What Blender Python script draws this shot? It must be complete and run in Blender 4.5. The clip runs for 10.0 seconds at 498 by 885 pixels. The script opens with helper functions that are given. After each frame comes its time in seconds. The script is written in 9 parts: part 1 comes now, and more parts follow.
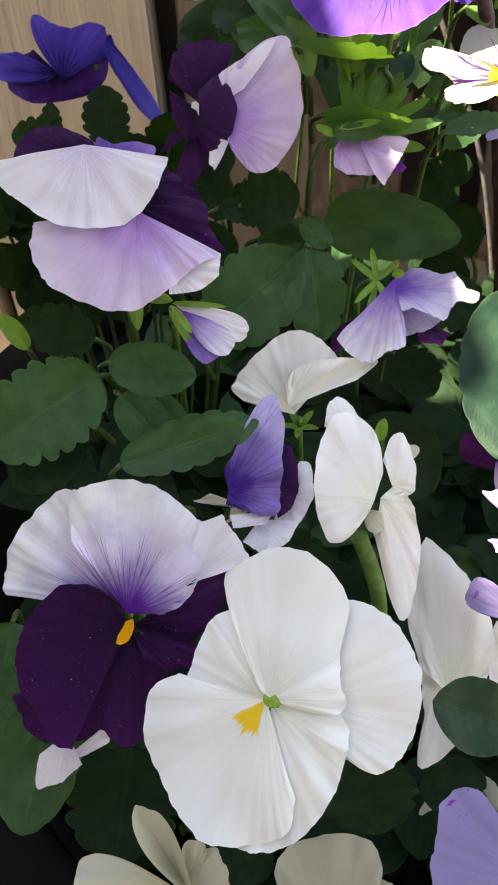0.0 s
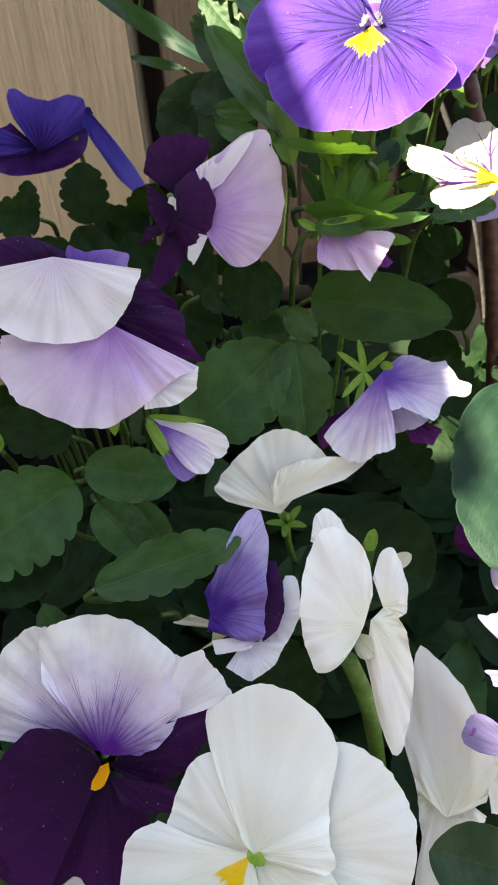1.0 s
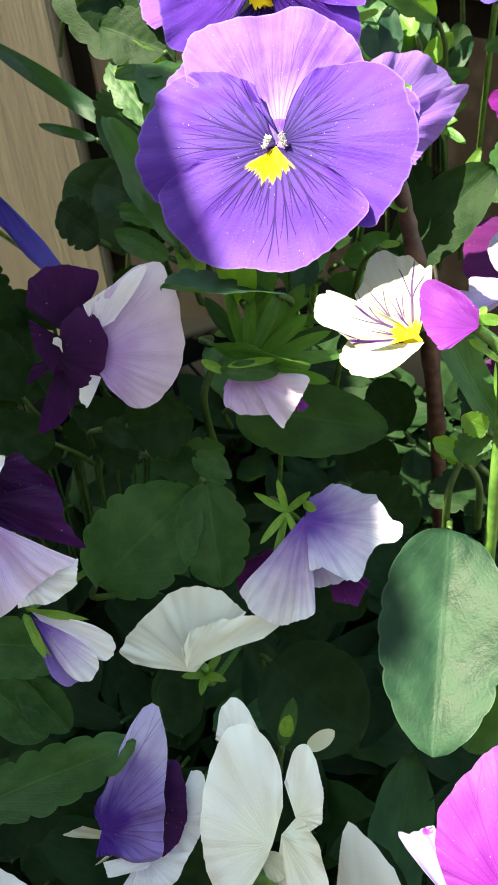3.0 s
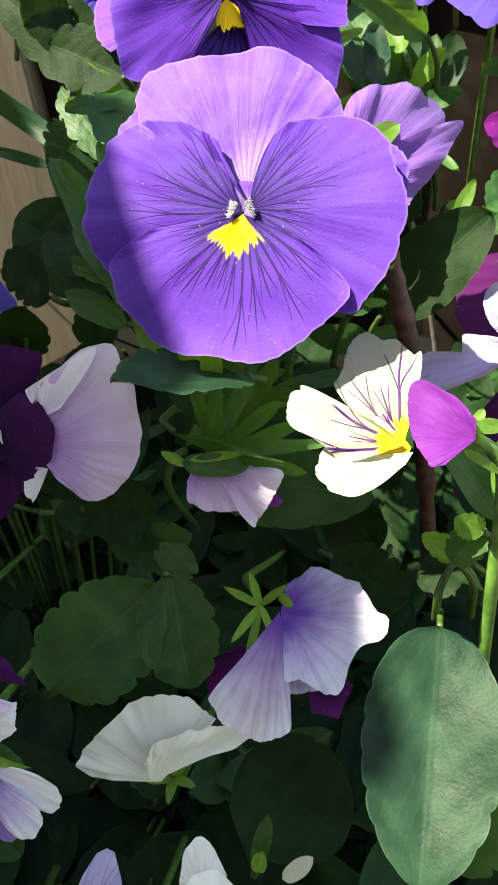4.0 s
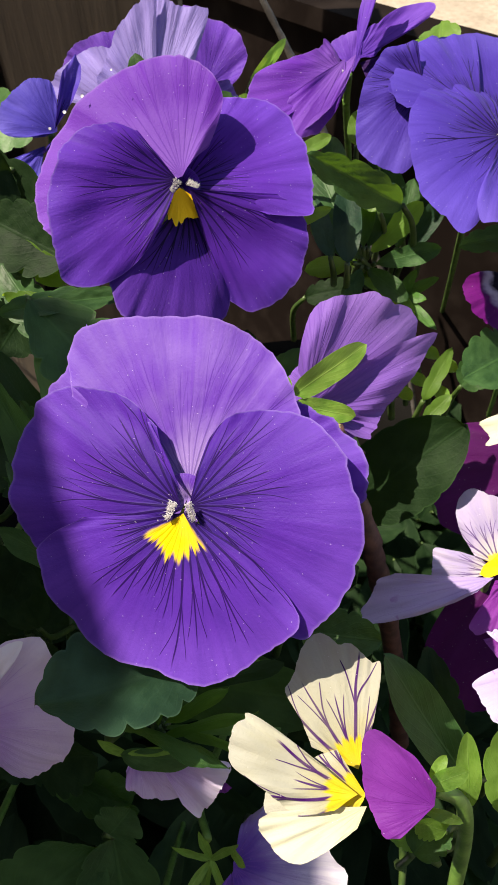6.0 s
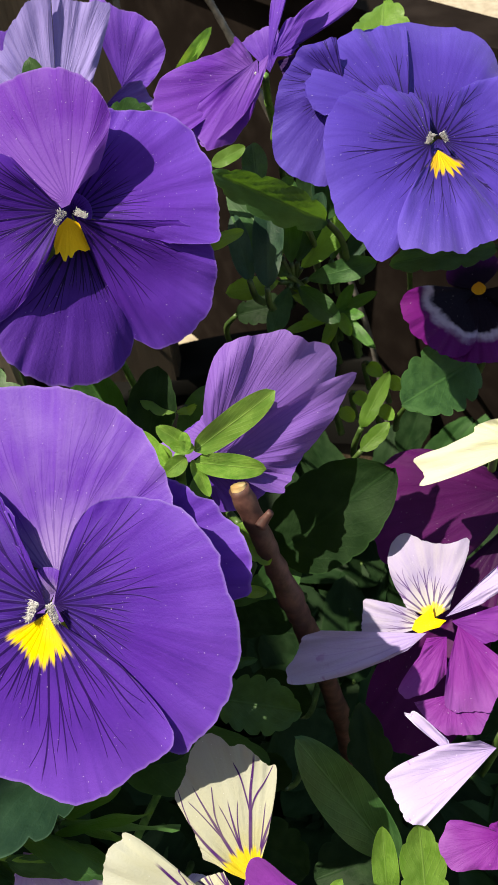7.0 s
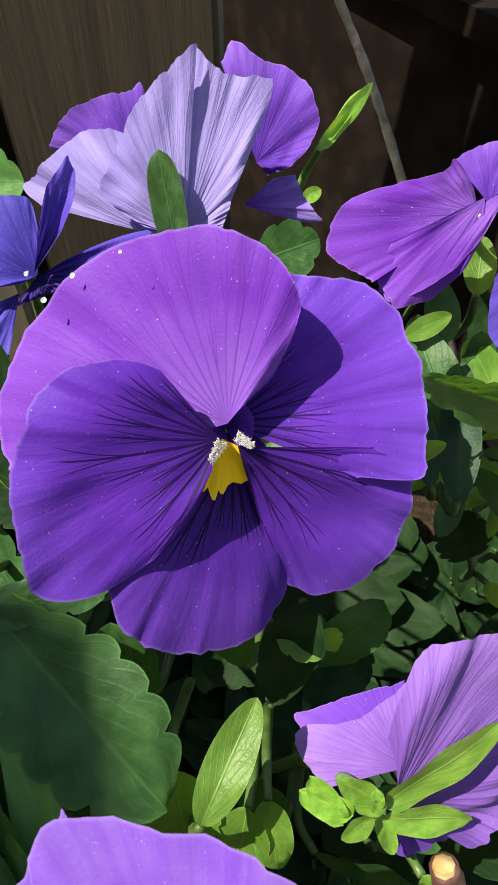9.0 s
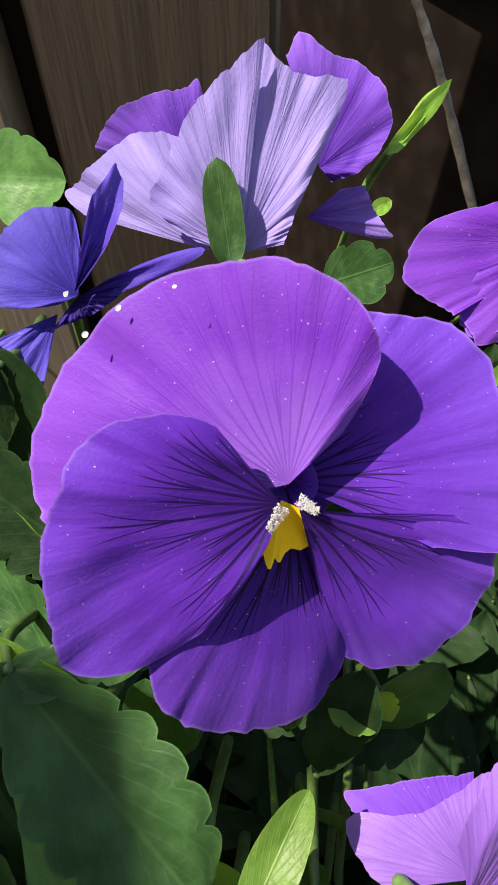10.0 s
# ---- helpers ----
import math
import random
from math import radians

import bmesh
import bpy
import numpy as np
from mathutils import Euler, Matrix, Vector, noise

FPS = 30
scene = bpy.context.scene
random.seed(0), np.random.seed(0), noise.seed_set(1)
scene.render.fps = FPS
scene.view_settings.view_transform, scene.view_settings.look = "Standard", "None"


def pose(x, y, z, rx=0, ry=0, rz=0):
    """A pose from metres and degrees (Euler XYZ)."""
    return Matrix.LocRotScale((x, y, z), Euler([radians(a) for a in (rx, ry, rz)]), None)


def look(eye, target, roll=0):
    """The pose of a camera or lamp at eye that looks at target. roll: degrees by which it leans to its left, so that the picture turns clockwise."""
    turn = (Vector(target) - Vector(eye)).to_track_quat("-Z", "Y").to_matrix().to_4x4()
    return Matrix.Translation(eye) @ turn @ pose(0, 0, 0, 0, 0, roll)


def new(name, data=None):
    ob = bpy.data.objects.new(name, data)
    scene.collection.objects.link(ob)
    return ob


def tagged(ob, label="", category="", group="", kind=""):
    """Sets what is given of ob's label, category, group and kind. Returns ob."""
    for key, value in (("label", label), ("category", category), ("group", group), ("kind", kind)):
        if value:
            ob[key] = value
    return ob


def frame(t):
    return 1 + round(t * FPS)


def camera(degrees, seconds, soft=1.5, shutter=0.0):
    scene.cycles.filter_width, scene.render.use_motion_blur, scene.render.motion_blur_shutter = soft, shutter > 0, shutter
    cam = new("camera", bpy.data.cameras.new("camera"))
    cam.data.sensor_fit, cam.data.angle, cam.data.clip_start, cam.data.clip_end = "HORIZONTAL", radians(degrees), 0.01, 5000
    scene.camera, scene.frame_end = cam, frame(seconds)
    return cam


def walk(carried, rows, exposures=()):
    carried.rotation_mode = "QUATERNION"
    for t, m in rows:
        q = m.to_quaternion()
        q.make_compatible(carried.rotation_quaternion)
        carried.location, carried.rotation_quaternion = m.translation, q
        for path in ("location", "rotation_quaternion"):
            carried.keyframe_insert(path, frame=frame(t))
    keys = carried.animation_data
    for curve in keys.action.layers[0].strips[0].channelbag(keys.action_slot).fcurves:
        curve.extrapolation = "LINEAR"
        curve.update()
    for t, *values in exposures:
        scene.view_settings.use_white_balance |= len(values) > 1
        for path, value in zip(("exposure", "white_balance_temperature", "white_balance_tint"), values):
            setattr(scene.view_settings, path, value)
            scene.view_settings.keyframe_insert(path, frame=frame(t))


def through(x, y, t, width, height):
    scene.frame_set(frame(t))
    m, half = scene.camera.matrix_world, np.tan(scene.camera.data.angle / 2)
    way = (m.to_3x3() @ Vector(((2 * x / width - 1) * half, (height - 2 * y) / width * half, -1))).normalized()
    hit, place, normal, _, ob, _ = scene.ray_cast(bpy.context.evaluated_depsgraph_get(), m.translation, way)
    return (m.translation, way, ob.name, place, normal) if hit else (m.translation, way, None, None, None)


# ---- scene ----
cam = camera(39, 10.0)
PATH = [
    (0, (0.02395, 0.01351, 0.29571), (-0.1682, 1.5195, -1.0063), -4.00),
    (0.5, (0.02152, 0.02144, 0.30197), (-0.1722, 1.5476, -0.9761), -4.19),
    (1, (0.02662, 0.03522, 0.30800), (-0.1593, 1.5655, -0.9662), -4.55),
    (1.5, (0.02856, 0.04628, 0.31568), (-0.1358, 1.5785, -0.9592), -4.31),
    (2, (0.03391, 0.05537, 0.32094), (-0.1182, 1.5892, -0.9535), -4.08),
    (2.5, (0.04118, 0.06872, 0.32546), (-0.1067, 1.5843, -0.9711), -4.63),
    (3, (0.04360, 0.07812, 0.32691), (-0.0980, 1.5667, -1.0012), -4.79),
    (3.2, (0.04657, 0.08289, 0.32932), (-0.0997, 1.5634, -1.0073), -5.16),
    (4.3, (0.04769, 0.11833, 0.33748), (-0.0563, 1.5457, -1.0596), -4.23),
    (4.5, (0.05064, 0.12480, 0.34260), (-0.0597, 1.5485, -1.0577), -4.02),
    (5, (0.05302, 0.13981, 0.35264), (-0.0651, 1.5471, -1.0635), -4.54),
    (5.2, (0.05250, 0.14284, 0.35748), (-0.0718, 1.5551, -1.0532), -4.64),
    (6.3, (0.05869, 0.16173, 0.36323), (-0.0043, 1.5321, -1.0922), -2.94),
    (6.5, (0.06459, 0.16535, 0.36232), (-0.0067, 1.5218, -1.1057), -3.60),
    (7, (0.07305, 0.17747, 0.36414), (-0.0028, 1.5001, -1.1342), -4.93),
    (7.5, (0.07434, 0.19355, 0.36845), (-0.0089, 1.4885, -1.1535), -5.68),
    (8, (0.06351, 0.21472, 0.37434), (-0.0077, 1.4797, -1.1732), -4.64),
    (8.5, (0.05503, 0.23246, 0.37496), (-0.0210, 1.4634, -1.1995), -3.01),
    (9, (0.04268, 0.24215, 0.36976), (-0.0365, 1.4287, -1.2383), -0.46),
    (9.5, (0.03607, 0.24752, 0.36489), (-0.0936, 1.3994, -1.2649), -1.02),
    (10, (0.03746, 0.25638, 0.36575), (-0.1208, 1.3953, -1.2707), -1.61),
]
cam.data.dof.use_dof = True
cam.data.dof.focus_distance = 0.112
cam.data.dof.aperture_fstop = 125
EXPOSURE = [(0, 2.68, 8200, 6), (1.5, 2.62, 8100, -4), (2.5, 2.58, 8200, -14), (3.0, 2.52, 8300, -15), (4.5, 1.86, 8000, 2), (5.0, 1.56, 7900, 14), (6.5, 1.1, 7800, 1), (7.5, 1.17, 7800, -4), (8.5, 1.44, 7700, -8), (10, 1.52, 7700, 3)]
walk(cam, [(t, look(eye, target, roll)) for t, eye, target, roll in PATH], EXPOSURE)

# ---- world and light ----
world = bpy.data.worlds.new("world")
scene.world = world
world.use_nodes = True
SUN_DIR = Vector((-0.50, -0.05, 0.865)).normalized()
wn = world.node_tree.nodes
sky = wn.new("ShaderNodeTexSky")
sky.sky_type = 'NISHITA'
sky.sun_disc = False
sky.sun_elevation = math.asin(SUN_DIR.z)
sky.sun_rotation = math.atan2(SUN_DIR.x, SUN_DIR.y)
wn["Background"].inputs["Strength"].default_value = 0.11
world.node_tree.links.new(sky.outputs["Color"], wn["Background"].inputs["Color"])
sun = new("sun", bpy.data.lights.new("sun", 'SUN'))
sun.data.energy = 4.7
sun.data.angle = radians(0.5)
sun.data.color = (1.0, 0.95, 0.88)
sun.matrix_world = look(SUN_DIR * 3, (0, 0, 0))


# ---- materials ----
class Nodes:
    """A thin hand for building node trees."""

    def __init__(self, name):
        self.mat = bpy.data.materials.new(name)
        self.mat.use_nodes = True
        self.tree = self.mat.node_tree
        self.tree.nodes.clear()
        self.out = self.tree.nodes.new("ShaderNodeOutputMaterial")

    def put(self, socket, value):
        if isinstance(value, bpy.types.NodeSocket):
            self.tree.links.new(value, socket)
        elif value is not None:
            socket.default_value = value

    def math(self, op, a, b=None, clamp=False):
        n = self.tree.nodes.new("ShaderNodeMath")
        n.operation, n.use_clamp = op, clamp
        self.put(n.inputs[0], a)
        self.put(n.inputs[1], b)
        return n.outputs[0]

    def step(self, value, lo, hi):
        n = self.tree.nodes.new("ShaderNodeMapRange")
        n.interpolation_type = 'SMOOTHSTEP'
        self.put(n.inputs[0], value)
        n.inputs[1].default_value, n.inputs[2].default_value = lo, hi
        return n.outputs[0]

    def mix(self, fac, a, b, blend='MIX'):
        n = self.tree.nodes.new("ShaderNodeMix")
        n.data_type, n.blend_type = 'RGBA', blend
        self.put(n.inputs[0], fac)
        self.put(n.inputs[6], a if isinstance(a, bpy.types.NodeSocket) else (*a, 1))
        self.put(n.inputs[7], b if isinstance(b, bpy.types.NodeSocket) else (*b, 1))
        return n.outputs[2]

    def uv(self):
        n = self.tree.nodes.new("ShaderNodeUVMap")
        n.uv_map = "UVMap"
        s = self.tree.nodes.new("ShaderNodeSeparateXYZ")
        self.tree.links.new(n.outputs[0], s.inputs[0])
        return s.outputs[0], s.outputs[1]

    def vec(self, x, y, z=0.0):
        n = self.tree.nodes.new("ShaderNodeCombineXYZ")
        for i, v in enumerate((x, y, z)):
            self.put(n.inputs[i], v)
        return n.outputs[0]

    def obj(self):
        return self.tree.nodes.new("ShaderNodeTexCoord").outputs["Object"]

    def rand(self):
        return self.tree.nodes.new("ShaderNodeObjectInfo").outputs["Random"]

    def noise(self, vector, scale, detail=3.0, rough=0.55):
        n = self.tree.nodes.new("ShaderNodeTexNoise")
        self.put(n.inputs["Vector"], vector)
        n.inputs["Scale"].default_value = scale
        n.inputs["Detail"].default_value = detail
        n.inputs["Roughness"].default_value = rough
        return n.outputs["Fac"]

    def bump(self, height, strength, distance):
        n = self.tree.nodes.new("ShaderNodeBump")
        n.inputs["Strength"].default_value = strength
        n.inputs["Distance"].default_value = distance
        self.put(n.inputs["Height"], height)
        return n.outputs[0]

    def surface(self, colour, rough=0.5, normal=None, through=0.0, tint=None, spec=0.4, sheen=0.0, metal=0.0, coat=0.0):
        p = self.tree.nodes.new("ShaderNodeBsdfPrincipled")
        self.put(p.inputs["Base Color"], colour if isinstance(colour, bpy.types.NodeSocket) else (*colour, 1))
        self.put(p.inputs["Roughness"], rough)
        p.inputs["Specular IOR Level"].default_value = spec
        p.inputs["Sheen Weight"].default_value = sheen
        p.inputs["Sheen Roughness"].default_value = 0.4
        p.inputs["Metallic"].default_value = metal
        p.inputs["Coat Weight"].default_value = coat
        if normal is not None:
            self.put(p.inputs["Normal"], normal)
        last = p.outputs[0]
        if through > 0:
            t = self.tree.nodes.new("ShaderNodeBsdfTranslucent")
            self.put(t.inputs[0], tint if tint is not None else colour)
            if normal is not None:
                self.put(t.inputs["Normal"], normal)
            m = self.tree.nodes.new("ShaderNodeMixShader")
            m.inputs[0].default_value = through
            self.tree.links.new(last, m.inputs[1])
            self.tree.links.new(t.outputs[0], m.inputs[2])
            last = m.outputs[0]
        self.tree.links.new(last, self.out.inputs["Surface"])
        return self.mat


def petal_mat(name, inner, mid, edge, vein=None, veins=0.0, reach=0.55, heart=None, heart_reach=0.12, heart_width=9.0, spots=None, through=0.3, sheen=0.06, streak=0.25, count=9.0, crepe=0.0, thick=0.10, relief_of=0.34, blend=(0.08, 0.5), ragged=0.9, rim_light=None, fade=(0.5, 1.0)):
    """inner, mid, edge: colours from the throat to the rim. vein lines fan out from the throat as far as reach."""
    k = Nodes(name)
    u, v = k.uv()
    seed = k.math('MULTIPLY', k.rand(), 37.0)
    wob = k.noise(k.vec(k.math('MULTIPLY', u, 2.0), k.math('MULTIPLY', v, 1.5), seed), 2.2, 3)
    vv = k.math('ADD', v, k.math('MULTIPLY', k.math('SUBTRACT', wob, 0.5), 0.35))
    col = k.mix(k.step(vv, *blend), inner, mid)
    col = k.mix(k.step(vv, *fade), col, edge)
    fine = k.noise(k.vec(k.math('MULTIPLY', u, 34.0), k.math('MULTIPLY', v, 1.2), seed), 1.0, 4, 0.6)
    col = k.mix(k.math('MULTIPLY', k.step(fine, 0.40, 0.72), streak), col, inner)
    if veins:
        warp = k.noise(k.vec(k.math('MULTIPLY', u, 3.0), k.math('MULTIPLY', v, 0.9), seed), 1.6, 1)
        uu = k.math('ADD', k.math('MULTIPLY', u, count), k.math('MULTIPLY', warp, k.math('MULTIPLY', v, 1.3)))
        near = k.math('ABSOLUTE', k.math('SUBTRACT', k.math('FRACT', uu), 0.5))
        wn_ = k.tree.nodes.new("ShaderNodeTexWhiteNoise")
        wn_.noise_dimensions = '2D'
        k.put(wn_.inputs["Vector"], k.vec(k.math('FLOOR', uu), seed))
        lot = wn_.outputs["Value"]
        end = k.math('MULTIPLY', reach, k.math('ADD', 0.55, k.math('MULTIPLY', lot, 0.6)))
        left = k.math('SUBTRACT', 1.0, k.math('DIVIDE', v, end), True)
        width = k.math('MULTIPLY', k.math('ADD', k.math('MULTIPLY', left, 0.75), 0.25), thick * 0.04 * count)
        room = k.math('MULTIPLY', near, k.math('ADD', v, 0.03))
        line = k.math('SUBTRACT', 1.0, k.math('DIVIDE', room, width, True))
        split = k.math('SUBTRACT', v, k.math('MULTIPLY', end, k.math('ADD', 0.3, k.math('MULTIPLY', lot, 0.25))))
        arm = k.math('ABSOLUTE', k.math('SUBTRACT', near, k.math('MULTIPLY', k.math('MAXIMUM', split, 0.0), 1.5)))
        arm = k.math('SUBTRACT', 1.0, k.math('DIVIDE', k.math('MULTIPLY', arm, k.math('ADD', v, 0.03)), k.math('MULTIPLY', width, 0.6), True))
        line = k.math('MAXIMUM', line, k.math('MULTIPLY', k.math('MULTIPLY', arm, k.step(split, 0.0, 0.01)), 0.8))
        line = k.math('MULTIPLY', k.step(line, 0.0, 0.55), k.step(left, 0.0, 0.12))
        col = k.mix(k.math('MULTIPLY', line, veins), col, vein)
    if heart is not None:
        jag = k.noise(k.vec(k.math('MULTIPLY', u, 16.0), seed), 1.0, 2)
        hh = k.math('ADD', v, k.math('MULTIPLY', k.math('SUBTRACT', jag, 0.5), heart_reach * ragged))
        side = k.math('SUBTRACT', 1.0, k.step(k.math('ADD', k.math('ABSOLUTE', k.math('SUBTRACT', u, 0.5)), k.math('MULTIPLY', k.math('SUBTRACT', wob, 0.5), 0.25)), heart_width * 0.8, heart_width))
        col = k.mix(k.math('MULTIPLY', side, k.math('SUBTRACT', 1.0, k.step(hh, heart_reach * 0.9, heart_reach * 1.1))), col, heart)
    if spots is not None:
        s = k.noise(k.vec(k.math('MULTIPLY', u, 3.0), k.math('MULTIPLY', v, 3.0), seed), 2.5, 3)
        s = k.math('MULTIPLY', k.step(s, 0.62, 0.66), k.step(v, 0.6, 0.95))
        col = k.mix(s, col, spots)
    rim_uv = k.tree.nodes.new("ShaderNodeUVMap")
    rim_uv.uv_map = "Rim"
    rim_xy = k.tree.nodes.new("ShaderNodeSeparateXYZ")
    k.tree.links.new(rim_uv.outputs[0], rim_xy.inputs[0])
    # Thin pale edge on the purple petals: lit rims put into the colour.
    col = k.mix(k.math('MULTIPLY', k.step(rim_xy.outputs[0], 0.98, 1.0), 0.18), col, rim_light or edge)
    speck = k.noise(k.obj(), 2400.0, 1)
    col = k.mix(k.math('MULTIPLY', k.step(speck, 0.765, 0.79), 0.35), col, (0.85, 0.8, 0.9))
    soft = k.noise(k.obj(), 170.0, 3)
    col = k.mix(k.math('MULTIPLY', k.step(soft, 0.35, 0.7), 0.16), col, inner)
    wave = k.noise(k.vec(k.math('MULTIPLY', u, 17.0), k.math('MULTIPLY', v, 2.5), seed), 1.0, 3, 0.6)
    relief = k.math('ADD', k.math('MULTIPLY', fine, 0.7 + crepe), k.math('MULTIPLY', k.noise(k.obj(), 1900.0, 3, 0.65), 0.5))
    relief = k.math('ADD', relief, k.math('MULTIPLY', wave, 0.8 + 2.5 * crepe))
    if veins:
        relief = k.math('SUBTRACT', relief, k.math('MULTIPLY', line, 0.9))
    return k.surface(col, 0.55, k.bump(relief, relief_of, 0.0005), through, None, 0.12, sheen)


def leaf_mat(name, dark, light, rib, rough=0.42, through=0.2, tint=(0.25, 0.5, 0.04), coat=0.0, ribbed=0.55, spec=0.25):
    k = Nodes(name)
    u, v = k.uv()
    seed = k.math('MULTIPLY', k.rand(), 53.0)
    off = k.math('ABSOLUTE', k.math('SUBTRACT', u, 0.5))
    blot = k.noise(k.vec(k.math('MULTIPLY', u, 2.0), k.math('MULTIPLY', v, 3.0), seed), 2.0, 4)
    col = k.mix(k.step(blot, 0.3, 0.75), dark, light)
    tone = k.math('ADD', 0.75, k.math('MULTIPLY', k.rand(), 0.5))
    col = k.mix(1.0, col, k.vec(tone, tone, tone), 'MULTIPLY')
    mid = k.math('SUBTRACT', 1.0, k.step(off, 0.004, 0.03))
    side = k.math('ADD', k.math('MULTIPLY', v, 7.0), k.math('MULTIPLY', off, -7.5))
    side = k.math('ABSOLUTE', k.math('SUBTRACT', k.math('FRACT', side), 0.5))
    side = k.math('SUBTRACT', 1.0, k.step(side, 0.02, 0.12))
    ribs = k.math('MAXIMUM', k.math('MULTIPLY', mid, 0.8), k.math('MULTIPLY', side, 0.25))
    col = k.mix(k.math('MULTIPLY', ribs, ribbed), col, rib)
    col = k.mix(k.math('MULTIPLY', k.step(off, 0.478, 0.497), 0.45), col, rib)
    cells = k.noise(k.obj(), 1400.0, 3)
    height = k.math('ADD', k.math('MULTIPLY', ribs, -1.4 * ribbed), k.math('MULTIPLY', cells, 0.5))
    ro = k.math('ADD', rough - 0.1, k.math('MULTIPLY', blot, 0.22))
    return k.surface(col, ro, k.bump(height, 0.32, 0.0006), through, (*tint, 1), spec, 0.0, 0.0, coat)


WHITE = petal_mat("petal_white", (0.76, 0.76, 0.70), (0.83, 0.83, 0.82), (0.81, 0.81, 0.82), (0.66, 0.66, 0.62), 0.08, 0.9, through=0.22, sheen=0.1, streak=0.18, count=12, relief_of=0.2)
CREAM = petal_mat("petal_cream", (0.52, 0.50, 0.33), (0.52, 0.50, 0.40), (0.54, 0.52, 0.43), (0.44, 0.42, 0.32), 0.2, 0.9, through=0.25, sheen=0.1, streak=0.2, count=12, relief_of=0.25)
LAVENDER_FAN = petal_mat("petal_lavender_fan", (0.09, 0.008, 0.26), (0.70, 0.62, 0.84), (0.83, 0.83, 0.89), (0.12, 0.02, 0.34), 0.65, 0.62, streak=0.05, count=16, blend=(0.06, 0.58), fade=(0.45, 0.9), thick=0.10)
LAVENDER = petal_mat("petal_lavender", (0.40, 0.22, 0.64), (0.66, 0.52, 0.81), (0.77, 0.68, 0.86), (0.42, 0.22, 0.64), 0.35, 0.7, streak=0.15, count=14, blend=(0.05, 0.62))
PALE = petal_mat("petal_pale_lilac", (0.72, 0.64, 0.84), (0.81, 0.78, 0.88), (0.83, 0.82, 0.88), (0.6, 0.45, 0.75), 0.25, 0.8, streak=0.2, count=14)
DARK = petal_mat("petal_dark_purple", (0.014, 0.0010, 0.026), (0.026, 0.0018, 0.044), (0.040, 0.003, 0.062), through=0.12, sheen=0.08, streak=0.4)
VIOLET = petal_mat("petal_violet", (0.10, 0.04, 0.33), (0.17, 0.095, 0.43), (0.27, 0.19, 0.55), (0.04, 0.008, 0.16), 0.4, 0.7, count=12, crepe=0.4)
VIOLET_DEEP = petal_mat("petal_deep_violet", (0.020, 0.002, 0.06), (0.045, 0.008, 0.13), (0.10, 0.04, 0.26), through=0.15, sheen=0.08, count=12)
VIOLET_FLARE = petal_mat("petal_violet_flare", (0.05, 0.012, 0.19), (0.26, 0.18, 0.50), (0.50, 0.43, 0.72), (0.06, 0.02, 0.22), 0.4, 1.2, count=14, crepe=0.5, blend=(0.10, 0.45), fade=(0.45, 0.8), streak=0.12)
BLUE = petal_mat("petal_blue_violet", (0.04, 0.028, 0.30), (0.075, 0.055, 0.42), (0.12, 0.095, 0.52), (0.015, 0.006, 0.14), 0.4, 0.6, count=12)
PURPLE = petal_mat("petal_purple", (0.036, 0.006, 0.17), (0.086, 0.018, 0.33), (0.125, 0.042, 0.45), (0.010, 0.001, 0.05), 0.9, 0.62, sheen=0.06, count=11, streak=0.3, thick=0.15, rim_light=(0.46, 0.34, 0.68))
PURPLE_TOP = petal_mat("petal_purple_top", (0.17, 0.065, 0.40), (0.108, 0.018, 0.33), (0.145, 0.036, 0.40), (0.06, 0.007, 0.22), 0.35, 0.8, sheen=0.06, count=14, streak=0.15, thick=0.08, rim_light=(0.46, 0.34, 0.68))
BLUE_PURPLE = petal_mat("petal_blue_purple", (0.030, 0.012, 0.18), (0.065, 0.034, 0.34), (0.10, 0.062, 0.44), (0.007, 0.001, 0.04), 0.9, 0.6, count=10, streak=0.3, thick=0.14)
BLUE_LIP = petal_mat("petal_blue_purple_lip", (0.030, 0.012, 0.18), (0.075, 0.042, 0.36), (0.13, 0.085, 0.47), (0.007, 0.001, 0.04), 0.9, 0.6, heart=(0.78, 0.45, 0.01), heart_reach=0.22, heart_width=0.36, ragged=1.2, count=11, streak=0.3)
PURPLE_COOL = petal_mat("petal_purple_cool", (0.034, 0.010, 0.18), (0.076, 0.017, 0.30), (0.115, 0.038, 0.38), (0.012, 0.001, 0.06), 0.9, 0.72, count=10, streak=0.3, thick=0.15, sheen=0.08, rim_light=(0.46, 0.38, 0.68))
PURPLE_SOFT = petal_mat("petal_purple_soft", (0.30, 0.20, 0.52), (0.110, 0.032, 0.36), (0.148, 0.060, 0.43), (0.060, 0.010, 0.25), 0.45, 0.8, sheen=0.06, count=14, streak=0.15, thick=0.08, rim_light=(0.46, 0.34, 0.68), blend=(0.08, 0.4))
PURPLE_PLAIN = petal_mat("petal_purple_plain", (0.075, 0.020, 0.30), (0.120, 0.038, 0.39), (0.17, 0.070, 0.46), (0.05, 0.010, 0.23), 0.4, 0.9, count=14, rim_light=(0.46, 0.34, 0.68))
MAUVE = petal_mat("petal_mauve_back", (0.12, 0.050, 0.30), (0.185, 0.088, 0.40), (0.24, 0.135, 0.46), (0.12, 0.05, 0.31), 0.35, 1.3, streak=0.3, count=22, crepe=0.4)
LILAC_BACK = petal_mat("petal_lilac_back", (0.22, 0.17, 0.48), (0.295, 0.24, 0.60), (0.27, 0.215, 0.57), (0.22, 0.15, 0.46), 0.25, 1.3, streak=0.3, count=24, crepe=0.5)
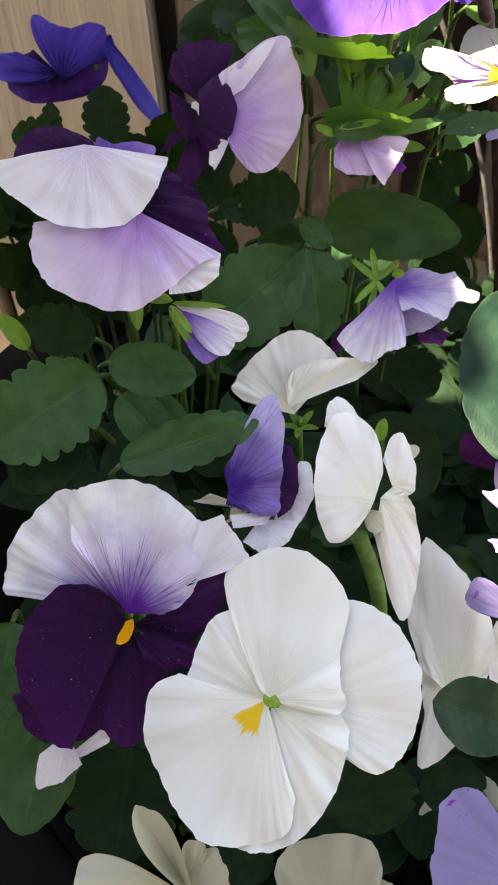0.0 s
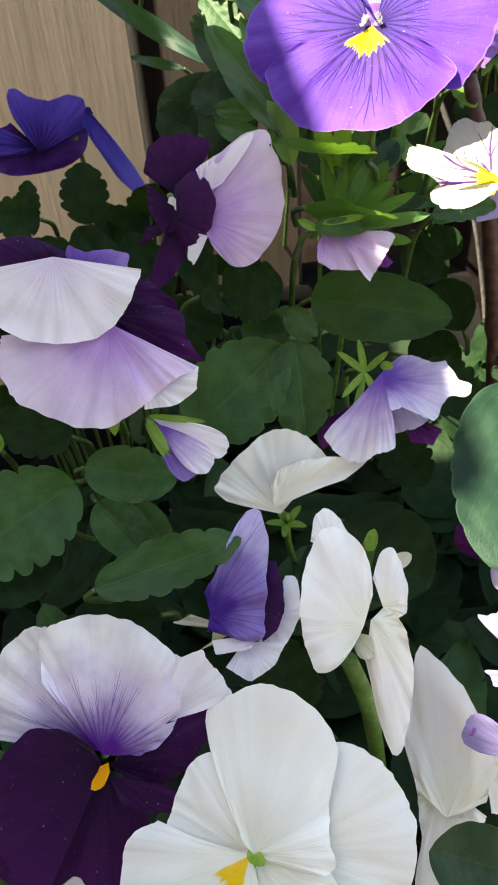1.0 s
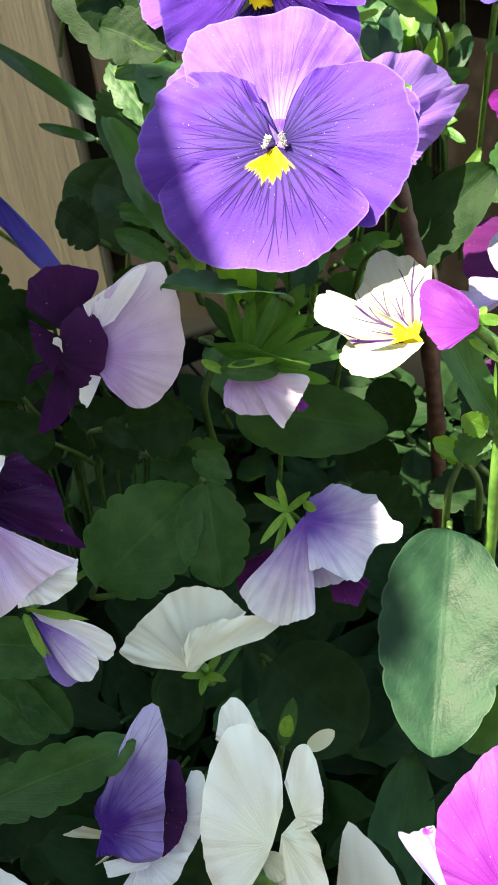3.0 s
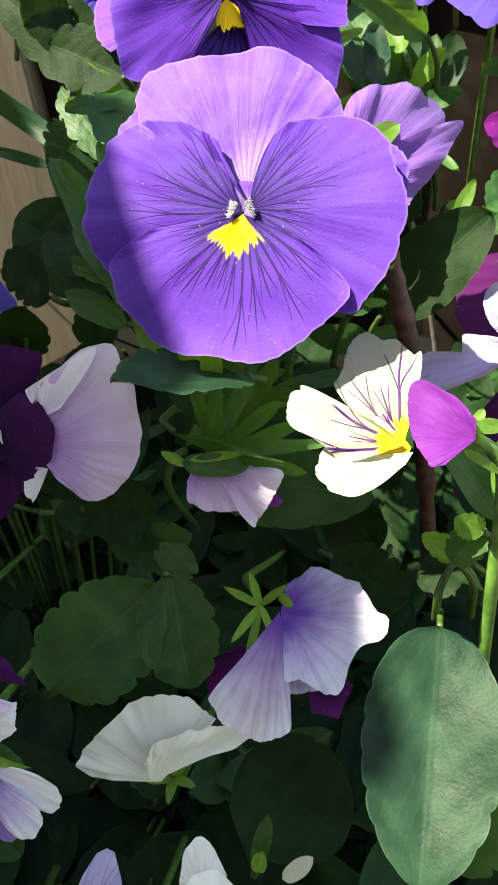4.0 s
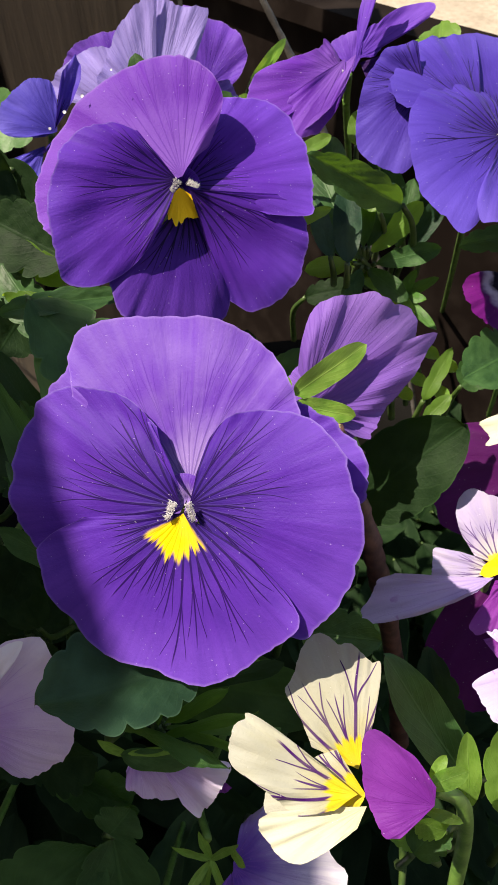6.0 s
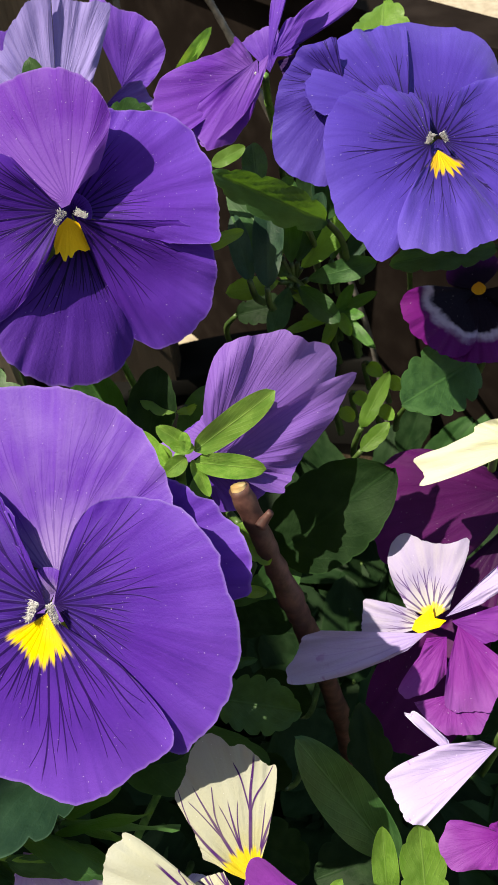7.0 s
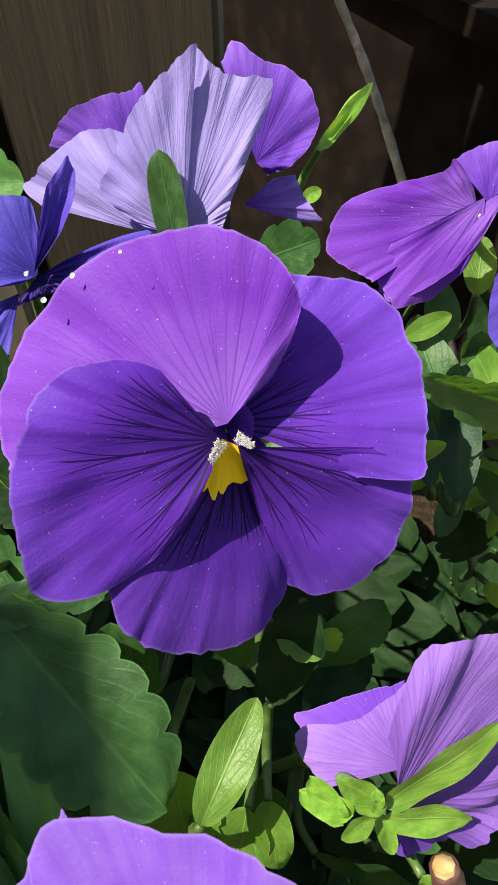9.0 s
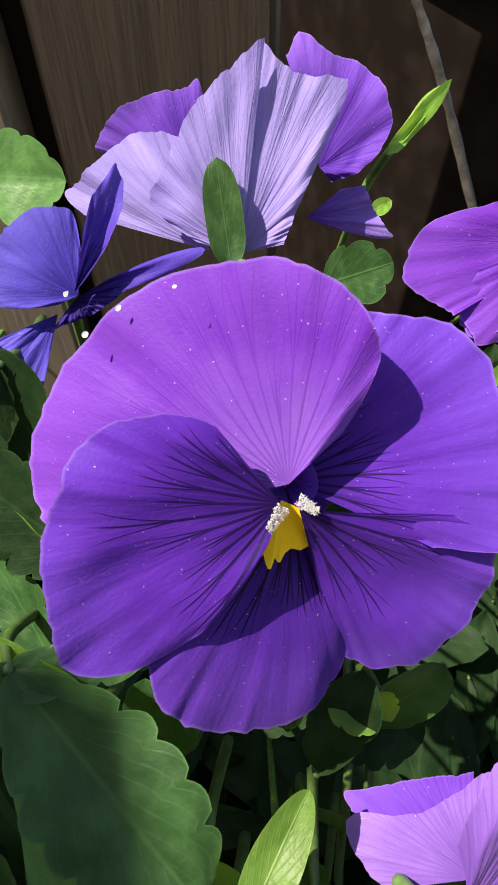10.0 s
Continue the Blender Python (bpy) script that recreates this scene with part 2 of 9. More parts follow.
MAGENTA = petal_mat("petal_magenta", (0.125, 0.014, 0.21), (0.155, 0.022, 0.25), (0.185, 0.036, 0.285), (0.10, 0.008, 0.17), 0.3, 0.9)
PINK = petal_mat("petal_pink_magenta", (0.15, 0.010, 0.21), (0.18, 0.026, 0.255), (0.22, 0.062, 0.315), (0.12, 0.008, 0.175), 0.35, 1.0, crepe=0.3)
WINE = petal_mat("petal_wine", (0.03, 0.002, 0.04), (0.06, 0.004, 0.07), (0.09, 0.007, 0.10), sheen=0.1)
SPOTTED = petal_mat("petal_lavender_spotted", (0.24, 0.19, 0.40), (0.21, 0.175, 0.37), (0.23, 0.19, 0.39), (0.20, 0.14, 0.40), 0.4, 0.9, spots=(0.20, 0.010, 0.28))
STRIPED = petal_mat("petal_cream_striped", (0.40, 0.37, 0.19), (0.385, 0.378, 0.325), (0.405, 0.40, 0.36), (0.05, 0.003, 0.12), 1.0, 0.85, heart=(0.60, 0.46, 0.02), heart_reach=0.22, count=7, thick=0.30, streak=0.1)
STREAKED = petal_mat("petal_lilac_streaked", (0.52, 0.48, 0.46), (0.33, 0.27, 0.49), (0.37, 0.31, 0.53), (0.07, 0.02, 0.15), 0.9, 0.62, heart=(0.72, 0.52, 0.05), heart_reach=0.16, count=8, thick=0.24)
CURL = petal_mat("petal_curled", (0.15, 0.06, 0.42), (0.62, 0.52, 0.78), (0.80, 0.77, 0.85), (0.25, 0.10, 0.5), 0.4, 0.6, streak=0.3, blend=(0.1, 0.7), crepe=0.4)
FACE = petal_mat("petal_face_dark", (0.008, 0.002, 0.012), (0.012, 0.003, 0.018), (0.10, 0.01, 0.12), sheen=0.2)
RIMMED = petal_mat("petal_black_faced", (0.006, 0.002, 0.010), (0.42, 0.36, 0.52), (0.10, 0.004, 0.12), streak=0.05, sheen=0.0, through=0.1, blend=(0.52, 0.60), fade=(0.62, 0.74))
EYE = petal_mat("eye_yellow", (0.82, 0.45, 0.01), (0.85, 0.50, 0.015), (0.85, 0.55, 0.02), through=0.1, sheen=0.0)
ORANGE = petal_mat("eye_orange", (0.62, 0.26, 0.01), (0.68, 0.30, 0.01), (0.72, 0.34, 0.012), through=0.1, sheen=0.0)
BEARD = petal_mat("beard_white", (0.60, 0.57, 0.60), (0.62, 0.59, 0.63), (0.62, 0.58, 0.64), sheen=0.6)
PURPLE_LIP = petal_mat("petal_purple_lip", (0.034, 0.010, 0.18), (0.078, 0.018, 0.31), (0.125, 0.042, 0.40), (0.012, 0.001, 0.06), 0.9, 0.8, sheen=0.06, heart=(0.85, 0.56, 0.012), heart_reach=0.24, heart_width=0.42, ragged=1.3, count=12, thick=0.18, rim_light=(0.46, 0.34, 0.68))
PURPLE_LIP2 = petal_mat("petal_purple_lip_deep", (0.026, 0.004, 0.12), (0.065, 0.015, 0.26), (0.105, 0.034, 0.35), (0.006, 0.001, 0.025), 0.95, 0.64, heart=(0.85, 0.50, 0.012), heart_reach=0.12, heart_width=0.5, ragged=1.2, count=12, rim_light=(0.46, 0.34, 0.68), thick=0.16)
WHITE_BLUSH = petal_mat("petal_white_blush", (0.80, 0.77, 0.66), (0.82, 0.77, 0.77), (0.84, 0.81, 0.81), (0.68, 0.62, 0.62), 0.08, 0.9, through=0.25, sheen=0.1, streak=0.18, count=12, relief_of=0.25)
WHITE_LIP = petal_mat("petal_white_lip", (0.76, 0.76, 0.70), (0.83, 0.83, 0.82), (0.81, 0.81, 0.82), (0.66, 0.66, 0.62), 0.08, 0.9, heart=(0.85, 0.55, 0.02), heart_reach=0.26, heart_width=0.24, through=0.22, sheen=0.05, streak=0.18, count=12, relief_of=0.2)
LILAC = petal_mat("petal_lilac", (0.36, 0.28, 0.55), (0.42, 0.34, 0.60), (0.46, 0.39, 0.63), (0.28, 0.17, 0.5), 0.3, 0.8, spots=(0.22, 0.015, 0.30), count=14)
LEAF = leaf_mat("leaf_green", (0.017, 0.048, 0.016), (0.041, 0.096, 0.033), (0.065, 0.15, 0.045), 0.44, spec=0.18, ribbed=0.42)
# Darker copy of LEAF: shade inside the plants is put into the colour.
LEAF_SHADED = leaf_mat("leaf_shaded_green", (0.006, 0.016, 0.006), (0.015, 0.031, 0.013), (0.022, 0.052, 0.018), 0.55, 0.05, spec=0.06, ribbed=0.25)
LEAF_GREY = leaf_mat("leaf_glaucous", (0.008, 0.023, 0.015), (0.018, 0.044, 0.027), (0.05, 0.095, 0.06), 0.46, 0.12, ribbed=0.18, spec=0.12)
LEAF_PALE = leaf_mat("leaf_pale", (0.05, 0.12, 0.04), (0.085, 0.19, 0.06), (0.13, 0.25, 0.10), 0.45, 0.3, (0.28, 0.5, 0.08), ribbed=0.12)
LEAF_FRESH = leaf_mat("leaf_fresh", (0.030, 0.090, 0.016), (0.062, 0.165, 0.030), (0.10, 0.22, 0.06), 0.4, 0.3, (0.30, 0.55, 0.05), ribbed=0.3)
LEAF_YOUNG = leaf_mat("leaf_young", (0.085, 0.175, 0.03), (0.145, 0.26, 0.055), (0.23, 0.36, 0.10), 0.38, 0.5, (0.45, 0.72, 0.04))
SEPAL = leaf_mat("sepal_green", (0.10, 0.22, 0.03), (0.20, 0.34, 0.06), (0.32, 0.45, 0.12), 0.4, 0.3, (0.4, 0.6, 0.06))


def stem_mat(name, a, b, rough=0.45):
    k = Nodes(name)
    n = k.noise(k.obj(), 260.0, 4)
    return k.surface(k.mix(k.step(n, 0.35, 0.7), a, b), rough, k.bump(n, 0.4, 0.0006), 0.0)


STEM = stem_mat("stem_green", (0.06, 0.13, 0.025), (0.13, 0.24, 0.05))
# Same stem green made darker: shade among the leaves is in this colour.
STEM_SHADED = stem_mat("stem_shaded", (0.03, 0.06, 0.015), (0.06, 0.10, 0.025))
TWIG = stem_mat("twig_brown", (0.035, 0.012, 0.012), (0.10, 0.042, 0.036), 0.6)
CUT = stem_mat("cut_wood", (0.26, 0.15, 0.06), (0.46, 0.33, 0.17), 0.75)
STICK = stem_mat("stick_grey", (0.10, 0.085, 0.08), (0.17, 0.15, 0.14), 0.8)


def wood_mat(name, a, b):
    k = Nodes(name)
    n = k.tree.nodes.new("ShaderNodeMapping")
    n.inputs["Scale"].default_value = (38.0, 38.0, 2.6)
    k.put(n.inputs[0], k.obj())
    grain = k.noise(n.outputs[0], 3.0, 5, 0.62)
    big = k.noise(k.obj(), 14.0, 3)
    col = k.mix(k.step(grain, 0.3, 0.7), a, b)
    col = k.mix(k.math('MULTIPLY', k.step(big, 0.5, 0.75), 0.3), col, a)
    return k.surface(col, 0.7, k.bump(grain, 0.35, 0.0012), 0.0, None, 0.25)


PLANK = wood_mat("plank_wood", (0.27, 0.21, 0.165), (0.30, 0.237, 0.187))
# Copy of PLANK with the shade on the right-hand board put into its colour.
PLANK_SHADED = wood_mat("plank_shaded", (0.085, 0.062, 0.048), (0.105, 0.078, 0.060))
BATTEN = wood_mat("batten_dark", (0.018, 0.012, 0.010), (0.035, 0.024, 0.020))


def soil_mat():
    k = Nodes("soil")
    n = k.noise(k.obj(), 160.0, 6, 0.7)
    big = k.noise(k.obj(), 22.0, 3)
    col = k.mix(k.step(n, 0.35, 0.7), (0.010, 0.007, 0.005), (0.045, 0.03, 0.02))
    return k.surface(col, 0.95, k.bump(k.math('ADD', n, big), 0.9, 0.004), 0.0, None, 0.1)


def tub_mat():
    k = Nodes("tub_plastic")
    n = k.noise(k.obj(), 90.0, 4)
    dust = k.noise(k.obj(), 12.0, 4)
    col = k.mix(k.step(dust, 0.45, 0.8), (0.004, 0.0035, 0.0035), (0.010, 0.008, 0.0075))
    return k.surface(col, k.math('ADD', 0.55, k.math('MULTIPLY', n, 0.3)), k.bump(n, 0.15, 0.001), 0.0, None, 0.08)


def ground_mat():
    k = Nodes("paving")
    n = k.noise(k.obj(), 70.0, 6, 0.65)
    big = k.noise(k.obj(), 5.0, 3)
    col = k.mix(k.step(n, 0.3, 0.7), (0.24, 0.19, 0.145), (0.36, 0.30, 0.24))
    col = k.mix(k.math('MULTIPLY', k.step(big, 0.45, 0.7), 0.4), col, (0.18, 0.143, 0.108))
    return k.surface(col, 0.85, k.bump(n, 0.5, 0.003), 0.0, None, 0.25)


def plaster_mat():
    k = Nodes("plaster")
    n = k.noise(k.obj(), 60.0, 6, 0.6)
    big = k.noise(k.obj(), 4.0, 3)
    col = k.mix(k.step(big, 0.3, 0.7), (0.34, 0.31, 0.28), (0.42, 0.39, 0.35))
    return k.surface(col, 0.9, k.bump(n, 0.4, 0.002), 0.0, None, 0.2)


PLASTER = plaster_mat()
SOIL, TUB, PAVING = soil_mat(), tub_mat(), ground_mat()


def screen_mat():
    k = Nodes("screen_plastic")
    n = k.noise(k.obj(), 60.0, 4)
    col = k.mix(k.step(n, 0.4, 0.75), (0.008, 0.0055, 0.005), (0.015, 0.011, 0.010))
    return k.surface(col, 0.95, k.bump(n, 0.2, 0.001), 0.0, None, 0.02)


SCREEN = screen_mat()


# ---- builders ----
rng = random.Random(7)
SOIL_Z = 0.012


def mesh_of(name, verts, faces, mat, uvs=None, smooth=True, rims=None):
    me = bpy.data.meshes.new(name)
    me.from_pydata(verts, [], faces)
    me.materials.append(mat)
    if uvs:
        layer = me.uv_layers.new(name="UVMap")
        for lo in me.loops:
            layer.data[lo.index].uv = uvs[lo.vertex_index]
    if rims:
        layer = me.uv_layers.new(name="Rim")
        for lo in me.loops:
            layer.data[lo.index].uv = (rims[lo.vertex_index], 0.0)
    if smooth:
        me.polygons.foreach_set("use_smooth", [True] * len(me.polygons))
    return me


def part(name, me, parent, label=""):
    ob = new(name, me)
    ob.parent = parent
    ob.matrix_parent_inverse = parent.matrix_world.inverted()
    return tagged(ob, label)


def thing(name, at, label, category, group="", kind=""):
    ob = new(name)
    ob.empty_display_size = 0.005
    ob.matrix_world = Matrix.Translation(at)
    return tagged(ob, label, category, group, kind)


def frame_of(base, tip, normal):
    e1 = Vector(tip) - Vector(base)
    length = e1.length
    e1.normalize()
    n = Vector(normal)
    n = (n - e1 * n.dot(e1)).normalized()
    return e1, n.cross(e1), n, length


def glide(values, f):
    """A smooth curve through evenly spaced values, at the share f of its length."""
    a = min(len(values) - 2, int(f * (len(values) - 1)))
    t = f * (len(values) - 1) - a
    p0, p1, p2, p3 = values[max(a - 1, 0)], values[a], values[a + 1], values[min(a + 2, len(values) - 1)]
    return 0.5 * (2 * p1 + (p2 - p0) * t + (2 * p0 - 5 * p1 + 4 * p2 - p3) * t * t + (3 * p1 - p0 - 3 * p2 + p3) * t ** 3)


def petal(parent, base, tip, normal, spread, full, mat, skew=0.0, cup=0.0, roll=0.0, ruffle=0.02, fold=0.0, label="", name="petal", rows=20, cols=76, jag=0.0, funnel=0.05, pleat=0.0, wavy=0.05, frill=1.0):
    """A fan-shaped petal from its base to its tip, facing normal. spread: half its angle, in degrees; full: 2 (oval) to 6 (a full fan), or the rim's reach from one side to the other;
    cup: how far the rim bends towards the normal; roll: how far its two sides do; fold: the lengthwise crease at the middle."""
    base = Vector(base)
    e1, e2, n, length = frame_of(base, tip, normal)
    half = radians(spread)
    p1, p2, p3 = rng.uniform(0, 60), rng.uniform(0, 60), rng.uniform(0, 60)
    verts, uvs, faces, rims = [], [], [], []
    turn = half * 0.9

    def ripple(freq, x, at=0.0, seed=0.0):
        return noise.noise(Vector((x * freq * turn + p1 + seed, at + p2, p3)))

    edge, lift, flute = [], [], []
    for j in range(cols + 1):
        x = math.sin((2 * j / cols - 1) * math.pi / 2 * 0.985)
        if isinstance(full, tuple):
            rim = glide(full, (x + 1) / 2)
            rim *= 1 + frill * (0.008 * ripple(9, x, 5) + 0.013 * ripple(19, x, 9) + 0.011 * ripple(45, x, 13))
        else:
            rim = (1 - abs(x) ** full) ** 0.5 * (1 + skew * x)
            rim *= 1 + frill * (0.055 * ripple(2.2, x) + 0.034 * ripple(7, x, 5) + 0.014 * ripple(19, x, 9) + 0.008 * ripple(45, x, 13))
        if jag:
            rim *= 1 - jag * abs(ripple(5, x, 21)) * 2
        edge.append((x, rim))
        lift.append(2.0 * ruffle * (ripple(4.5, x, 31) + 0.55 * ripple(11, x, 37) + 0.25 * ripple(26, x, 41)))
    for i in range(rows + 1):
        s = i / rows
        for x, rim in edge:
            phi = x * half
            r = length * rim * s
            out = cup * s * s + roll * x * x * s + fold * abs(x) * s
            out += lift[len(verts) % (cols + 1)] * s ** 3
            if pleat:
                out += 1.6 * pleat * s * (ripple(9, x, 1.2 * s + 51) + 0.6 * ripple(21, x, 1.5 * s + 57))
            out += wavy * s * (noise.noise(Vector((x * 1.6 + p1, s * 1.8, p2))) + 0.35 * noise.noise(Vector((x * 4.0 + p2, s * 3.0, p1))))
            out += 0.006 * s * ripple(26, x, 1.5 * s + 61) - funnel * (1 - s) ** 2 * 0.6 - 0.012 * s ** 5
            verts.append(base + e1 * (r * math.cos(phi)) + e2 * (r * math.sin(phi)) + n * (out * length))
            uvs.append(((x * spread / 60 + 1) / 2, s * min(1.0, rim)))
            rims.append(s)
    w = cols + 1
    for i in range(rows):
        for j in range(cols):
            faces.append((i * w + j, i * w + j + 1, (i + 1) * w + j + 1, (i + 1) * w + j))
    return part(name, mesh_of(name, verts, faces, mat, uvs, True, rims), parent, label)


def beard(parent, base, tip, normal, width, mat, label=""):
    """A tuft of short stiff hairs at the throat, along the line from base to tip."""
    base = Vector(base)
    e1, e2, n, length = frame_of(base, tip, normal)
    verts, faces, uvs = [], [], []
    for i in range(240):
        f = rng.random()
        c = base + e1 * (f * length) + e2 * (rng.uniform(-0.5, 0.5) * width * (1 - 0.5 * f)) - n * 0.0002
        way = (n * rng.uniform(0.5, 1.0) + e1 * rng.uniform(-0.2, 0.8) + e2 * rng.uniform(-0.6, 0.6)).normalized()
        a = way.cross(e1 + e2 * 0.3).normalized()
        b = way.cross(a)
        r, h = rng.uniform(0.00005, 0.00008), rng.uniform(0.0004, 0.0009)
        q = len(verts)
        for k in range(4):
            g = math.pi / 2 * k
            verts.append(c + a * (r * math.cos(g)) + b * (r * math.sin(g)))
        verts.append(c + way * h)
        uvs += [(0.5, 0.3)] * 5
        faces += [(q + k, q + (k + 1) % 4, q + 4) for k in range(4)]
    return part("beard", mesh_of("beard", verts, faces, mat, uvs, True, [0.0] * len(verts)), parent, label)


def blade(parent, base, tip, normal, width, mat, teeth=5, depth=0.19, curl=0.0, fold=0.2, shape=0.9, name="leaf", label="", rows=46, cols=12, wave=0.035, oval=2.1):
    """A leaf blade with a scalloped margin. shape below 1: broadest near the base; above: near the tip; oval: higher is blunter."""
    base = Vector(base)
    e1, e2, n, length = frame_of(base, tip, normal)
    p1, p2 = rng.uniform(0, 6.3), rng.uniform(0, 6.3)
    verts, uvs, faces = [], [], []
    for i in range(rows + 1):
        s = i / rows
        body = max(0.0, 1 - abs(2 * s ** shape - 1) ** oval) ** 0.62
        bite = 1.0
        if teeth:
            f = (s * (teeth + 0.5)) % 1.0
            big = depth * (1.0 + 0.45 * math.sin(int(s * (teeth + 0.5)) * 2.3 + p1))
            bite = 1 - big * (1 - f) ** 3 * (1 if 0.12 < s < 0.97 else 0) + big * 0.35 * math.sin(math.pi * f)
        for j in range(cols + 1):
            x = 2 * j / cols - 1
            y = x * width / 2 * (body * (bite if abs(x) > 0.75 else 1 + (bite - 1) * abs(x)) + 0.02)
            out = curl * length * (s - 0.5) ** 2 * 2 - curl * length * 0.5 + fold * abs(y)
            out += wave * length * (math.sin(6 * s + p1 + x) * 0.5 + math.sin(11 * s + p2) * x * 0.5)
            if teeth >= 3:
                out += 0.016 * length * body * abs(math.sin(math.pi * (7 * s - 3.75 * abs(x)))) * min(1.0, 3 * abs(x)) * (1 - 0.6 * abs(x))
            co = base + e1 * (s * length) + e2 * y + n * out
            verts.append(co)
            uvs.append(((x + 1) / 2, s))
    w = cols + 1
    for i in range(rows):
        for j in range(cols):
            faces.append((i * w + j, i * w + j + 1, (i + 1) * w + j + 1, (i + 1) * w + j))
    return part(name, mesh_of(name, verts, faces, mat, uvs), parent, label)


def tube(parent, points, r0, r1, mat, name="stem", label="", sides=8, steps=7, knobs=0.0):
    """A tapered round stem along a smooth line through points."""
    pts = [Vector(p) for p in points]
    pts = [pts[0] * 2 - pts[1], *pts, pts[-1] * 2 - pts[-2]]
    line = []
    for a in range(1, len(pts) - 2):
        for q in range(steps):
            t = q / steps
            p0, p1, p2, p3 = pts[a - 1:a + 3]
            line.append(0.5 * (2 * p1 + (p2 - p0) * t + (2 * p0 - 5 * p1 + 4 * p2 - p3) * t * t + (3 * p1 - p0 - 3 * p2 + p3) * t ** 3))
    line.append(pts[-2])
    verts, faces, uvs = [], [], []
    for i, c in enumerate(line):
        d = (line[min(i + 1, len(line) - 1)] - line[max(i - 1, 0)]).normalized()
        a = d.cross(Vector((0.31, 0.77, 0.55))).normalized()
        b = d.cross(a)
        f = i / (len(line) - 1)
        r = (r0 + (r1 - r0) * f) * (1 + knobs * noise.noise(c * 300))
        for k in range(sides):
            g = 2 * math.pi * k / sides
            verts.append(c + a * (r * math.cos(g)) + b * (r * math.sin(g)))
            uvs.append((k / sides, f))
    for i in range(len(line) - 1):
        for k in range(sides):
            faces.append((i * sides + k, i * sides + (k + 1) % sides, (i + 1) * sides + (k + 1) % sides, (i + 1) * sides + k))
    faces.append(tuple(range(sides))[::-1])
    faces.append(tuple((len(line) - 1) * sides + k for k in range(sides)))
    return part(name, mesh_of(name, verts, faces, mat, uvs), parent, label)


def stalk(flower, start, back, away, r=0.0009, mat=None):
    """The flower's stalk: it leaves the calyx along back, bends over and leans away down to the soil."""
    s, b, w = Vector(start), Vector(back).normalized(), Vector(away)
    knee = s + b * 0.012
    w = w * ((knee.z - SOIL_Z + 0.004) / -w.z)
    tube(flower, (s, knee, knee + w * (0.014 / w.length) + b * 0.002, knee + w * 0.4, knee + w), r, r * 1.25, mat or STEM)


def calyx(flower, at, back, size=0.010, count=5, up=(0, 0, 1)):
    """Pointed green sepals round the back of the flower."""
    at, b = Vector(at), Vector(back).normalized()
    a = b.cross(Vector(up)).normalized()
    c = b.cross(a)
    for i in range(count):
        g = 2 * math.pi * i / count + 0.4
        side = a * math.cos(g) + c * math.sin(g)
        blade(flower, at + b * 0.007, at + b * 0.0045 + side * size, b + side * 0.4, size * 0.38, SEPAL, 0, 0, 0.2, 0.2, 0.7, "sepal", "", 8, 4)


# ---- the setting ----
def box(name, lo, hi, mat, bevel=0.002):
    bm = bmesh.new()
    bmesh.ops.create_cube(bm, size=1)
    for v in bm.verts:
        v.co = [lo[i] + (v.co[i] + 0.5) * (hi[i] - lo[i]) for i in range(3)]
    bmesh.ops.bevel(bm, geom=bm.edges[:], offset=bevel, segments=2, affect='EDGES')
    me = bpy.data.meshes.new(name)
    bm.to_mesh(me)
    bm.free()
    me.materials.append(mat)
    return me


ground = tagged(new("ground", box("ground", (-60, -60, -0.09), (60, 60, -0.03), PAVING, 0.01)), "dusty paving round the flower bed", "ground", kind="structure")

# upright boards behind the bed
fence = thing("wall_boards", (-0.2, 0.49, 0.0), "upright tan wooden boards with dark gaps behind the flowers", "wall", kind="structure")
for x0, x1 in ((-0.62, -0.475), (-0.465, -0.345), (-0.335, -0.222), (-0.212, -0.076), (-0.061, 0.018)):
    part("board", box("board", (x0, 0.48, -0.03), (x1, 0.50, 0.44), PLANK_SHADED if x1 > 0 else PLANK), fence)
part("batten", box("batten", (-0.62, 0.503, -0.03), (0.012, 0.53, 0.43), BATTEN), fence, "dark rail behind the boards")

# unseen wall added beside the bed: its stepped top shades chosen flowers from sun
west = thing("wall_sun_block", (-0.36, -0.2, -0.03), "unseen plain pale rendered wall, added with a stepped top to shade flowers", "wall", kind="structure")
part("wall_section", box("wall_section", (-0.42, -0.9, -0.03), (-0.30, 0.125, 0.800), PLASTER, 0.004), west)
part("wall_section", box("wall_section", (-0.42, 0.1255, -0.03), (-0.30, 0.25, 0.831), PLASTER, 0.004), west)
part("wall_section", box("wall_section", (-0.42, 0.2505, -0.03), (-0.30, 0.41, 0.738), PLASTER, 0.004), west)

# Unseen wall, added to cut the skylight that comes from the viewer's side.
tagged(new("wall_sky_block", box("wall_sky_block", (-1.6, -1.02, -0.03), (1.6, -0.9, 1.9), PLASTER, 0.004)), "unseen plain pale rendered wall, added behind the viewer to cut front skylight", "wall", kind="structure")

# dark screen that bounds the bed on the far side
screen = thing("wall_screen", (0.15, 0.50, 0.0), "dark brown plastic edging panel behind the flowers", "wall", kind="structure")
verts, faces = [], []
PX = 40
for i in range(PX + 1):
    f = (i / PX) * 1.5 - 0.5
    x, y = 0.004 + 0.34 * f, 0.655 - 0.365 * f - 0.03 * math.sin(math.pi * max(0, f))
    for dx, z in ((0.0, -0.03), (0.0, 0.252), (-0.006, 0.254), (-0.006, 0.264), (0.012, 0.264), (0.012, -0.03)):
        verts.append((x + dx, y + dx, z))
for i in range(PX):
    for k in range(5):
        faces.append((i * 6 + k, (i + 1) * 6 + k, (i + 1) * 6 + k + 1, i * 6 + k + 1))
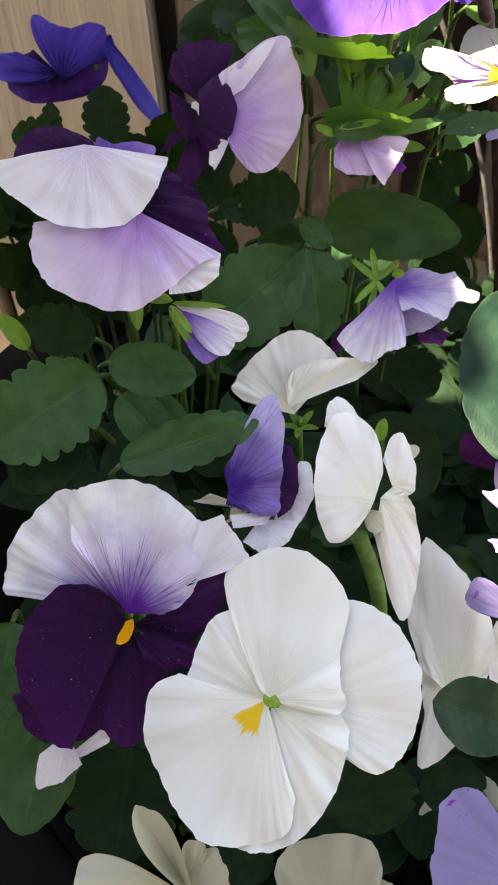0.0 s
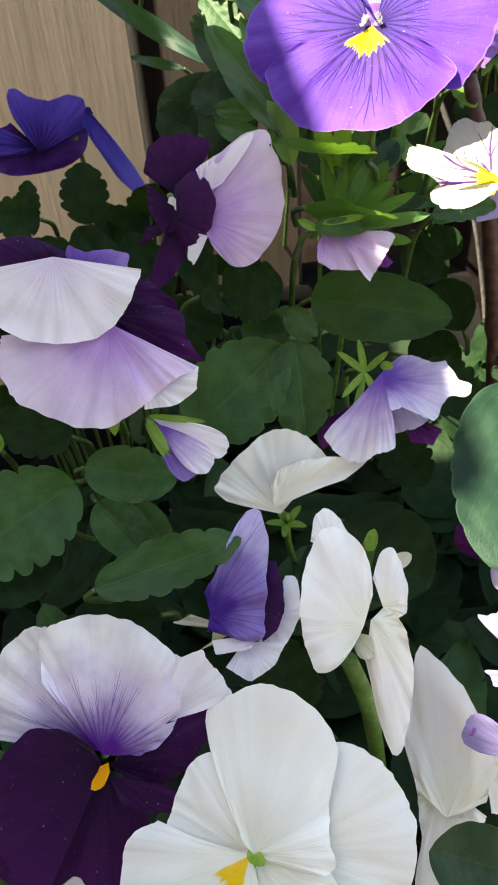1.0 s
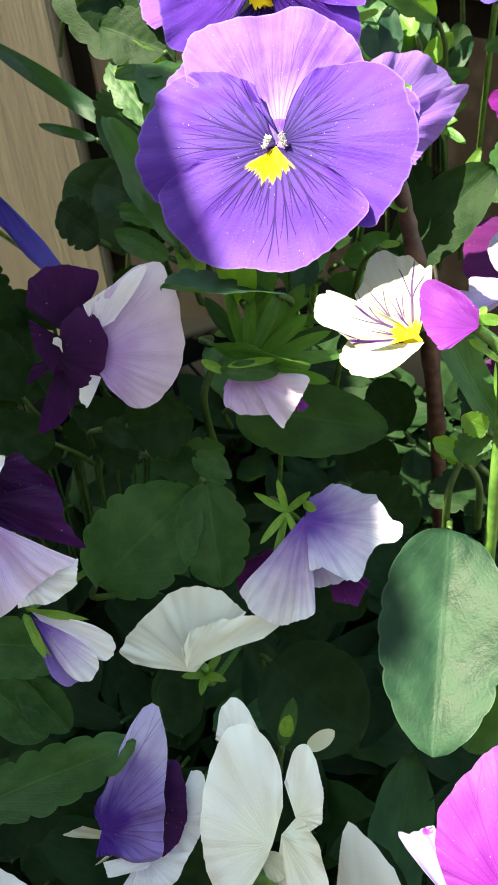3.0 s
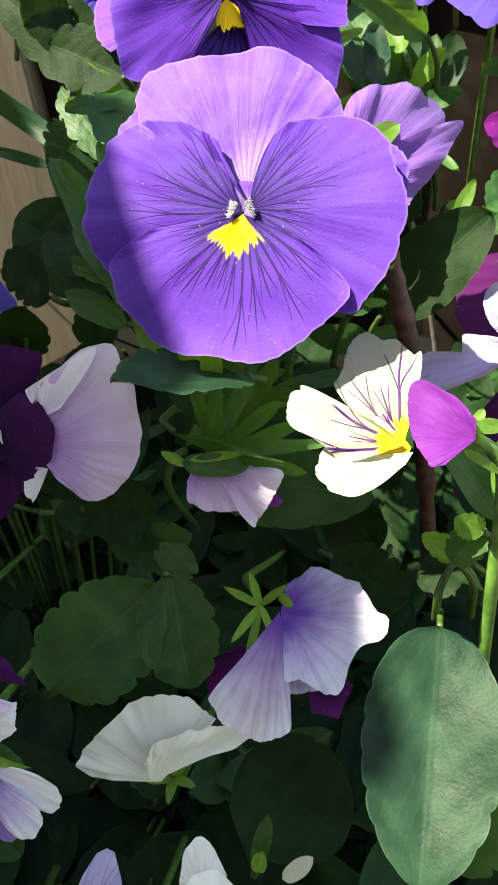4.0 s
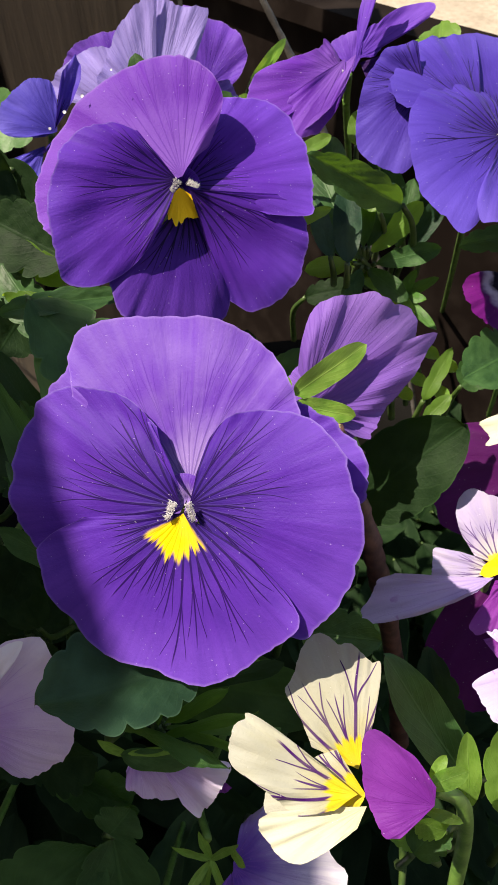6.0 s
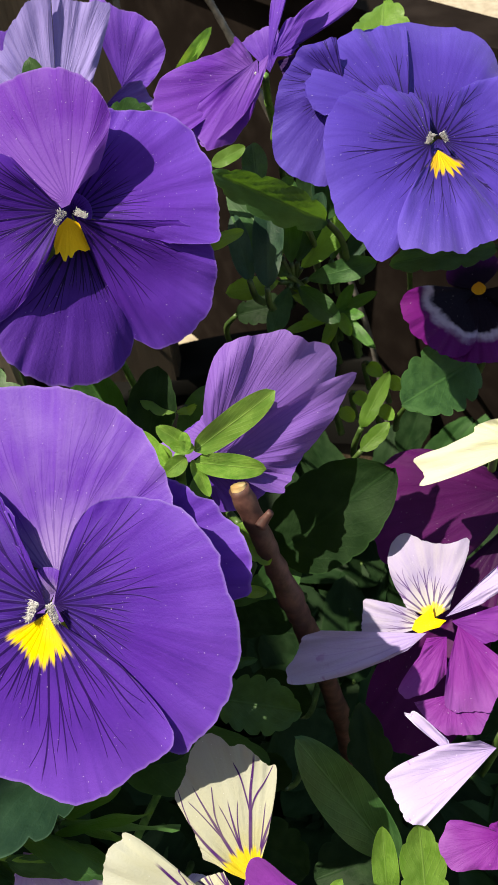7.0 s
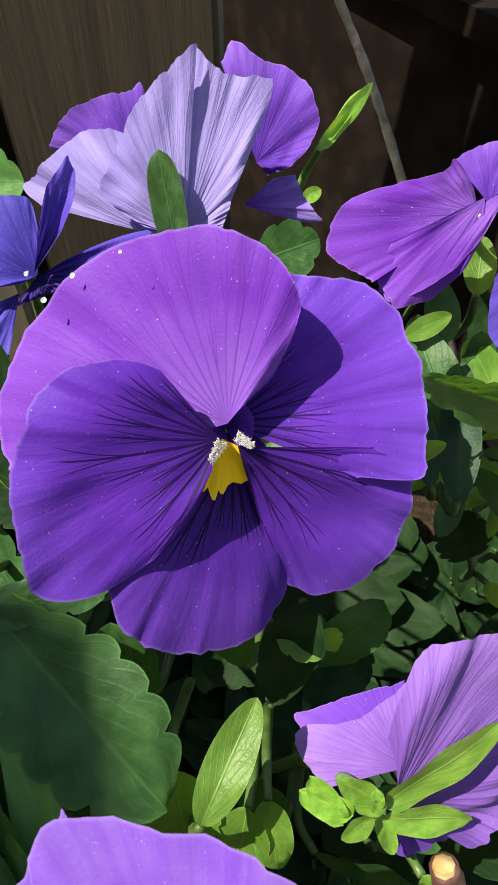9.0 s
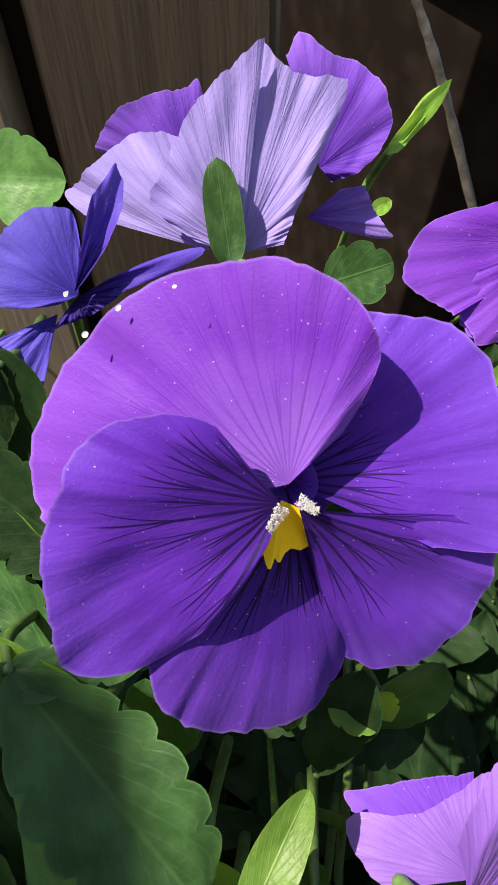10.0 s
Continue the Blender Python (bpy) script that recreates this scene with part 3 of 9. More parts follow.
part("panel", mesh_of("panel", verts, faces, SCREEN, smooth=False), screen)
twig = thing("dry_twig", (0.1, 0.46, SOIL_Z), "thin grey dry twig leaning behind the flowers", "twig")
tube(twig, ((0.036, 0.463, 0.318), (0.052, 0.461, 0.289), (0.0655, 0.46, 0.264), (0.082, 0.459, 0.228), (0.12, 0.45, 0.14), (0.15, 0.44, SOIL_Z - 0.005)), 0.0012, 0.0016, STICK, "stick", knobs=0.3)

# the round tub that the plants grow in
TUB_C, TUB_R = (0.09, 0.265), 0.226
def turned(rings, mat, name, close=False):
    vs, fs = [], []
    for r, z in rings:
        for k in range(96):
            a = 2 * math.pi * k / 96
            vs.append((TUB_C[0] + r * math.cos(a), TUB_C[1] + r * math.sin(a), z))
    for i in range(len(rings) - 1):
        for k in range(96):
            fs.append((i * 96 + k, i * 96 + (k + 1) % 96, (i + 1) * 96 + (k + 1) % 96, (i + 1) * 96 + k))
    return mesh_of(name, vs, fs, mat)


planter = thing("planter", (TUB_C[0], TUB_C[1], 0), "low round dark plastic planter tub filled with soil", "planter")
part("wall", turned(((0.17, -0.029), (0.195, -0.029), (0.226, 0.062), (0.2215, 0.062), (0.205, -0.01)), TUB, "wall"), planter)
part("rim", turned(((0.227, 0.058), (0.262, 0.060), (0.262, 0.076), (0.258, 0.080), (0.230, 0.081), (0.2262, 0.079), (0.2255, 0.060)), TUB, "rim"), planter, "broad flat rim")
soil_verts, soil_faces = [(TUB_C[0], TUB_C[1], SOIL_Z)], []
NR, NA = 34, 110
for i in range(1, NR + 1):
    for k in range(NA):
        a, r = 2 * math.pi * k / NA, 0.2105 * i / NR
        x, y = TUB_C[0] + r * math.cos(a), TUB_C[1] + r * math.sin(a)
        soil_verts.append((x, y, SOIL_Z + 0.006 * noise.noise(Vector((x, y, 0)) * 25) + 0.004 * noise.noise(Vector((x, y, 3)) * 90)))
for k in range(NA):
    soil_faces.append((0, 1 + k, 1 + (k + 1) % NA))
for i in range(NR - 1):
    for k in range(NA):
        a, b = 1 + i * NA + k, 1 + i * NA + (k + 1) % NA
        soil_faces.append((a, a + NA, b + NA, b))
tagged(new("soil", mesh_of("soil", soil_verts, soil_faces, SOIL)), "dark crumbly potting soil under the plants", "soil", kind="structure")


# ---- flowers and leaves ----

fl = thing("pansy_flower", (-0.0164, 0.1001, 0.1666), "open bicolour pansy, pale lilac above and dark purple below", "flower", "pansies in bloom")
petal(fl, (-0.0075, 0.1058, 0.1726), (0.0069, 0.1150, 0.1849), (0.10, -0.85, 0.52), 25, (0.91, 0.91, 0.90, 0.90, 0.91, 0.91, 0.92, 0.93, 0.94, 0.96, 0.97, 1.00, 0.91, 0.86, 0.83, 0.82, 0.80), PALE, ruffle=0.03, wavy=0.09)
petal(fl, (-0.0158, 0.1013, 0.1659), (0.0104, 0.1038, 0.1649), (0.10, -0.85, 0.52), 37, (0.36, 0.39, 0.42, 0.47, 0.52, 0.54, 0.56, 0.59, 0.63, 0.67, 0.73, 0.81, 0.87, 0.92, 0.97, 0.86, 0.67), DARK, ruffle=0.018, wavy=0.065)
petal(fl, (-0.0168, 0.1019, 0.1703), (-0.0378, 0.1112, 0.1896), (0.10, -0.85, 0.52), 37, (0.65, 0.76, 0.91, 0.98, 1.00, 0.99, 0.98, 0.97, 0.96, 0.96, 0.95, 0.95, 0.94, 0.91, 0.90, 0.89, 0.86), LAVENDER_FAN, cup=-0.05, ruffle=0.03, wavy=0.09)
petal(fl, (-0.0162, 0.1011, 0.1704), (-0.0021, 0.1160, 0.1921), (0.10, -0.85, 0.52), 63, (0.26, 0.37, 0.46, 0.54, 0.62, 0.68, 0.75, 0.85, 0.89, 0.92, 0.96, 0.98, 0.99, 0.99, 0.98, 0.88, 0.67), LAVENDER_FAN, cup=-0.04, ruffle=0.03, wavy=0.09)
petal(fl, (-0.0269, 0.0951, 0.1570), (-0.0412, 0.0860, 0.1448), (0.10, -0.85, 0.52), 27, (0.86, 0.86, 0.87, 0.87, 0.88, 0.89, 0.91, 0.93, 0.94, 0.95, 0.96, 0.98, 0.99, 0.95, 0.92, 0.89, 0.86), DARK, ruffle=0.018, wavy=0.065)
petal(fl, (-0.0167, 0.0997, 0.1660), (-0.0149, 0.0847, 0.1411), (0.10, -0.85, 0.52), 53, (0.52, 0.66, 0.91, 1.00, 0.98, 0.81, 0.87, 0.92, 0.90, 0.83, 0.67, 0.61, 0.57, 0.53, 0.45, 0.38, 0.34), DARK, ruffle=0.018, wavy=0.065)
petal(fl, (-0.0155, 0.0991, 0.1671), (-0.0021, 0.0947, 0.1573), (0.10, -0.85, 0.52), 27, (0.43, 0.46, 0.51, 0.57, 0.64, 0.72, 0.75, 0.78, 0.81, 0.85, 0.90, 0.92, 0.95, 0.98, 0.99, 0.96, 0.93), DARK, ruffle=0.018, wavy=0.065)
petal(fl, (-0.0160, 0.0991, 0.1695), (-0.0485, 0.0982, 0.1742), (0.10, -0.85, 0.52), 72, (0.21, 0.24, 0.30, 0.39, 0.44, 0.51, 0.54, 0.58, 0.63, 0.68, 0.74, 0.79, 0.83, 0.85, 0.89, 0.96, 0.92), DARK, cup=0.03, ruffle=0.018, wavy=0.065)
petal(fl, (-0.0144, 0.0995, 0.1714), (-0.0184, 0.0961, 0.1666), (0.10, -0.85, 0.52), 39, (0.24, 0.26, 0.29, 0.32, 0.36, 0.42, 0.51, 0.98, 0.96, 0.95, 0.88, 0.82, 0.78, 0.62, 0.44, 0.34, 0.28), ORANGE, name="eye", label="orange eye", rows=10, cols=16)
petal(fl, (-0.0319, 0.0874, 0.1434), (-0.0353, 0.0790, 0.1303), (0.10, -0.85, 0.52), 43, (0.46, 0.52, 0.59, 0.70, 0.86, 0.97, 0.90, 0.85, 0.81, 0.76, 0.67, 0.61, 0.56, 0.53, 0.50, 0.48, 0.47), PALE, fold=0.12, wavy=0.03)
petal(fl, (-0.0330, 0.0833, 0.1381), (-0.0203, 0.0880, 0.1434), (0.10, -0.85, 0.52), 14, (0.39, 0.44, 0.51, 0.61, 0.75, 0.82, 0.83, 0.84, 0.85, 0.87, 0.88, 0.90, 0.92, 0.94, 0.96, 0.98, 0.25), PALE, wavy=0.03)
stalk(fl, (-0.0166, 0.1029, 0.1678), (-0.10, 0.85, -0.52), (-0.18, 0.37, -0.91))

fl = thing("pansy_flower", (0.0137, 0.0906, 0.1554), "open white pansy with a small yellow eye", "flower", "pansies in bloom")
petal(fl, (0.0199, 0.0887, 0.1607), (0.0458, 0.0894, 0.1671), (-0.18, -0.60, 0.78), 56, (0.55, 0.77, 0.84, 0.88, 0.90, 0.92, 0.94, 0.96, 0.98, 0.99, 0.99, 0.99, 0.99, 0.97, 0.94, 0.90, 0.85), WHITE, cup=-0.05, ruffle=0.03, wavy=0.09)
petal(fl, (0.0139, 0.0878, 0.1618), (-0.0030, 0.0976, 0.1654), (-0.18, -0.60, 0.78), 50, (0.63, 0.80, 0.94, 0.99, 0.99, 0.99, 0.94, 0.91, 0.89, 0.87, 0.87, 0.87, 0.88, 0.69, 0.52, 0.38, 0.30), WHITE, ruffle=0.03, wavy=0.09)
petal(fl, (0.0154, 0.0864, 0.1622), (0.0343, 0.0676, 0.1521), (-0.18, -0.60, 0.78), 56, (1.00, 0.99, 0.98, 0.93, 0.89, 0.83, 0.78, 0.73, 0.69, 0.65, 0.62, 0.60, 0.57, 0.55, 0.50, 0.46, 0.24), WHITE, cup=-0.04, ruffle=0.03, wavy=0.09)
petal(fl, (0.0148, 0.0868, 0.1638), (0.0299, 0.1064, 0.1823), (-0.18, -0.60, 0.78), 74, (0.35, 0.49, 0.51, 0.49, 0.51, 0.54, 0.65, 0.82, 0.90, 0.96, 0.99, 0.99, 0.96, 0.90, 0.82, 0.24, 0.16), WHITE, cup=-0.03, ruffle=0.03, wavy=0.09)
petal(fl, (0.0143, 0.0865, 0.1641), (-0.0050, 0.0707, 0.1475), (-0.18, -0.60, 0.78), 60, (0.67, 0.81, 0.87, 0.90, 0.93, 0.93, 0.93, 0.94, 0.95, 0.97, 1.00, 0.98, 0.96, 0.92, 0.88, 0.82, 0.64), WHITE_LIP, cup=-0.03, ruffle=0.03, wavy=0.09)
petal(fl, (0.0152, 0.0865, 0.1651), (0.0151, 0.0843, 0.1633), (-0.18, -0.60, 0.78), 125, (0.44, 0.47, 0.50, 0.52, 0.55, 0.58, 0.60, 0.63, 0.64, 0.68, 0.80, 0.89, 0.94, 0.80, 0.60, 0.52, 0.48), SEPAL, name="stigma", label="greenish stigma", rows=8, cols=16)
calyx(fl, (0.0142, 0.0868, 0.1630), (0.18, 0.60, -0.78), 0.011)
stalk(fl, (0.0148, 0.0886, 0.1607), (0.18, 0.60, -0.78), (-0.04, 0.32, -0.95))

fl = thing("pansy_flower", (0.0382, 0.1283, 0.1763), "white pansy flower seen edge-on, tinged with pink", "flower", "pansies in bloom")
petal(fl, (0.0307, 0.1416, 0.1878), (0.0286, 0.1504, 0.1931), (0.05, -0.50, 0.86), 57, (0.50, 0.52, 0.55, 0.60, 0.67, 0.76, 0.85, 0.93, 0.97, 0.91, 0.86, 0.78, 0.68, 0.62, 0.57, 0.54, 0.52), WHITE_BLUSH, ruffle=0.03, wavy=0.09)
petal(fl, (0.0414, 0.1318, 0.1810), (0.0530, 0.1379, 0.1838), (0.05, -0.50, 0.86), 79, (0.28, 0.30, 0.32, 0.36, 0.40, 0.40, 0.41, 0.44, 0.49, 0.55, 0.61, 0.71, 0.86, 0.99, 0.90, 0.64, 0.48), WHITE_BLUSH, ruffle=0.03, wavy=0.09)
petal(fl, (0.0387, 0.1286, 0.1804), (0.0635, 0.1183, 0.1730), (0.05, -0.50, 0.86), 72, (0.27, 0.44, 0.97, 0.84, 0.67, 0.55, 0.46, 0.37, 0.31, 0.28, 0.25, 0.22, 0.20, 0.19, 0.18, 0.18, 0.19), WHITE_BLUSH, roll=-0.08, ruffle=0.03, wavy=0.09)
petal(fl, (0.0371, 0.1265, 0.1816), (0.0152, 0.1330, 0.1867), (0.05, -0.50, 0.86), 87, (0.29, 0.58, 0.81, 0.95, 0.93, 0.82, 0.74, 0.67, 0.62, 0.60, 0.57, 0.57, 0.57, 0.58, 0.60, 0.47, 0.11), WHITE_BLUSH, roll=-0.06, ruffle=0.03, wavy=0.09)
petal(fl, (0.0353, 0.1268, 0.1780), (0.0391, 0.1226, 0.1755), (-0.09, -0.63, 0.77), 50, 2, CREAM, name="throat")
blade(fl, (0.0440, 0.1484, 0.1743), (0.0502, 0.1522, 0.1747), (-0.14, -0.71, 0.70), 0.0037, CREAM, teeth=0, fold=0.25, name="sepal", rows=12, cols=6)
blade(fl, (0.0393, 0.1479, 0.1806), (0.0404, 0.1500, 0.1862), (-0.10, -0.73, 0.68), 0.0030, SEPAL, teeth=0, fold=0.25, name="sepal", rows=12, cols=6)
tube(fl, ((0.0338, 0.1243, 0.1721), (0.0378, 0.1234, 0.1595), (0.0404, 0.1236, 0.1453), (0.0478, 0.1397, 0.0788)), 0.002, 0.0022, STEM)

fl = thing("pansy_flower", (0.0543, 0.1175, 0.1358), "large white pansy behind others, faintly creamy at the centre", "flower", "pansies in bloom")
petal(fl, (0.0575, 0.1085, 0.1314), (0.0631, 0.1421, 0.1551), (-0.17, -0.55, 0.82), 59, (0.24, 0.29, 0.36, 0.41, 0.45, 0.52, 0.57, 0.66, 0.75, 0.86, 0.94, 0.71, 0.57, 0.49, 0.33, 0.25, 0.21), WHITE_BLUSH, ruffle=0.03, wavy=0.09)
petal(fl, (0.0590, 0.1156, 0.1328), (0.0532, 0.0945, 0.1175), (-0.17, -0.55, 0.82), 65, (0.30, 0.31, 0.33, 0.35, 0.40, 0.46, 0.56, 0.96, 0.92, 0.78, 0.66, 0.57, 0.50, 0.45, 0.42, 0.40, 0.39), WHITE_BLUSH, ruffle=0.03, wavy=0.09)
petal(fl, (0.0671, 0.1192, 0.1381), (0.0795, 0.1158, 0.1384), (-0.17, -0.55, 0.82), 74, (0.85, 0.91, 0.99, 0.92, 0.89, 0.87, 0.88, 0.86, 0.80, 0.76, 0.75, 0.68, 0.60, 0.55, 0.52, 0.50, 0.50), WHITE_BLUSH, ruffle=0.03, wavy=0.09)
stalk(fl, (0.0588, 0.1223, 0.1155), (0.13, 0.36, -0.92), (0.13, 0.36, -0.92))

fl = thing("pansy_flower", (-0.0070, 0.0684, 0.1141), "cream-white pansy half hidden low in the bed", "flower", "pansies in bloom")
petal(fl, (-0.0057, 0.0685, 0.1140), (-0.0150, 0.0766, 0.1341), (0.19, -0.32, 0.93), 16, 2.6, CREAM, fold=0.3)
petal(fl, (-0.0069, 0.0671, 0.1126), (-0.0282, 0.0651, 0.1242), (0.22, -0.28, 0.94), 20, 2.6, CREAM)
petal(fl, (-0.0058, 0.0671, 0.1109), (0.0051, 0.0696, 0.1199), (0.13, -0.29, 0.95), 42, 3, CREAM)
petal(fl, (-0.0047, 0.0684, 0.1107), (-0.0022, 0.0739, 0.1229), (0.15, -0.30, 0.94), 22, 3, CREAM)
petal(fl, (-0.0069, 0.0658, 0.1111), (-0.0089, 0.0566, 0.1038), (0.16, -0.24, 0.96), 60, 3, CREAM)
petal(fl, (-0.0097, 0.0664, 0.1153), (-0.0074, 0.0636, 0.1148), (0.17, -0.27, 0.95), 40, 2, EYE, name="eye", label="yellow eye")
stalk(fl, (-0.0073, 0.0689, 0.1115), (-0.12, 0.21, -0.97), (-0.12, 0.21, -0.97))

fl = thing("pansy_flower", (0.0298, 0.0705, 0.0911), "creamy white pansy low among leaves", "flower", "pansies in bloom")
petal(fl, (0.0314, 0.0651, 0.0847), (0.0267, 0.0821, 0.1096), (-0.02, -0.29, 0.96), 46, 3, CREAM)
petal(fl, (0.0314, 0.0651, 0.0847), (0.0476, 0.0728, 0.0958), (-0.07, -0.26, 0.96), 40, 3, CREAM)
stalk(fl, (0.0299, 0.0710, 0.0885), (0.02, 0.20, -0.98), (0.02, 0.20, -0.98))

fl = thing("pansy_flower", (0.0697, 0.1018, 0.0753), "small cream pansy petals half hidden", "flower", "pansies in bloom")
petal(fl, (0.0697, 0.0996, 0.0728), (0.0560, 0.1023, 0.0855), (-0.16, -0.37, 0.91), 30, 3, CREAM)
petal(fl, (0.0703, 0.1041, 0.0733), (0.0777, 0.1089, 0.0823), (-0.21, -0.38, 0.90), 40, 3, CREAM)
stalk(fl, (0.0701, 0.1025, 0.0727), (0.14, 0.27, -0.95), (0.14, 0.27, -0.95))

fl = thing("pansy_flower", (-0.0312, 0.1858, 0.2305), "bicolour pansy nodding, pale lilac petals below dark ones", "flower", "pansies in bloom")
petal(fl, (-0.0099, 0.1587, 0.2234), (-0.0007, 0.1548, 0.2169), (0.08, -0.80, 0.59), 51, (0.57, 0.57, 0.57, 0.58, 0.60, 0.63, 0.67, 0.72, 0.76, 0.79, 0.83, 0.89, 0.96, 0.96, 0.96, 0.97, 1.00), PALE, ruffle=0.03, wavy=0.09)
petal(fl, (-0.0171, 0.1639, 0.2341), (-0.0218, 0.1483, 0.2135), (0.08, -0.80, 0.59), 74, (0.91, 0.96, 0.99, 0.99, 0.98, 0.93, 0.90, 0.89, 0.87, 0.85, 0.79, 0.75, 0.71, 0.69, 0.69, 0.73, 0.81), LAVENDER, cup=-0.02, ruffle=0.03, wavy=0.09)
petal(fl, (-0.0292, 0.1715, 0.2419), (-0.0291, 0.1805, 0.2550), (0.12, -0.82, 0.56), 89, (0.26, 0.24, 0.24, 0.24, 0.26, 0.29, 0.33, 0.35, 0.37, 0.42, 0.49, 0.60, 0.70, 0.82, 0.91, 0.98, 1.00), DARK, ruffle=0.018, wavy=0.065)
petal(fl, (-0.0247, 0.1733, 0.2399), (-0.0197, 0.1800, 0.2487), (0.12, -0.82, 0.56), 65, (0.53, 0.86, 0.92, 1.00, 0.86, 0.77, 0.66, 0.58, 0.52, 0.48, 0.49, 0.51, 0.55, 0.61, 0.52, 0.45, 0.40), VIOLET, ruffle=0.018, wavy=0.065)
petal(fl, (-0.0279, 0.1695, 0.2469), (-0.0274, 0.1574, 0.2290), (0.12, -0.82, 0.56), 80, (0.87, 0.96, 0.93, 0.87, 0.86, 0.85, 0.85, 0.84, 0.84, 0.85, 0.87, 0.88, 0.88, 0.87, 0.87, 0.86, 0.87), PALE, cup=0.03, ruffle=0.03, wavy=0.09)
petal(fl, (-0.0179, 0.1678, 0.2340), (0.0030, 0.1648, 0.2251), (0.12, -0.82, 0.56), 33, (0.30, 0.33, 0.37, 0.42, 0.50, 0.62, 0.78, 1.00, 0.89, 0.81, 0.75, 0.73, 0.72, 0.71, 0.68, 0.58, 0.51), DARK, ruffle=0.018, wavy=0.065)
petal(fl, (-0.0173, 0.1729, 0.2360), (-0.0010, 0.1726, 0.2320), (0.12, -0.82, 0.56), 42, (0.65, 0.70, 0.76, 0.85, 0.96, 0.95, 0.90, 0.87, 0.84, 0.80, 0.70, 0.63, 0.57, 0.53, 0.50, 0.47, 0.45), DARK, ruffle=0.018, wavy=0.065)
calyx(fl, (-0.0215, 0.1668, 0.2126), (-0.25, 0.83, -0.51), 0.01)
stalk(fl, (-0.0259, 0.1753, 0.2134), (-0.22, 0.70, -0.69), (-0.22, 0.70, -0.69))

fl = thing("pansy_flower", (-0.0111, 0.2164, 0.2420), "bicolour pansy turned aside, velvety dark with one pale petal", "flower", "pansies in bloom")
petal(fl, (-0.0093, 0.2072, 0.2385), (-0.0143, 0.1996, 0.2228), (0.02, -0.90, 0.43), 64, (0.38, 0.42, 0.49, 0.58, 0.18, 0.16, 0.15, 0.97, 0.96, 0.86, 0.73, 0.61, 0.54, 0.43, 0.37, 0.32, 0.29), DARK, ruffle=0.018, wavy=0.065)
petal(fl, (-0.0082, 0.2089, 0.2443), (-0.0089, 0.2157, 0.2585), (0.02, -0.90, 0.43), 52, (0.44, 0.79, 0.99, 0.96, 0.94, 0.94, 0.93, 0.91, 0.90, 0.90, 0.87, 0.84, 0.83, 0.75, 0.69, 0.64, 0.61), DARK, ruffle=0.018, wavy=0.065)
petal(fl, (-0.0091, 0.2088, 0.2430), (-0.0159, 0.2065, 0.2384), (0.02, -0.90, 0.43), 70, (0.91, 0.83, 0.77, 0.74, 0.73, 0.74, 0.76, 0.76, 0.76, 0.78, 0.82, 0.88, 0.98, 0.93, 0.88, 0.85, 0.84), DARK, ruffle=0.018, wavy=0.065)
petal(fl, (-0.0020, 0.2058, 0.2397), (0.0240, 0.2081, 0.2435), (0.02, -0.90, 0.43), 78, (0.27, 0.52, 0.62, 0.67, 0.69, 0.73, 0.76, 0.79, 0.82, 0.84, 0.89, 0.92, 0.98, 0.84, 0.60, 0.48, 0.21), LAVENDER, cup=0.03, ruffle=0.03, wavy=0.09)
petal(fl, (-0.0002, 0.2073, 0.2452), (0.0070, 0.2153, 0.2617), (0.02, -0.90, 0.43), 43, (0.25, 0.31, 0.43, 0.69, 0.92, 0.82, 0.66, 0.56, 0.50, 0.45, 0.41, 0.38, 0.36, 0.34, 0.33, 0.32, 0.31), PALE, ruffle=0.018, wavy=0.065)
petal(fl, (-0.0000, 0.2029, 0.2360), (-0.0071, 0.2013, 0.2330), (0.02, -0.90, 0.43), 41, (0.29, 0.31, 0.34, 0.38, 0.44, 0.51, 0.62, 0.68, 0.72, 0.76, 0.82, 0.90, 0.97, 0.97, 0.97, 0.99, 0.26), PALE, ruffle=0.018, wavy=0.065)
petal(fl, (-0.0085, 0.2035, 0.2410), (0.0038, 0.2040, 0.2416), (0.02, -0.90, 0.43), 81, (0.63, 0.64, 0.67, 0.70, 0.71, 0.74, 0.80, 0.81, 0.84, 0.91, 0.93, 0.95, 1.00, 0.96, 0.96, 0.75, 0.62), DARK, cup=-0.12, ruffle=0.018, wavy=0.065)
petal(fl, (-0.0079, 0.2041, 0.2434), (-0.0058, 0.2049, 0.2451), (0.02, -0.90, 0.43), 108, (0.48, 0.33, 0.26, 0.23, 0.21, 0.21, 0.22, 0.24, 0.29, 0.39, 0.61, 0.68, 0.81, 0.93, 0.74, 0.64, 0.60), BEARD, name="eye", label="white eye", rows=8, cols=12)
stalk(fl, (-0.0114, 0.2183, 0.2407), (-0.14, 0.82, -0.56), (-0.14, 0.82, -0.56))

fl = thing("pansy_flower", (-0.0576, 0.2910, 0.2364), "blue-violet pansy seen from the side against the boards", "flower", "pansies in bloom")
petal(fl, (-0.0721, 0.2886, 0.2349), (-0.0761, 0.2823, 0.2157), (0.30, -0.92, 0.24), 125, (0.49, 0.56, 0.72, 0.84, 0.89, 0.78, 0.66, 0.55, 0.49, 0.47, 0.48, 0.52, 0.61, 0.73, 0.85, 0.93, 1.00), VIOLET_DEEP, ruffle=0.03, wavy=0.09)
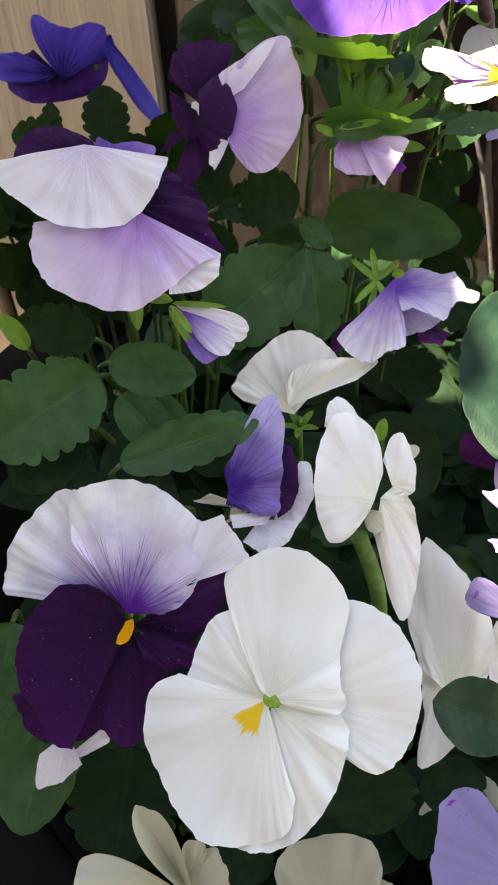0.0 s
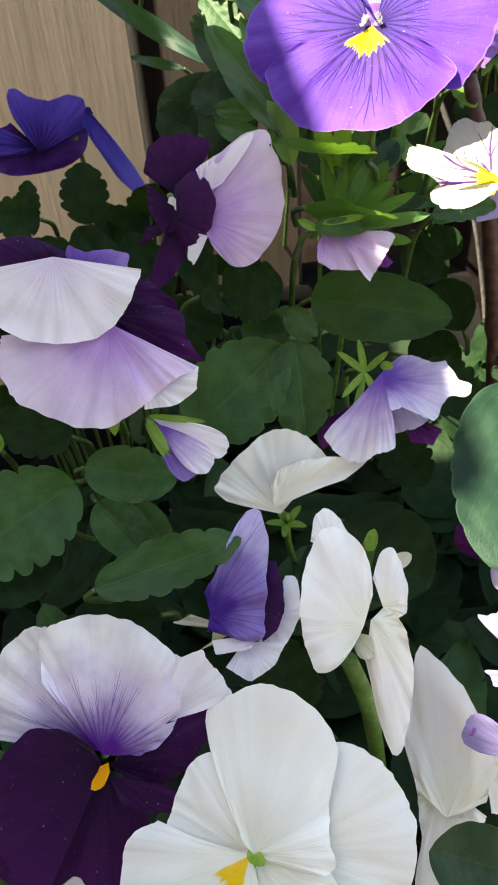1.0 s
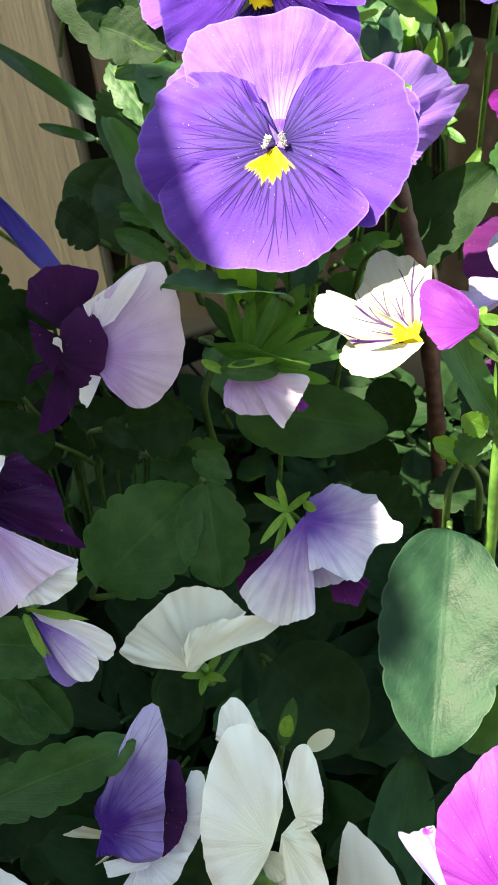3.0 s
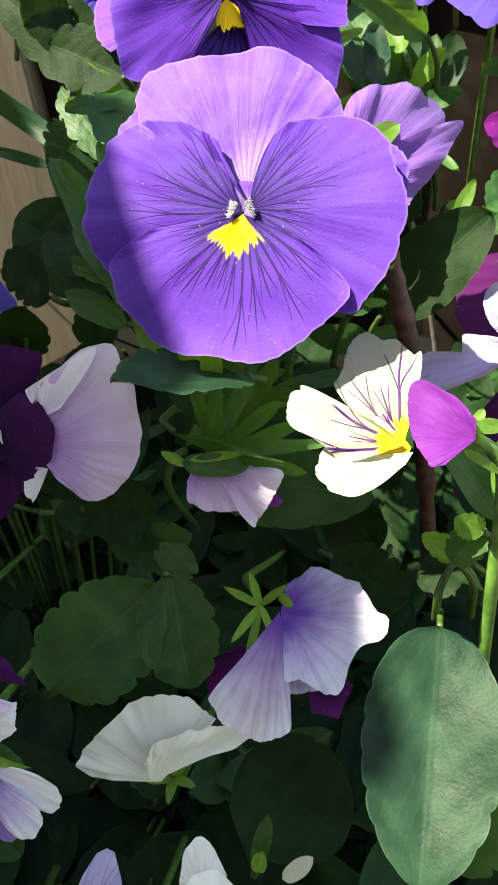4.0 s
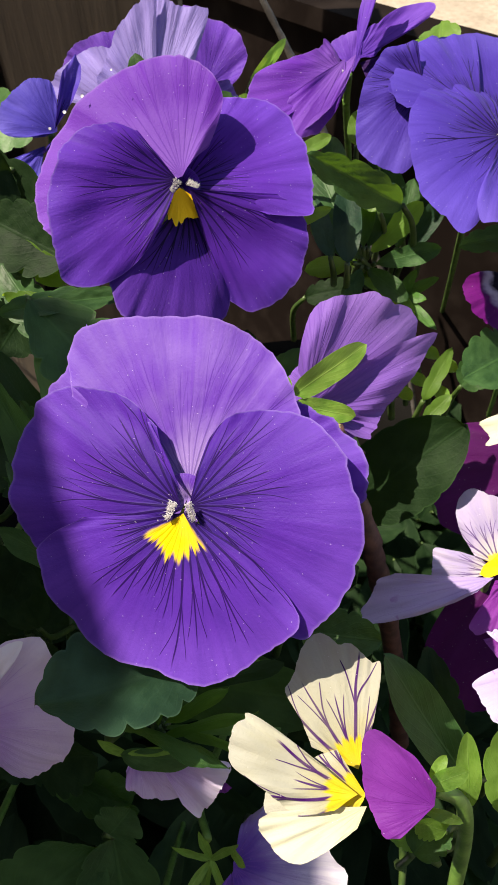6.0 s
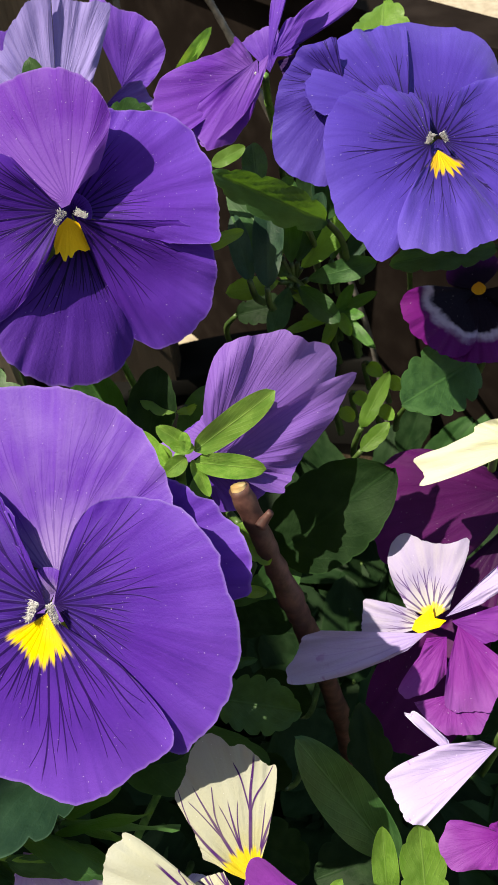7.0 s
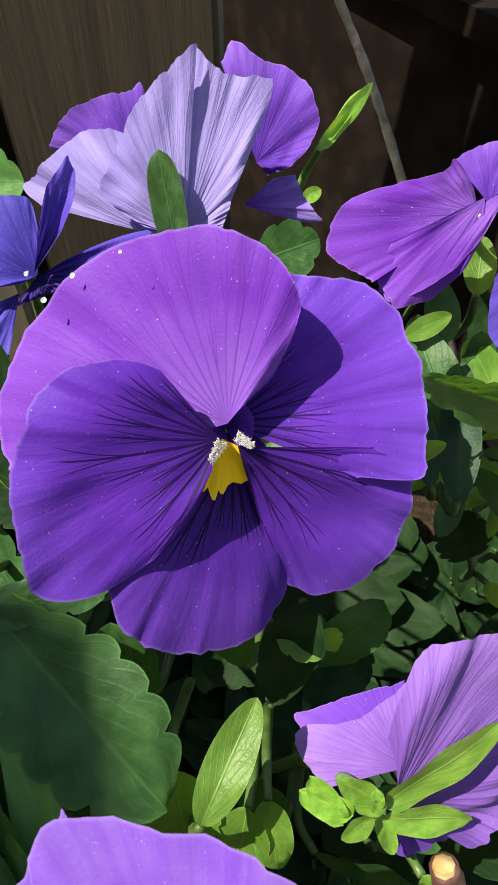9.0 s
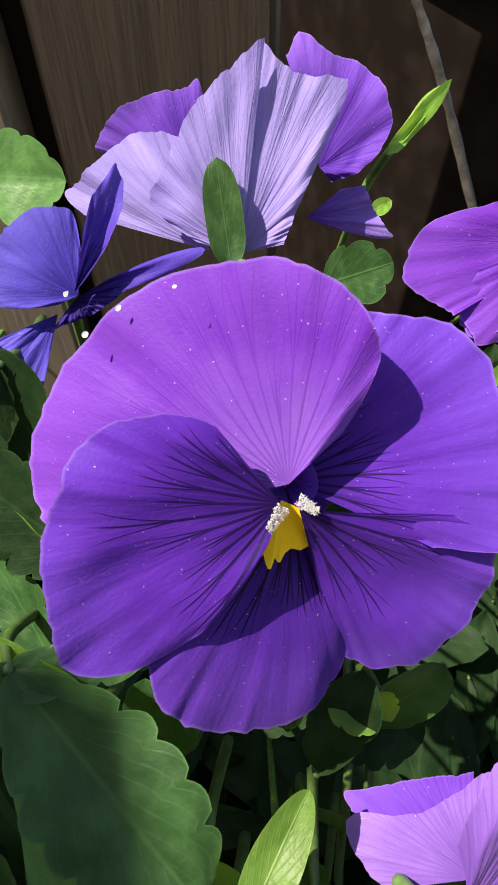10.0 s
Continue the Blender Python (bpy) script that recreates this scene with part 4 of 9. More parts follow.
petal(fl, (-0.0708, 0.2873, 0.2344), (-0.0922, 0.2811, 0.2375), (0.30, -0.92, 0.24), 29, (0.41, 0.67, 0.75, 0.86, 1.00, 0.99, 0.98, 0.98, 0.99, 0.99, 0.93, 0.80, 0.67, 0.52, 0.43, 0.36, 0.32), BLUE_PURPLE, ruffle=0.03, wavy=0.09)
petal(fl, (-0.0694, 0.2862, 0.2327), (-0.0643, 0.2936, 0.2547), (0.30, -0.92, 0.24), 52, (0.73, 0.83, 0.93, 0.99, 0.95, 0.91, 0.81, 0.74, 0.72, 0.72, 0.74, 0.77, 0.87, 0.92, 0.84, 0.61, 0.27), BLUE_PURPLE, ruffle=0.03, wavy=0.12)
petal(fl, (-0.0529, 0.2938, 0.2451), (-0.0347, 0.2923, 0.2169), (0.30, -0.92, 0.24), 55, (0.16, 0.18, 0.21, 0.27, 0.36, 0.49, 0.78, 0.99, 0.96, 0.16, 0.11, 0.09, 0.07, 0.06, 0.06, 0.05, 0.05), BLUE, fold=0.05, ruffle=0.03, wavy=0.09)
stalk(fl, (-0.0582, 0.2928, 0.2353), (-0.24, 0.83, -0.51), (-0.24, 0.83, -0.51))

fl = thing("pansy_bud", (-0.0093, 0.1565, 0.2141), "half-open lilac pansy bud with green sepals", "bud", "opening buds")
petal(fl, (-0.0093, 0.1565, 0.2141), (0.0074, 0.1496, 0.2110), (0.14, -0.82, 0.55), 17, 3, PALE)
petal(fl, (-0.0098, 0.1566, 0.2127), (0.0005, 0.1459, 0.2062), (0.16, -0.80, 0.57), 20, 3, VIOLET)
petal(fl, (-0.0084, 0.1551, 0.2138), (0.0045, 0.1459, 0.2086), (0.15, -0.81, 0.57), 20, 3, CURL)
blade(fl, (-0.0102, 0.1568, 0.2145), (0.0032, 0.1538, 0.2152), (0.16, -0.83, 0.54), 0.0015, SEPAL, teeth=0, fold=0.25, name="sepal", rows=12, cols=6)
blade(fl, (-0.0100, 0.1556, 0.2146), (-0.0043, 0.1476, 0.2120), (0.18, -0.81, 0.55), 0.0020, SEPAL, teeth=0, fold=0.25, name="sepal", rows=12, cols=6)
blade(fl, (-0.0109, 0.1557, 0.2134), (-0.0024, 0.1469, 0.2046), (0.18, -0.80, 0.57), 0.0016, SEPAL, teeth=0, fold=0.25, name="sepal", rows=12, cols=6)
stalk(fl, (-0.0108, 0.1589, 0.2118), (-0.16, 0.67, -0.72), (-0.16, 0.67, -0.72))

fl = thing("pansy_bud", (0.0274, 0.2069, 0.2341), "half-open lilac pansy bud under a green calyx", "bud", "opening buds")
petal(fl, (0.0423, 0.2015, 0.2326), (0.0444, 0.1986, 0.2281), (-0.07, -0.85, 0.52), 22, (0.89, 0.90, 0.90, 0.90, 0.91, 0.92, 0.93, 0.95, 0.97, 0.99, 0.99, 0.98, 0.97, 0.96, 0.95, 0.95, 0.95), MAGENTA, ruffle=0.018, wavy=0.065)
petal(fl, (0.0290, 0.2031, 0.2363), (0.0378, 0.1952, 0.2244), (-0.07, -0.85, 0.52), 56, (0.23, 0.31, 0.45, 0.48, 0.52, 0.57, 0.59, 0.63, 0.68, 0.75, 0.81, 0.89, 0.90, 0.92, 0.96, 0.98, 0.65), LAVENDER, fold=0.05, ruffle=0.03, wavy=0.10)
petal(fl, (0.0334, 0.2013, 0.2361), (0.0449, 0.1972, 0.2311), (-0.07, -0.85, 0.52), 35, (0.70, 1.00, 0.97, 0.94, 0.93, 0.91, 0.91, 0.90, 0.90, 0.90, 0.91, 0.92, 0.94, 0.96, 0.96, 0.83, 0.49), LAVENDER, ruffle=0.03, wavy=0.10)
blade(fl, (0.0268, 0.2020, 0.2377), (0.0398, 0.2010, 0.2377), (-0.07, -0.85, 0.52), 0.0046, LEAF, teeth=0, fold=0.25, name="sepal", rows=16, cols=8, oval=2.6)
blade(fl, (0.0284, 0.2020, 0.2386), (0.0393, 0.2021, 0.2402), (-0.07, -0.85, 0.52), 0.0018, SEPAL, teeth=0, fold=0.25, name="sepal", rows=16, cols=8)
blade(fl, (0.0277, 0.2024, 0.2368), (0.0226, 0.2041, 0.2389), (-0.07, -0.85, 0.52), 0.0021, SEPAL, teeth=0, fold=0.25, name="sepal", rows=16, cols=8)
tube(fl, ((0.0265, 0.2086, 0.2347), (0.0233, 0.2091, 0.2311), (0.0206, 0.2131, 0.2175), (0.0186, 0.2463, 0.1636)), 0.0008, 0.001, STEM_SHADED)

fl = thing("pansy_flower", (0.0138, 0.1275, 0.1743), "violet pansy turned edge-on with pale blue petals", "flower", "pansies in bloom")
petal(fl, (0.0093, 0.1291, 0.1752), (-0.0050, 0.1257, 0.1764), (0.20, -0.56, 0.80), 24, (0.75, 0.79, 0.84, 0.89, 0.96, 0.37, 0.38, 0.38, 0.38, 0.39, 0.40, 0.40, 0.41, 0.42, 0.44, 0.61, 0.47), CREAM, ruffle=0.03, wavy=0.09)
petal(fl, (0.0159, 0.1324, 0.1759), (0.0264, 0.1302, 0.1717), (0.20, -0.56, 0.80), 87, (1.00, 0.89, 0.82, 0.72, 0.66, 0.64, 0.61, 0.59, 0.59, 0.60, 0.65, 0.67, 0.70, 0.76, 0.87, 0.96, 0.88), PALE, ruffle=0.03, wavy=0.09)
petal(fl, (0.0108, 0.1265, 0.1742), (0.0153, 0.1200, 0.1686), (0.20, -0.56, 0.80), 63, (0.69, 0.68, 0.69, 0.72, 0.76, 0.82, 0.88, 0.84, 0.83, 0.83, 0.84, 0.87, 0.89, 0.89, 0.90, 0.94, 1.00), PALE, ruffle=0.03, wavy=0.09)
petal(fl, (0.0142, 0.1265, 0.1772), (0.0060, 0.1207, 0.1751), (0.20, -0.56, 0.80), 27, (1.00, 0.99, 0.99, 0.99, 0.99, 1.00, 0.88, 0.74, 0.65, 0.57, 0.52, 0.47, 0.44, 0.41, 0.38, 0.36, 0.34), PALE, ruffle=0.018, wavy=0.065)
petal(fl, (0.0126, 0.1330, 0.1809), (0.0227, 0.1344, 0.1793), (0.20, -0.56, 0.80), 75, (0.91, 0.87, 0.85, 0.83, 0.78, 0.75, 0.75, 0.72, 0.70, 0.71, 0.74, 0.77, 0.80, 0.87, 0.97, 0.93, 0.87), DARK, ruffle=0.018, wavy=0.065)
petal(fl, (0.0039, 0.1281, 0.1821), (0.0290, 0.1327, 0.1791), (0.20, -0.56, 0.80), 106, (0.15, 0.15, 0.16, 0.19, 0.25, 0.39, 0.49, 0.47, 0.47, 0.50, 0.54, 0.67, 0.85, 0.96, 0.37, 0.24, 0.18), VIOLET_FLARE, roll=0.12, ruffle=0.04, wavy=0.14, pleat=0.006)
stalk(fl, (0.0137, 0.1288, 0.1721), (-0.04, 0.50, -0.87), (-0.04, 0.50, -0.87))

fl = thing("pansy_flower", (0.0273, 0.1722, 0.1834), "white pansy lying on its side, slightly faded", "flower", "pansies in bloom")
petal(fl, (0.0177, 0.1665, 0.1738), (0.0112, 0.1758, 0.1944), (0.20, -0.87, 0.45), 57, (0.83, 0.85, 0.89, 0.93, 0.97, 0.99, 0.99, 0.96, 0.93, 0.89, 0.87, 0.85, 0.83, 0.83, 0.81, 0.81, 0.64), WHITE, cup=0.03, ruffle=0.03, wavy=0.09)
petal(fl, (0.0163, 0.1652, 0.1774), (0.0294, 0.1786, 0.1973), (0.20, -0.87, 0.45), 39, (0.72, 0.98, 0.90, 0.82, 0.75, 0.68, 0.62, 0.57, 0.54, 0.51, 0.46, 0.43, 0.40, 0.38, 0.32, 0.28, 0.25), WHITE, cup=0.03, ruffle=0.03, wavy=0.09)
calyx(fl, (0.0189, 0.1697, 0.1723), (0.00, 0.20, -0.98), 0.006)
stalk(fl, (0.0189, 0.1714, 0.1687), (0.00, 0.20, -0.98), (-0.01, 0.60, -0.80))

fl = thing("pansy_flower", (0.0407, 0.1974, 0.1978), "curled lilac-white pansy seen from behind its calyx", "flower", "pansies in bloom")
petal(fl, (0.0431, 0.1875, 0.1946), (0.0267, 0.1868, 0.1857), (-0.44, -0.29, 0.85), 21, (0.42, 0.46, 0.52, 0.59, 0.68, 0.80, 0.83, 0.86, 0.89, 0.93, 0.97, 0.99, 0.98, 0.99, 0.99, 0.99, 1.00), WINE, ruffle=0.018, wavy=0.065)
petal(fl, (0.0484, 0.1901, 0.1914), (0.0577, 0.1733, 0.1931), (0.04, 0.12, 0.99), 21, (0.88, 0.89, 0.91, 0.92, 0.95, 0.97, 1.00, 0.96, 0.93, 0.90, 0.88, 0.85, 0.83, 0.82, 0.80, 0.79, 0.78), WINE, ruffle=0.018, wavy=0.065)
petal(fl, (0.0447, 0.1948, 0.1980), (0.0684, 0.1929, 0.1973), (0.04, 0.12, 0.99), 84, (0.79, 0.82, 0.96, 0.94, 0.84, 0.80, 0.84, 0.96, 1.00, 0.87, 0.80, 0.76, 0.70, 0.65, 0.59, 0.46, 0.32), CURL, roll=0.05, ruffle=0.05, wavy=0.10)
petal(fl, (0.0450, 0.1935, 0.1990), (0.0530, 0.1765, 0.1918), (-0.20, -0.10, 0.92), 52, (0.72, 0.76, 0.80, 0.84, 0.86, 0.88, 0.86, 0.84, 0.80, 0.76, 0.72), CURL, ruffle=0.03, wavy=0.08)
petal(fl, (0.0442, 0.1918, 0.2023), (0.0373, 0.1691, 0.1908), (-0.44, -0.29, 0.85), 26, (0.90, 0.92, 0.94, 0.96, 0.99, 0.99, 0.99, 0.99, 1.00, 0.99, 0.99, 0.99, 0.98, 0.96, 0.94, 0.86, 0.56), CURL, roll=0.06, ruffle=0.04, wavy=0.10)
blade(fl, (0.0402, 0.1950, 0.1997), (0.0326, 0.1956, 0.2060), (-0.04, -0.80, 0.60), 0.0019, SEPAL, teeth=0, fold=0.25, name="sepal", rows=12, cols=6)
blade(fl, (0.0402, 0.1950, 0.1997), (0.0383, 0.1979, 0.2082), (-0.06, -0.80, 0.60), 0.0019, SEPAL, teeth=0, fold=0.25, name="sepal", rows=12, cols=6)
blade(fl, (0.0402, 0.1950, 0.1997), (0.0462, 0.1964, 0.2053), (-0.08, -0.80, 0.60), 0.0019, SEPAL, teeth=0, fold=0.25, name="sepal", rows=12, cols=6)
blade(fl, (0.0402, 0.1950, 0.1997), (0.0338, 0.1877, 0.1964), (-0.04, -0.78, 0.63), 0.0019, SEPAL, teeth=0, fold=0.25, name="sepal", rows=12, cols=6)
blade(fl, (0.0402, 0.1950, 0.1997), (0.0364, 0.1827, 0.1902), (-0.05, -0.76, 0.64), 0.0019, SEPAL, teeth=0, fold=0.25, name="sepal", rows=12, cols=6)
blade(fl, (0.0402, 0.1950, 0.1997), (0.0443, 0.1872, 0.1945), (-0.07, -0.77, 0.63), 0.0019, SEPAL, teeth=0, fold=0.25, name="sepal", rows=12, cols=6)
blade(fl, (0.0444, 0.1966, 0.2010), (0.0475, 0.1929, 0.2025), (-0.09, -0.79, 0.61), 0.0024, SEPAL, teeth=0, fold=0.25, name="sepal", rows=12, cols=6)
stalk(fl, (0.0392, 0.1992, 0.1977), (-0.25, 0.74, -0.62), (0.05, 0.64, -0.77))

fl = thing("pansy_flower", (0.0668, 0.1914, 0.2576), "cream pansy with purple whisker lines and one magenta petal", "flower", "pansies in bloom")
petal(fl, (0.0671, 0.1965, 0.2463), (0.0587, 0.2142, 0.2565), (-0.23, -0.57, 0.79), 43, (0.38, 0.75, 0.76, 0.82, 0.89, 0.88, 0.97, 0.99, 0.95, 0.87, 0.81, 0.77, 0.74, 0.55, 0.46, 0.40, 0.36), STRIPED, cup=0.04, ruffle=0.03, wavy=0.08)
petal(fl, (0.0674, 0.1914, 0.2511), (0.0512, 0.1915, 0.2488), (-0.12, -0.52, 0.84), 61, (0.45, 0.47, 0.50, 0.54, 0.60, 0.66, 0.76, 0.87, 0.93, 0.93, 0.76, 0.44, 0.27, 0.19, 0.15, 0.13, 0.11), STRIPED, ruffle=0.02, wavy=0.04)
petal(fl, (0.0661, 0.1909, 0.2524), (0.0458, 0.1942, 0.2515), (-0.12, -0.52, 0.84), 33, (0.26, 0.91, 0.96, 1.00, 0.99, 0.98, 0.96, 0.90, 0.75, 0.66, 0.61, 0.57, 0.55, 0.50, 0.45, 0.28, 0.19), STRIPED, cup=0.06, ruffle=0.03, wavy=0.08)
petal(fl, (0.0673, 0.1894, 0.2521), (0.0538, 0.1832, 0.2463), (-0.12, -0.52, 0.84), 28, (0.87, 0.99, 1.00, 0.99, 0.97, 0.95, 0.93, 0.89, 0.85, 0.80, 0.73, 0.59, 0.46, 0.33, 0.25, 0.21, 0.18), CREAM, cup=0.1, ruffle=0.018, wavy=0.065)
petal(fl, (0.0765, 0.1886, 0.2553), (0.0648, 0.1947, 0.2574), (-0.12, -0.52, 0.84), 67, (0.21, 0.26, 0.36, 0.53, 0.68, 0.95, 0.99, 0.92, 0.85, 0.79, 0.75, 0.71, 0.67, 0.64, 0.63, 0.62, 0.49), MAGENTA, roll=0.08, ruffle=0.01, wavy=0.08)
blade(fl, (0.0762, 0.1916, 0.2544), (0.0827, 0.1940, 0.2533), (-0.23, -0.43, 0.87), 0.0029, LEAF_YOUNG, teeth=0, fold=0.25, name="sepal", rows=12, cols=6)
blade(fl, (0.0771, 0.1929, 0.2528), (0.0793, 0.1957, 0.2553), (-0.22, -0.44, 0.87), 0.0019, LEAF_YOUNG, teeth=0, fold=0.25, name="sepal", rows=12, cols=6)
blade(fl, (0.0753, 0.1892, 0.2522), (0.0820, 0.1888, 0.2471), (-0.22, -0.39, 0.89), 0.0017, LEAF_YOUNG, teeth=0, fold=0.25, name="sepal", rows=12, cols=6)
blade(fl, (0.0764, 0.1915, 0.2529), (0.0737, 0.1894, 0.2525), (-0.20, -0.41, 0.89), 0.0010, SEPAL, teeth=0, fold=0.25, name="sepal", rows=12, cols=6)
tube(fl, ((0.0769, 0.1918, 0.2531), (0.0819, 0.1914, 0.2482), (0.0843, 0.1901, 0.2372), (0.0859, 0.1870, 0.2135), (0.0947, 0.1845, 0.1280)), 0.0011, 0.0014, STEM)

fl = thing("pansy_flower", (0.0403, 0.2236, 0.2783), "large open violet-purple pansy with dark whiskers and yellow eye", "flower", "pansies in bloom")
petal(fl, (0.0406, 0.2302, 0.2766), (0.0152, 0.2492, 0.2859), (-0.25, -0.67, 0.69), 19, (1.00, 0.97, 0.95, 0.94, 0.94, 0.93, 0.90, 0.89, 0.89, 0.90, 0.90, 0.91, 0.90, 0.82, 0.76, 0.71, 0.67), PURPLE_SOFT, ruffle=0.018, wavy=0.065)
petal(fl, (0.0406, 0.2288, 0.2776), (0.0483, 0.2504, 0.3015), (-0.25, -0.67, 0.69), 67, (0.61, 0.61, 0.63, 0.66, 0.70, 0.74, 0.77, 0.80, 0.82, 0.84, 0.85, 0.87, 0.91, 0.96, 1.00, 0.93, 0.77), PURPLE_SOFT, cup=-0.03, ruffle=0.018, wavy=0.065)
petal(fl, (0.0395, 0.2254, 0.2773), (0.0094, 0.2385, 0.2791), (-0.25, -0.67, 0.69), 56, (0.40, 0.49, 0.61, 0.72, 0.82, 0.92, 0.98, 0.99, 0.98, 0.96, 0.96, 0.94, 0.91, 0.85, 0.77, 0.66, 0.51), PURPLE_COOL, cup=-0.04, ruffle=0.018, wavy=0.065)
petal(fl, (0.0409, 0.2252, 0.2776), (0.0677, 0.2233, 0.2855), (-0.25, -0.67, 0.69), 66, (0.74, 0.95, 0.96, 0.98, 0.99, 0.99, 0.99, 0.97, 0.93, 0.93, 0.89, 0.85, 0.78, 0.69, 0.62, 0.53, 0.39), PURPLE_COOL, cup=-0.03, ruffle=0.018, wavy=0.065)
petal(fl, (0.0400, 0.2241, 0.2772), (0.0338, 0.2058, 0.2571), (-0.25, -0.67, 0.69), 74, (0.62, 0.93, 0.97, 0.99, 0.98, 0.99, 0.98, 0.94, 0.91, 0.93, 0.96, 0.94, 0.91, 0.89, 0.89, 0.84, 0.44), PURPLE_LIP, ruffle=0.018, wavy=0.065)
petal(fl, (0.0402, 0.2263, 0.2793), (0.0343, 0.2354, 0.2860), (-0.25, -0.67, 0.69), 6, (0.44, 0.50, 0.57, 1.00, 1.00, 0.99, 0.99, 0.99, 0.53, 0.54, 0.56, 0.57, 0.59, 0.60, 0.62, 0.64, 0.66), PURPLE_COOL, name="fold", label="dark folded petal edge", funnel=0.0, rows=10, cols=12, wavy=0, ruffle=0)
petal(fl, (0.0410, 0.2311, 0.2725), (0.0692, 0.2304, 0.2820), (-0.25, -0.67, 0.69), 33, (0.58, 0.63, 0.70, 0.78, 0.82, 0.95, 0.97, 0.99, 1.00, 0.98, 0.95, 0.90, 0.90, 0.86, 0.83, 0.80, 0.78), PURPLE_COOL, ruffle=0.018, wavy=0.065)
petal(fl, (0.0403, 0.2268, 0.2775), (0.0421, 0.2323, 0.2834), (-0.25, -0.67, 0.69), 172, (0.5,) * 17, PURPLE_SOFT, name="throat", label="pale throat", wavy=0, ruffle=0, funnel=0.3, rows=8, cols=40)
beard(fl, (0.0389, 0.2254, 0.2786), (0.0377, 0.2235, 0.2767), (-0.25, -0.67, 0.69), 0.0014, BEARD, "white hairy beard")
beard(fl, (0.0411, 0.2246, 0.2792), (0.0421, 0.2229, 0.2771), (-0.25, -0.67, 0.69), 0.0014, BEARD, "white hairy beard")
calyx(fl, (0.0399, 0.2263, 0.2775), (0.25, 0.67, -0.69), 0.011)
stalk(fl, (0.0407, 0.2283, 0.2754), (0.25, 0.67, -0.69), (-0.05, 0.4, -0.92))

fl = thing("pansy_flower", (0.0368, 0.2980, 0.2926), "large open purple pansy, sunlit above and shaded below", "flower", "pansies in bloom")
petal(fl, (0.0356, 0.3014, 0.2936), (0.0595, 0.3160, 0.3004), (0.10, -0.55, 0.83), 53, (0.68, 0.98, 0.99, 0.99, 0.99, 0.99, 1.00, 0.99, 1.00, 1.00, 0.98, 0.92, 0.85, 0.81, 0.77, 0.43, 0.26), PURPLE, ruffle=0.018, wavy=0.05)
petal(fl, (0.0356, 0.3008, 0.2938), (0.0334, 0.3052, 0.2982), (0.25, -0.65, 0.71), 172, (0.6,) * 17, PURPLE, name="throat", wavy=0, ruffle=0, funnel=0.3, rows=8, cols=40)
petal(fl, (0.0358, 0.2988, 0.2968), (0.0164, 0.3223, 0.3140), (-0.19, -0.67, 0.71), 75, (0.24, 0.49, 0.60, 0.66, 0.69, 0.73, 0.74, 0.77, 0.80, 0.84, 0.86, 0.89, 0.93, 0.96, 0.99, 0.98, 0.91), PURPLE_TOP, ruffle=0.018, wavy=0.065)
petal(fl, (0.0377, 0.2965, 0.2946), (0.0609, 0.2931, 0.2743), (0.26, -0.86, 0.44), 35, (0.75, 0.84, 0.93, 0.96, 0.97, 0.98, 0.99, 0.99, 0.99, 0.97, 0.94, 0.92, 0.90, 0.86, 0.81, 0.73, 0.62), PURPLE, ruffle=0.018, wavy=0.065)
petal(fl, (0.0356, 0.2957, 0.2973), (0.0052, 0.2855, 0.2977), (0.26, -0.76, 0.59), 60, (0.38, 0.49, 0.57, 0.65, 0.70, 0.75, 0.76, 0.80, 0.84, 0.86, 0.90, 0.94, 0.98, 0.92, 0.76, 0.54, 0.21), PURPLE, ruffle=0.018, wavy=0.065)
petal(fl, (0.0367, 0.2990, 0.2915), (0.0420, 0.2773, 0.2706), (0.43, -0.57, 0.70), 51, (0.81, 0.89, 0.95, 0.98, 1.00, 1.00, 0.99, 0.98, 0.95, 0.91, 0.84, 0.73, 0.59, 0.48, 0.41, 0.36, 0.33), PURPLE_LIP2, cup=-0.14, ruffle=0.018, wavy=0.065)
petal(fl, (0.0359, 0.3042, 0.2884), (0.0376, 0.2995, 0.2835), (0.43, -0.57, 0.70), 69, (0.73, 0.73, 0.74, 0.77, 0.83, 0.87, 0.86, 0.86, 0.88, 0.93, 1.00, 0.95, 0.93, 0.93, 0.93, 0.72, 0.60), PURPLE, name="throat", wavy=0, ruffle=0, rows=8, cols=30)
blade(fl, (0.0278, 0.3161, 0.3113), (0.0285, 0.3176, 0.3121), (0.43, -0.57, 0.70), 0.0008, WHITE, teeth=0, fold=0.25, name="fleck", label="white fleck", rows=16, cols=8)
blade(fl, (0.0141, 0.3142, 0.3073), (0.0145, 0.3149, 0.3077), (0.43, -0.57, 0.70), 0.0006, WHITE, teeth=0, fold=0.25, name="fleck", label="white fleck", rows=16, cols=8)
blade(fl, (0.0217, 0.3127, 0.3130), (0.0221, 0.3130, 0.3131), (0.43, -0.57, 0.70), 0.0004, WHITE, teeth=0, fold=0.25, name="fleck", label="white fleck", rows=16, cols=8)
blade(fl, (0.0102, 0.3117, 0.3051), (0.0107, 0.3124, 0.3053), (0.43, -0.57, 0.70), 0.0007, WHITE, teeth=0, fold=0.25, name="fleck", label="white fleck", rows=16, cols=8)
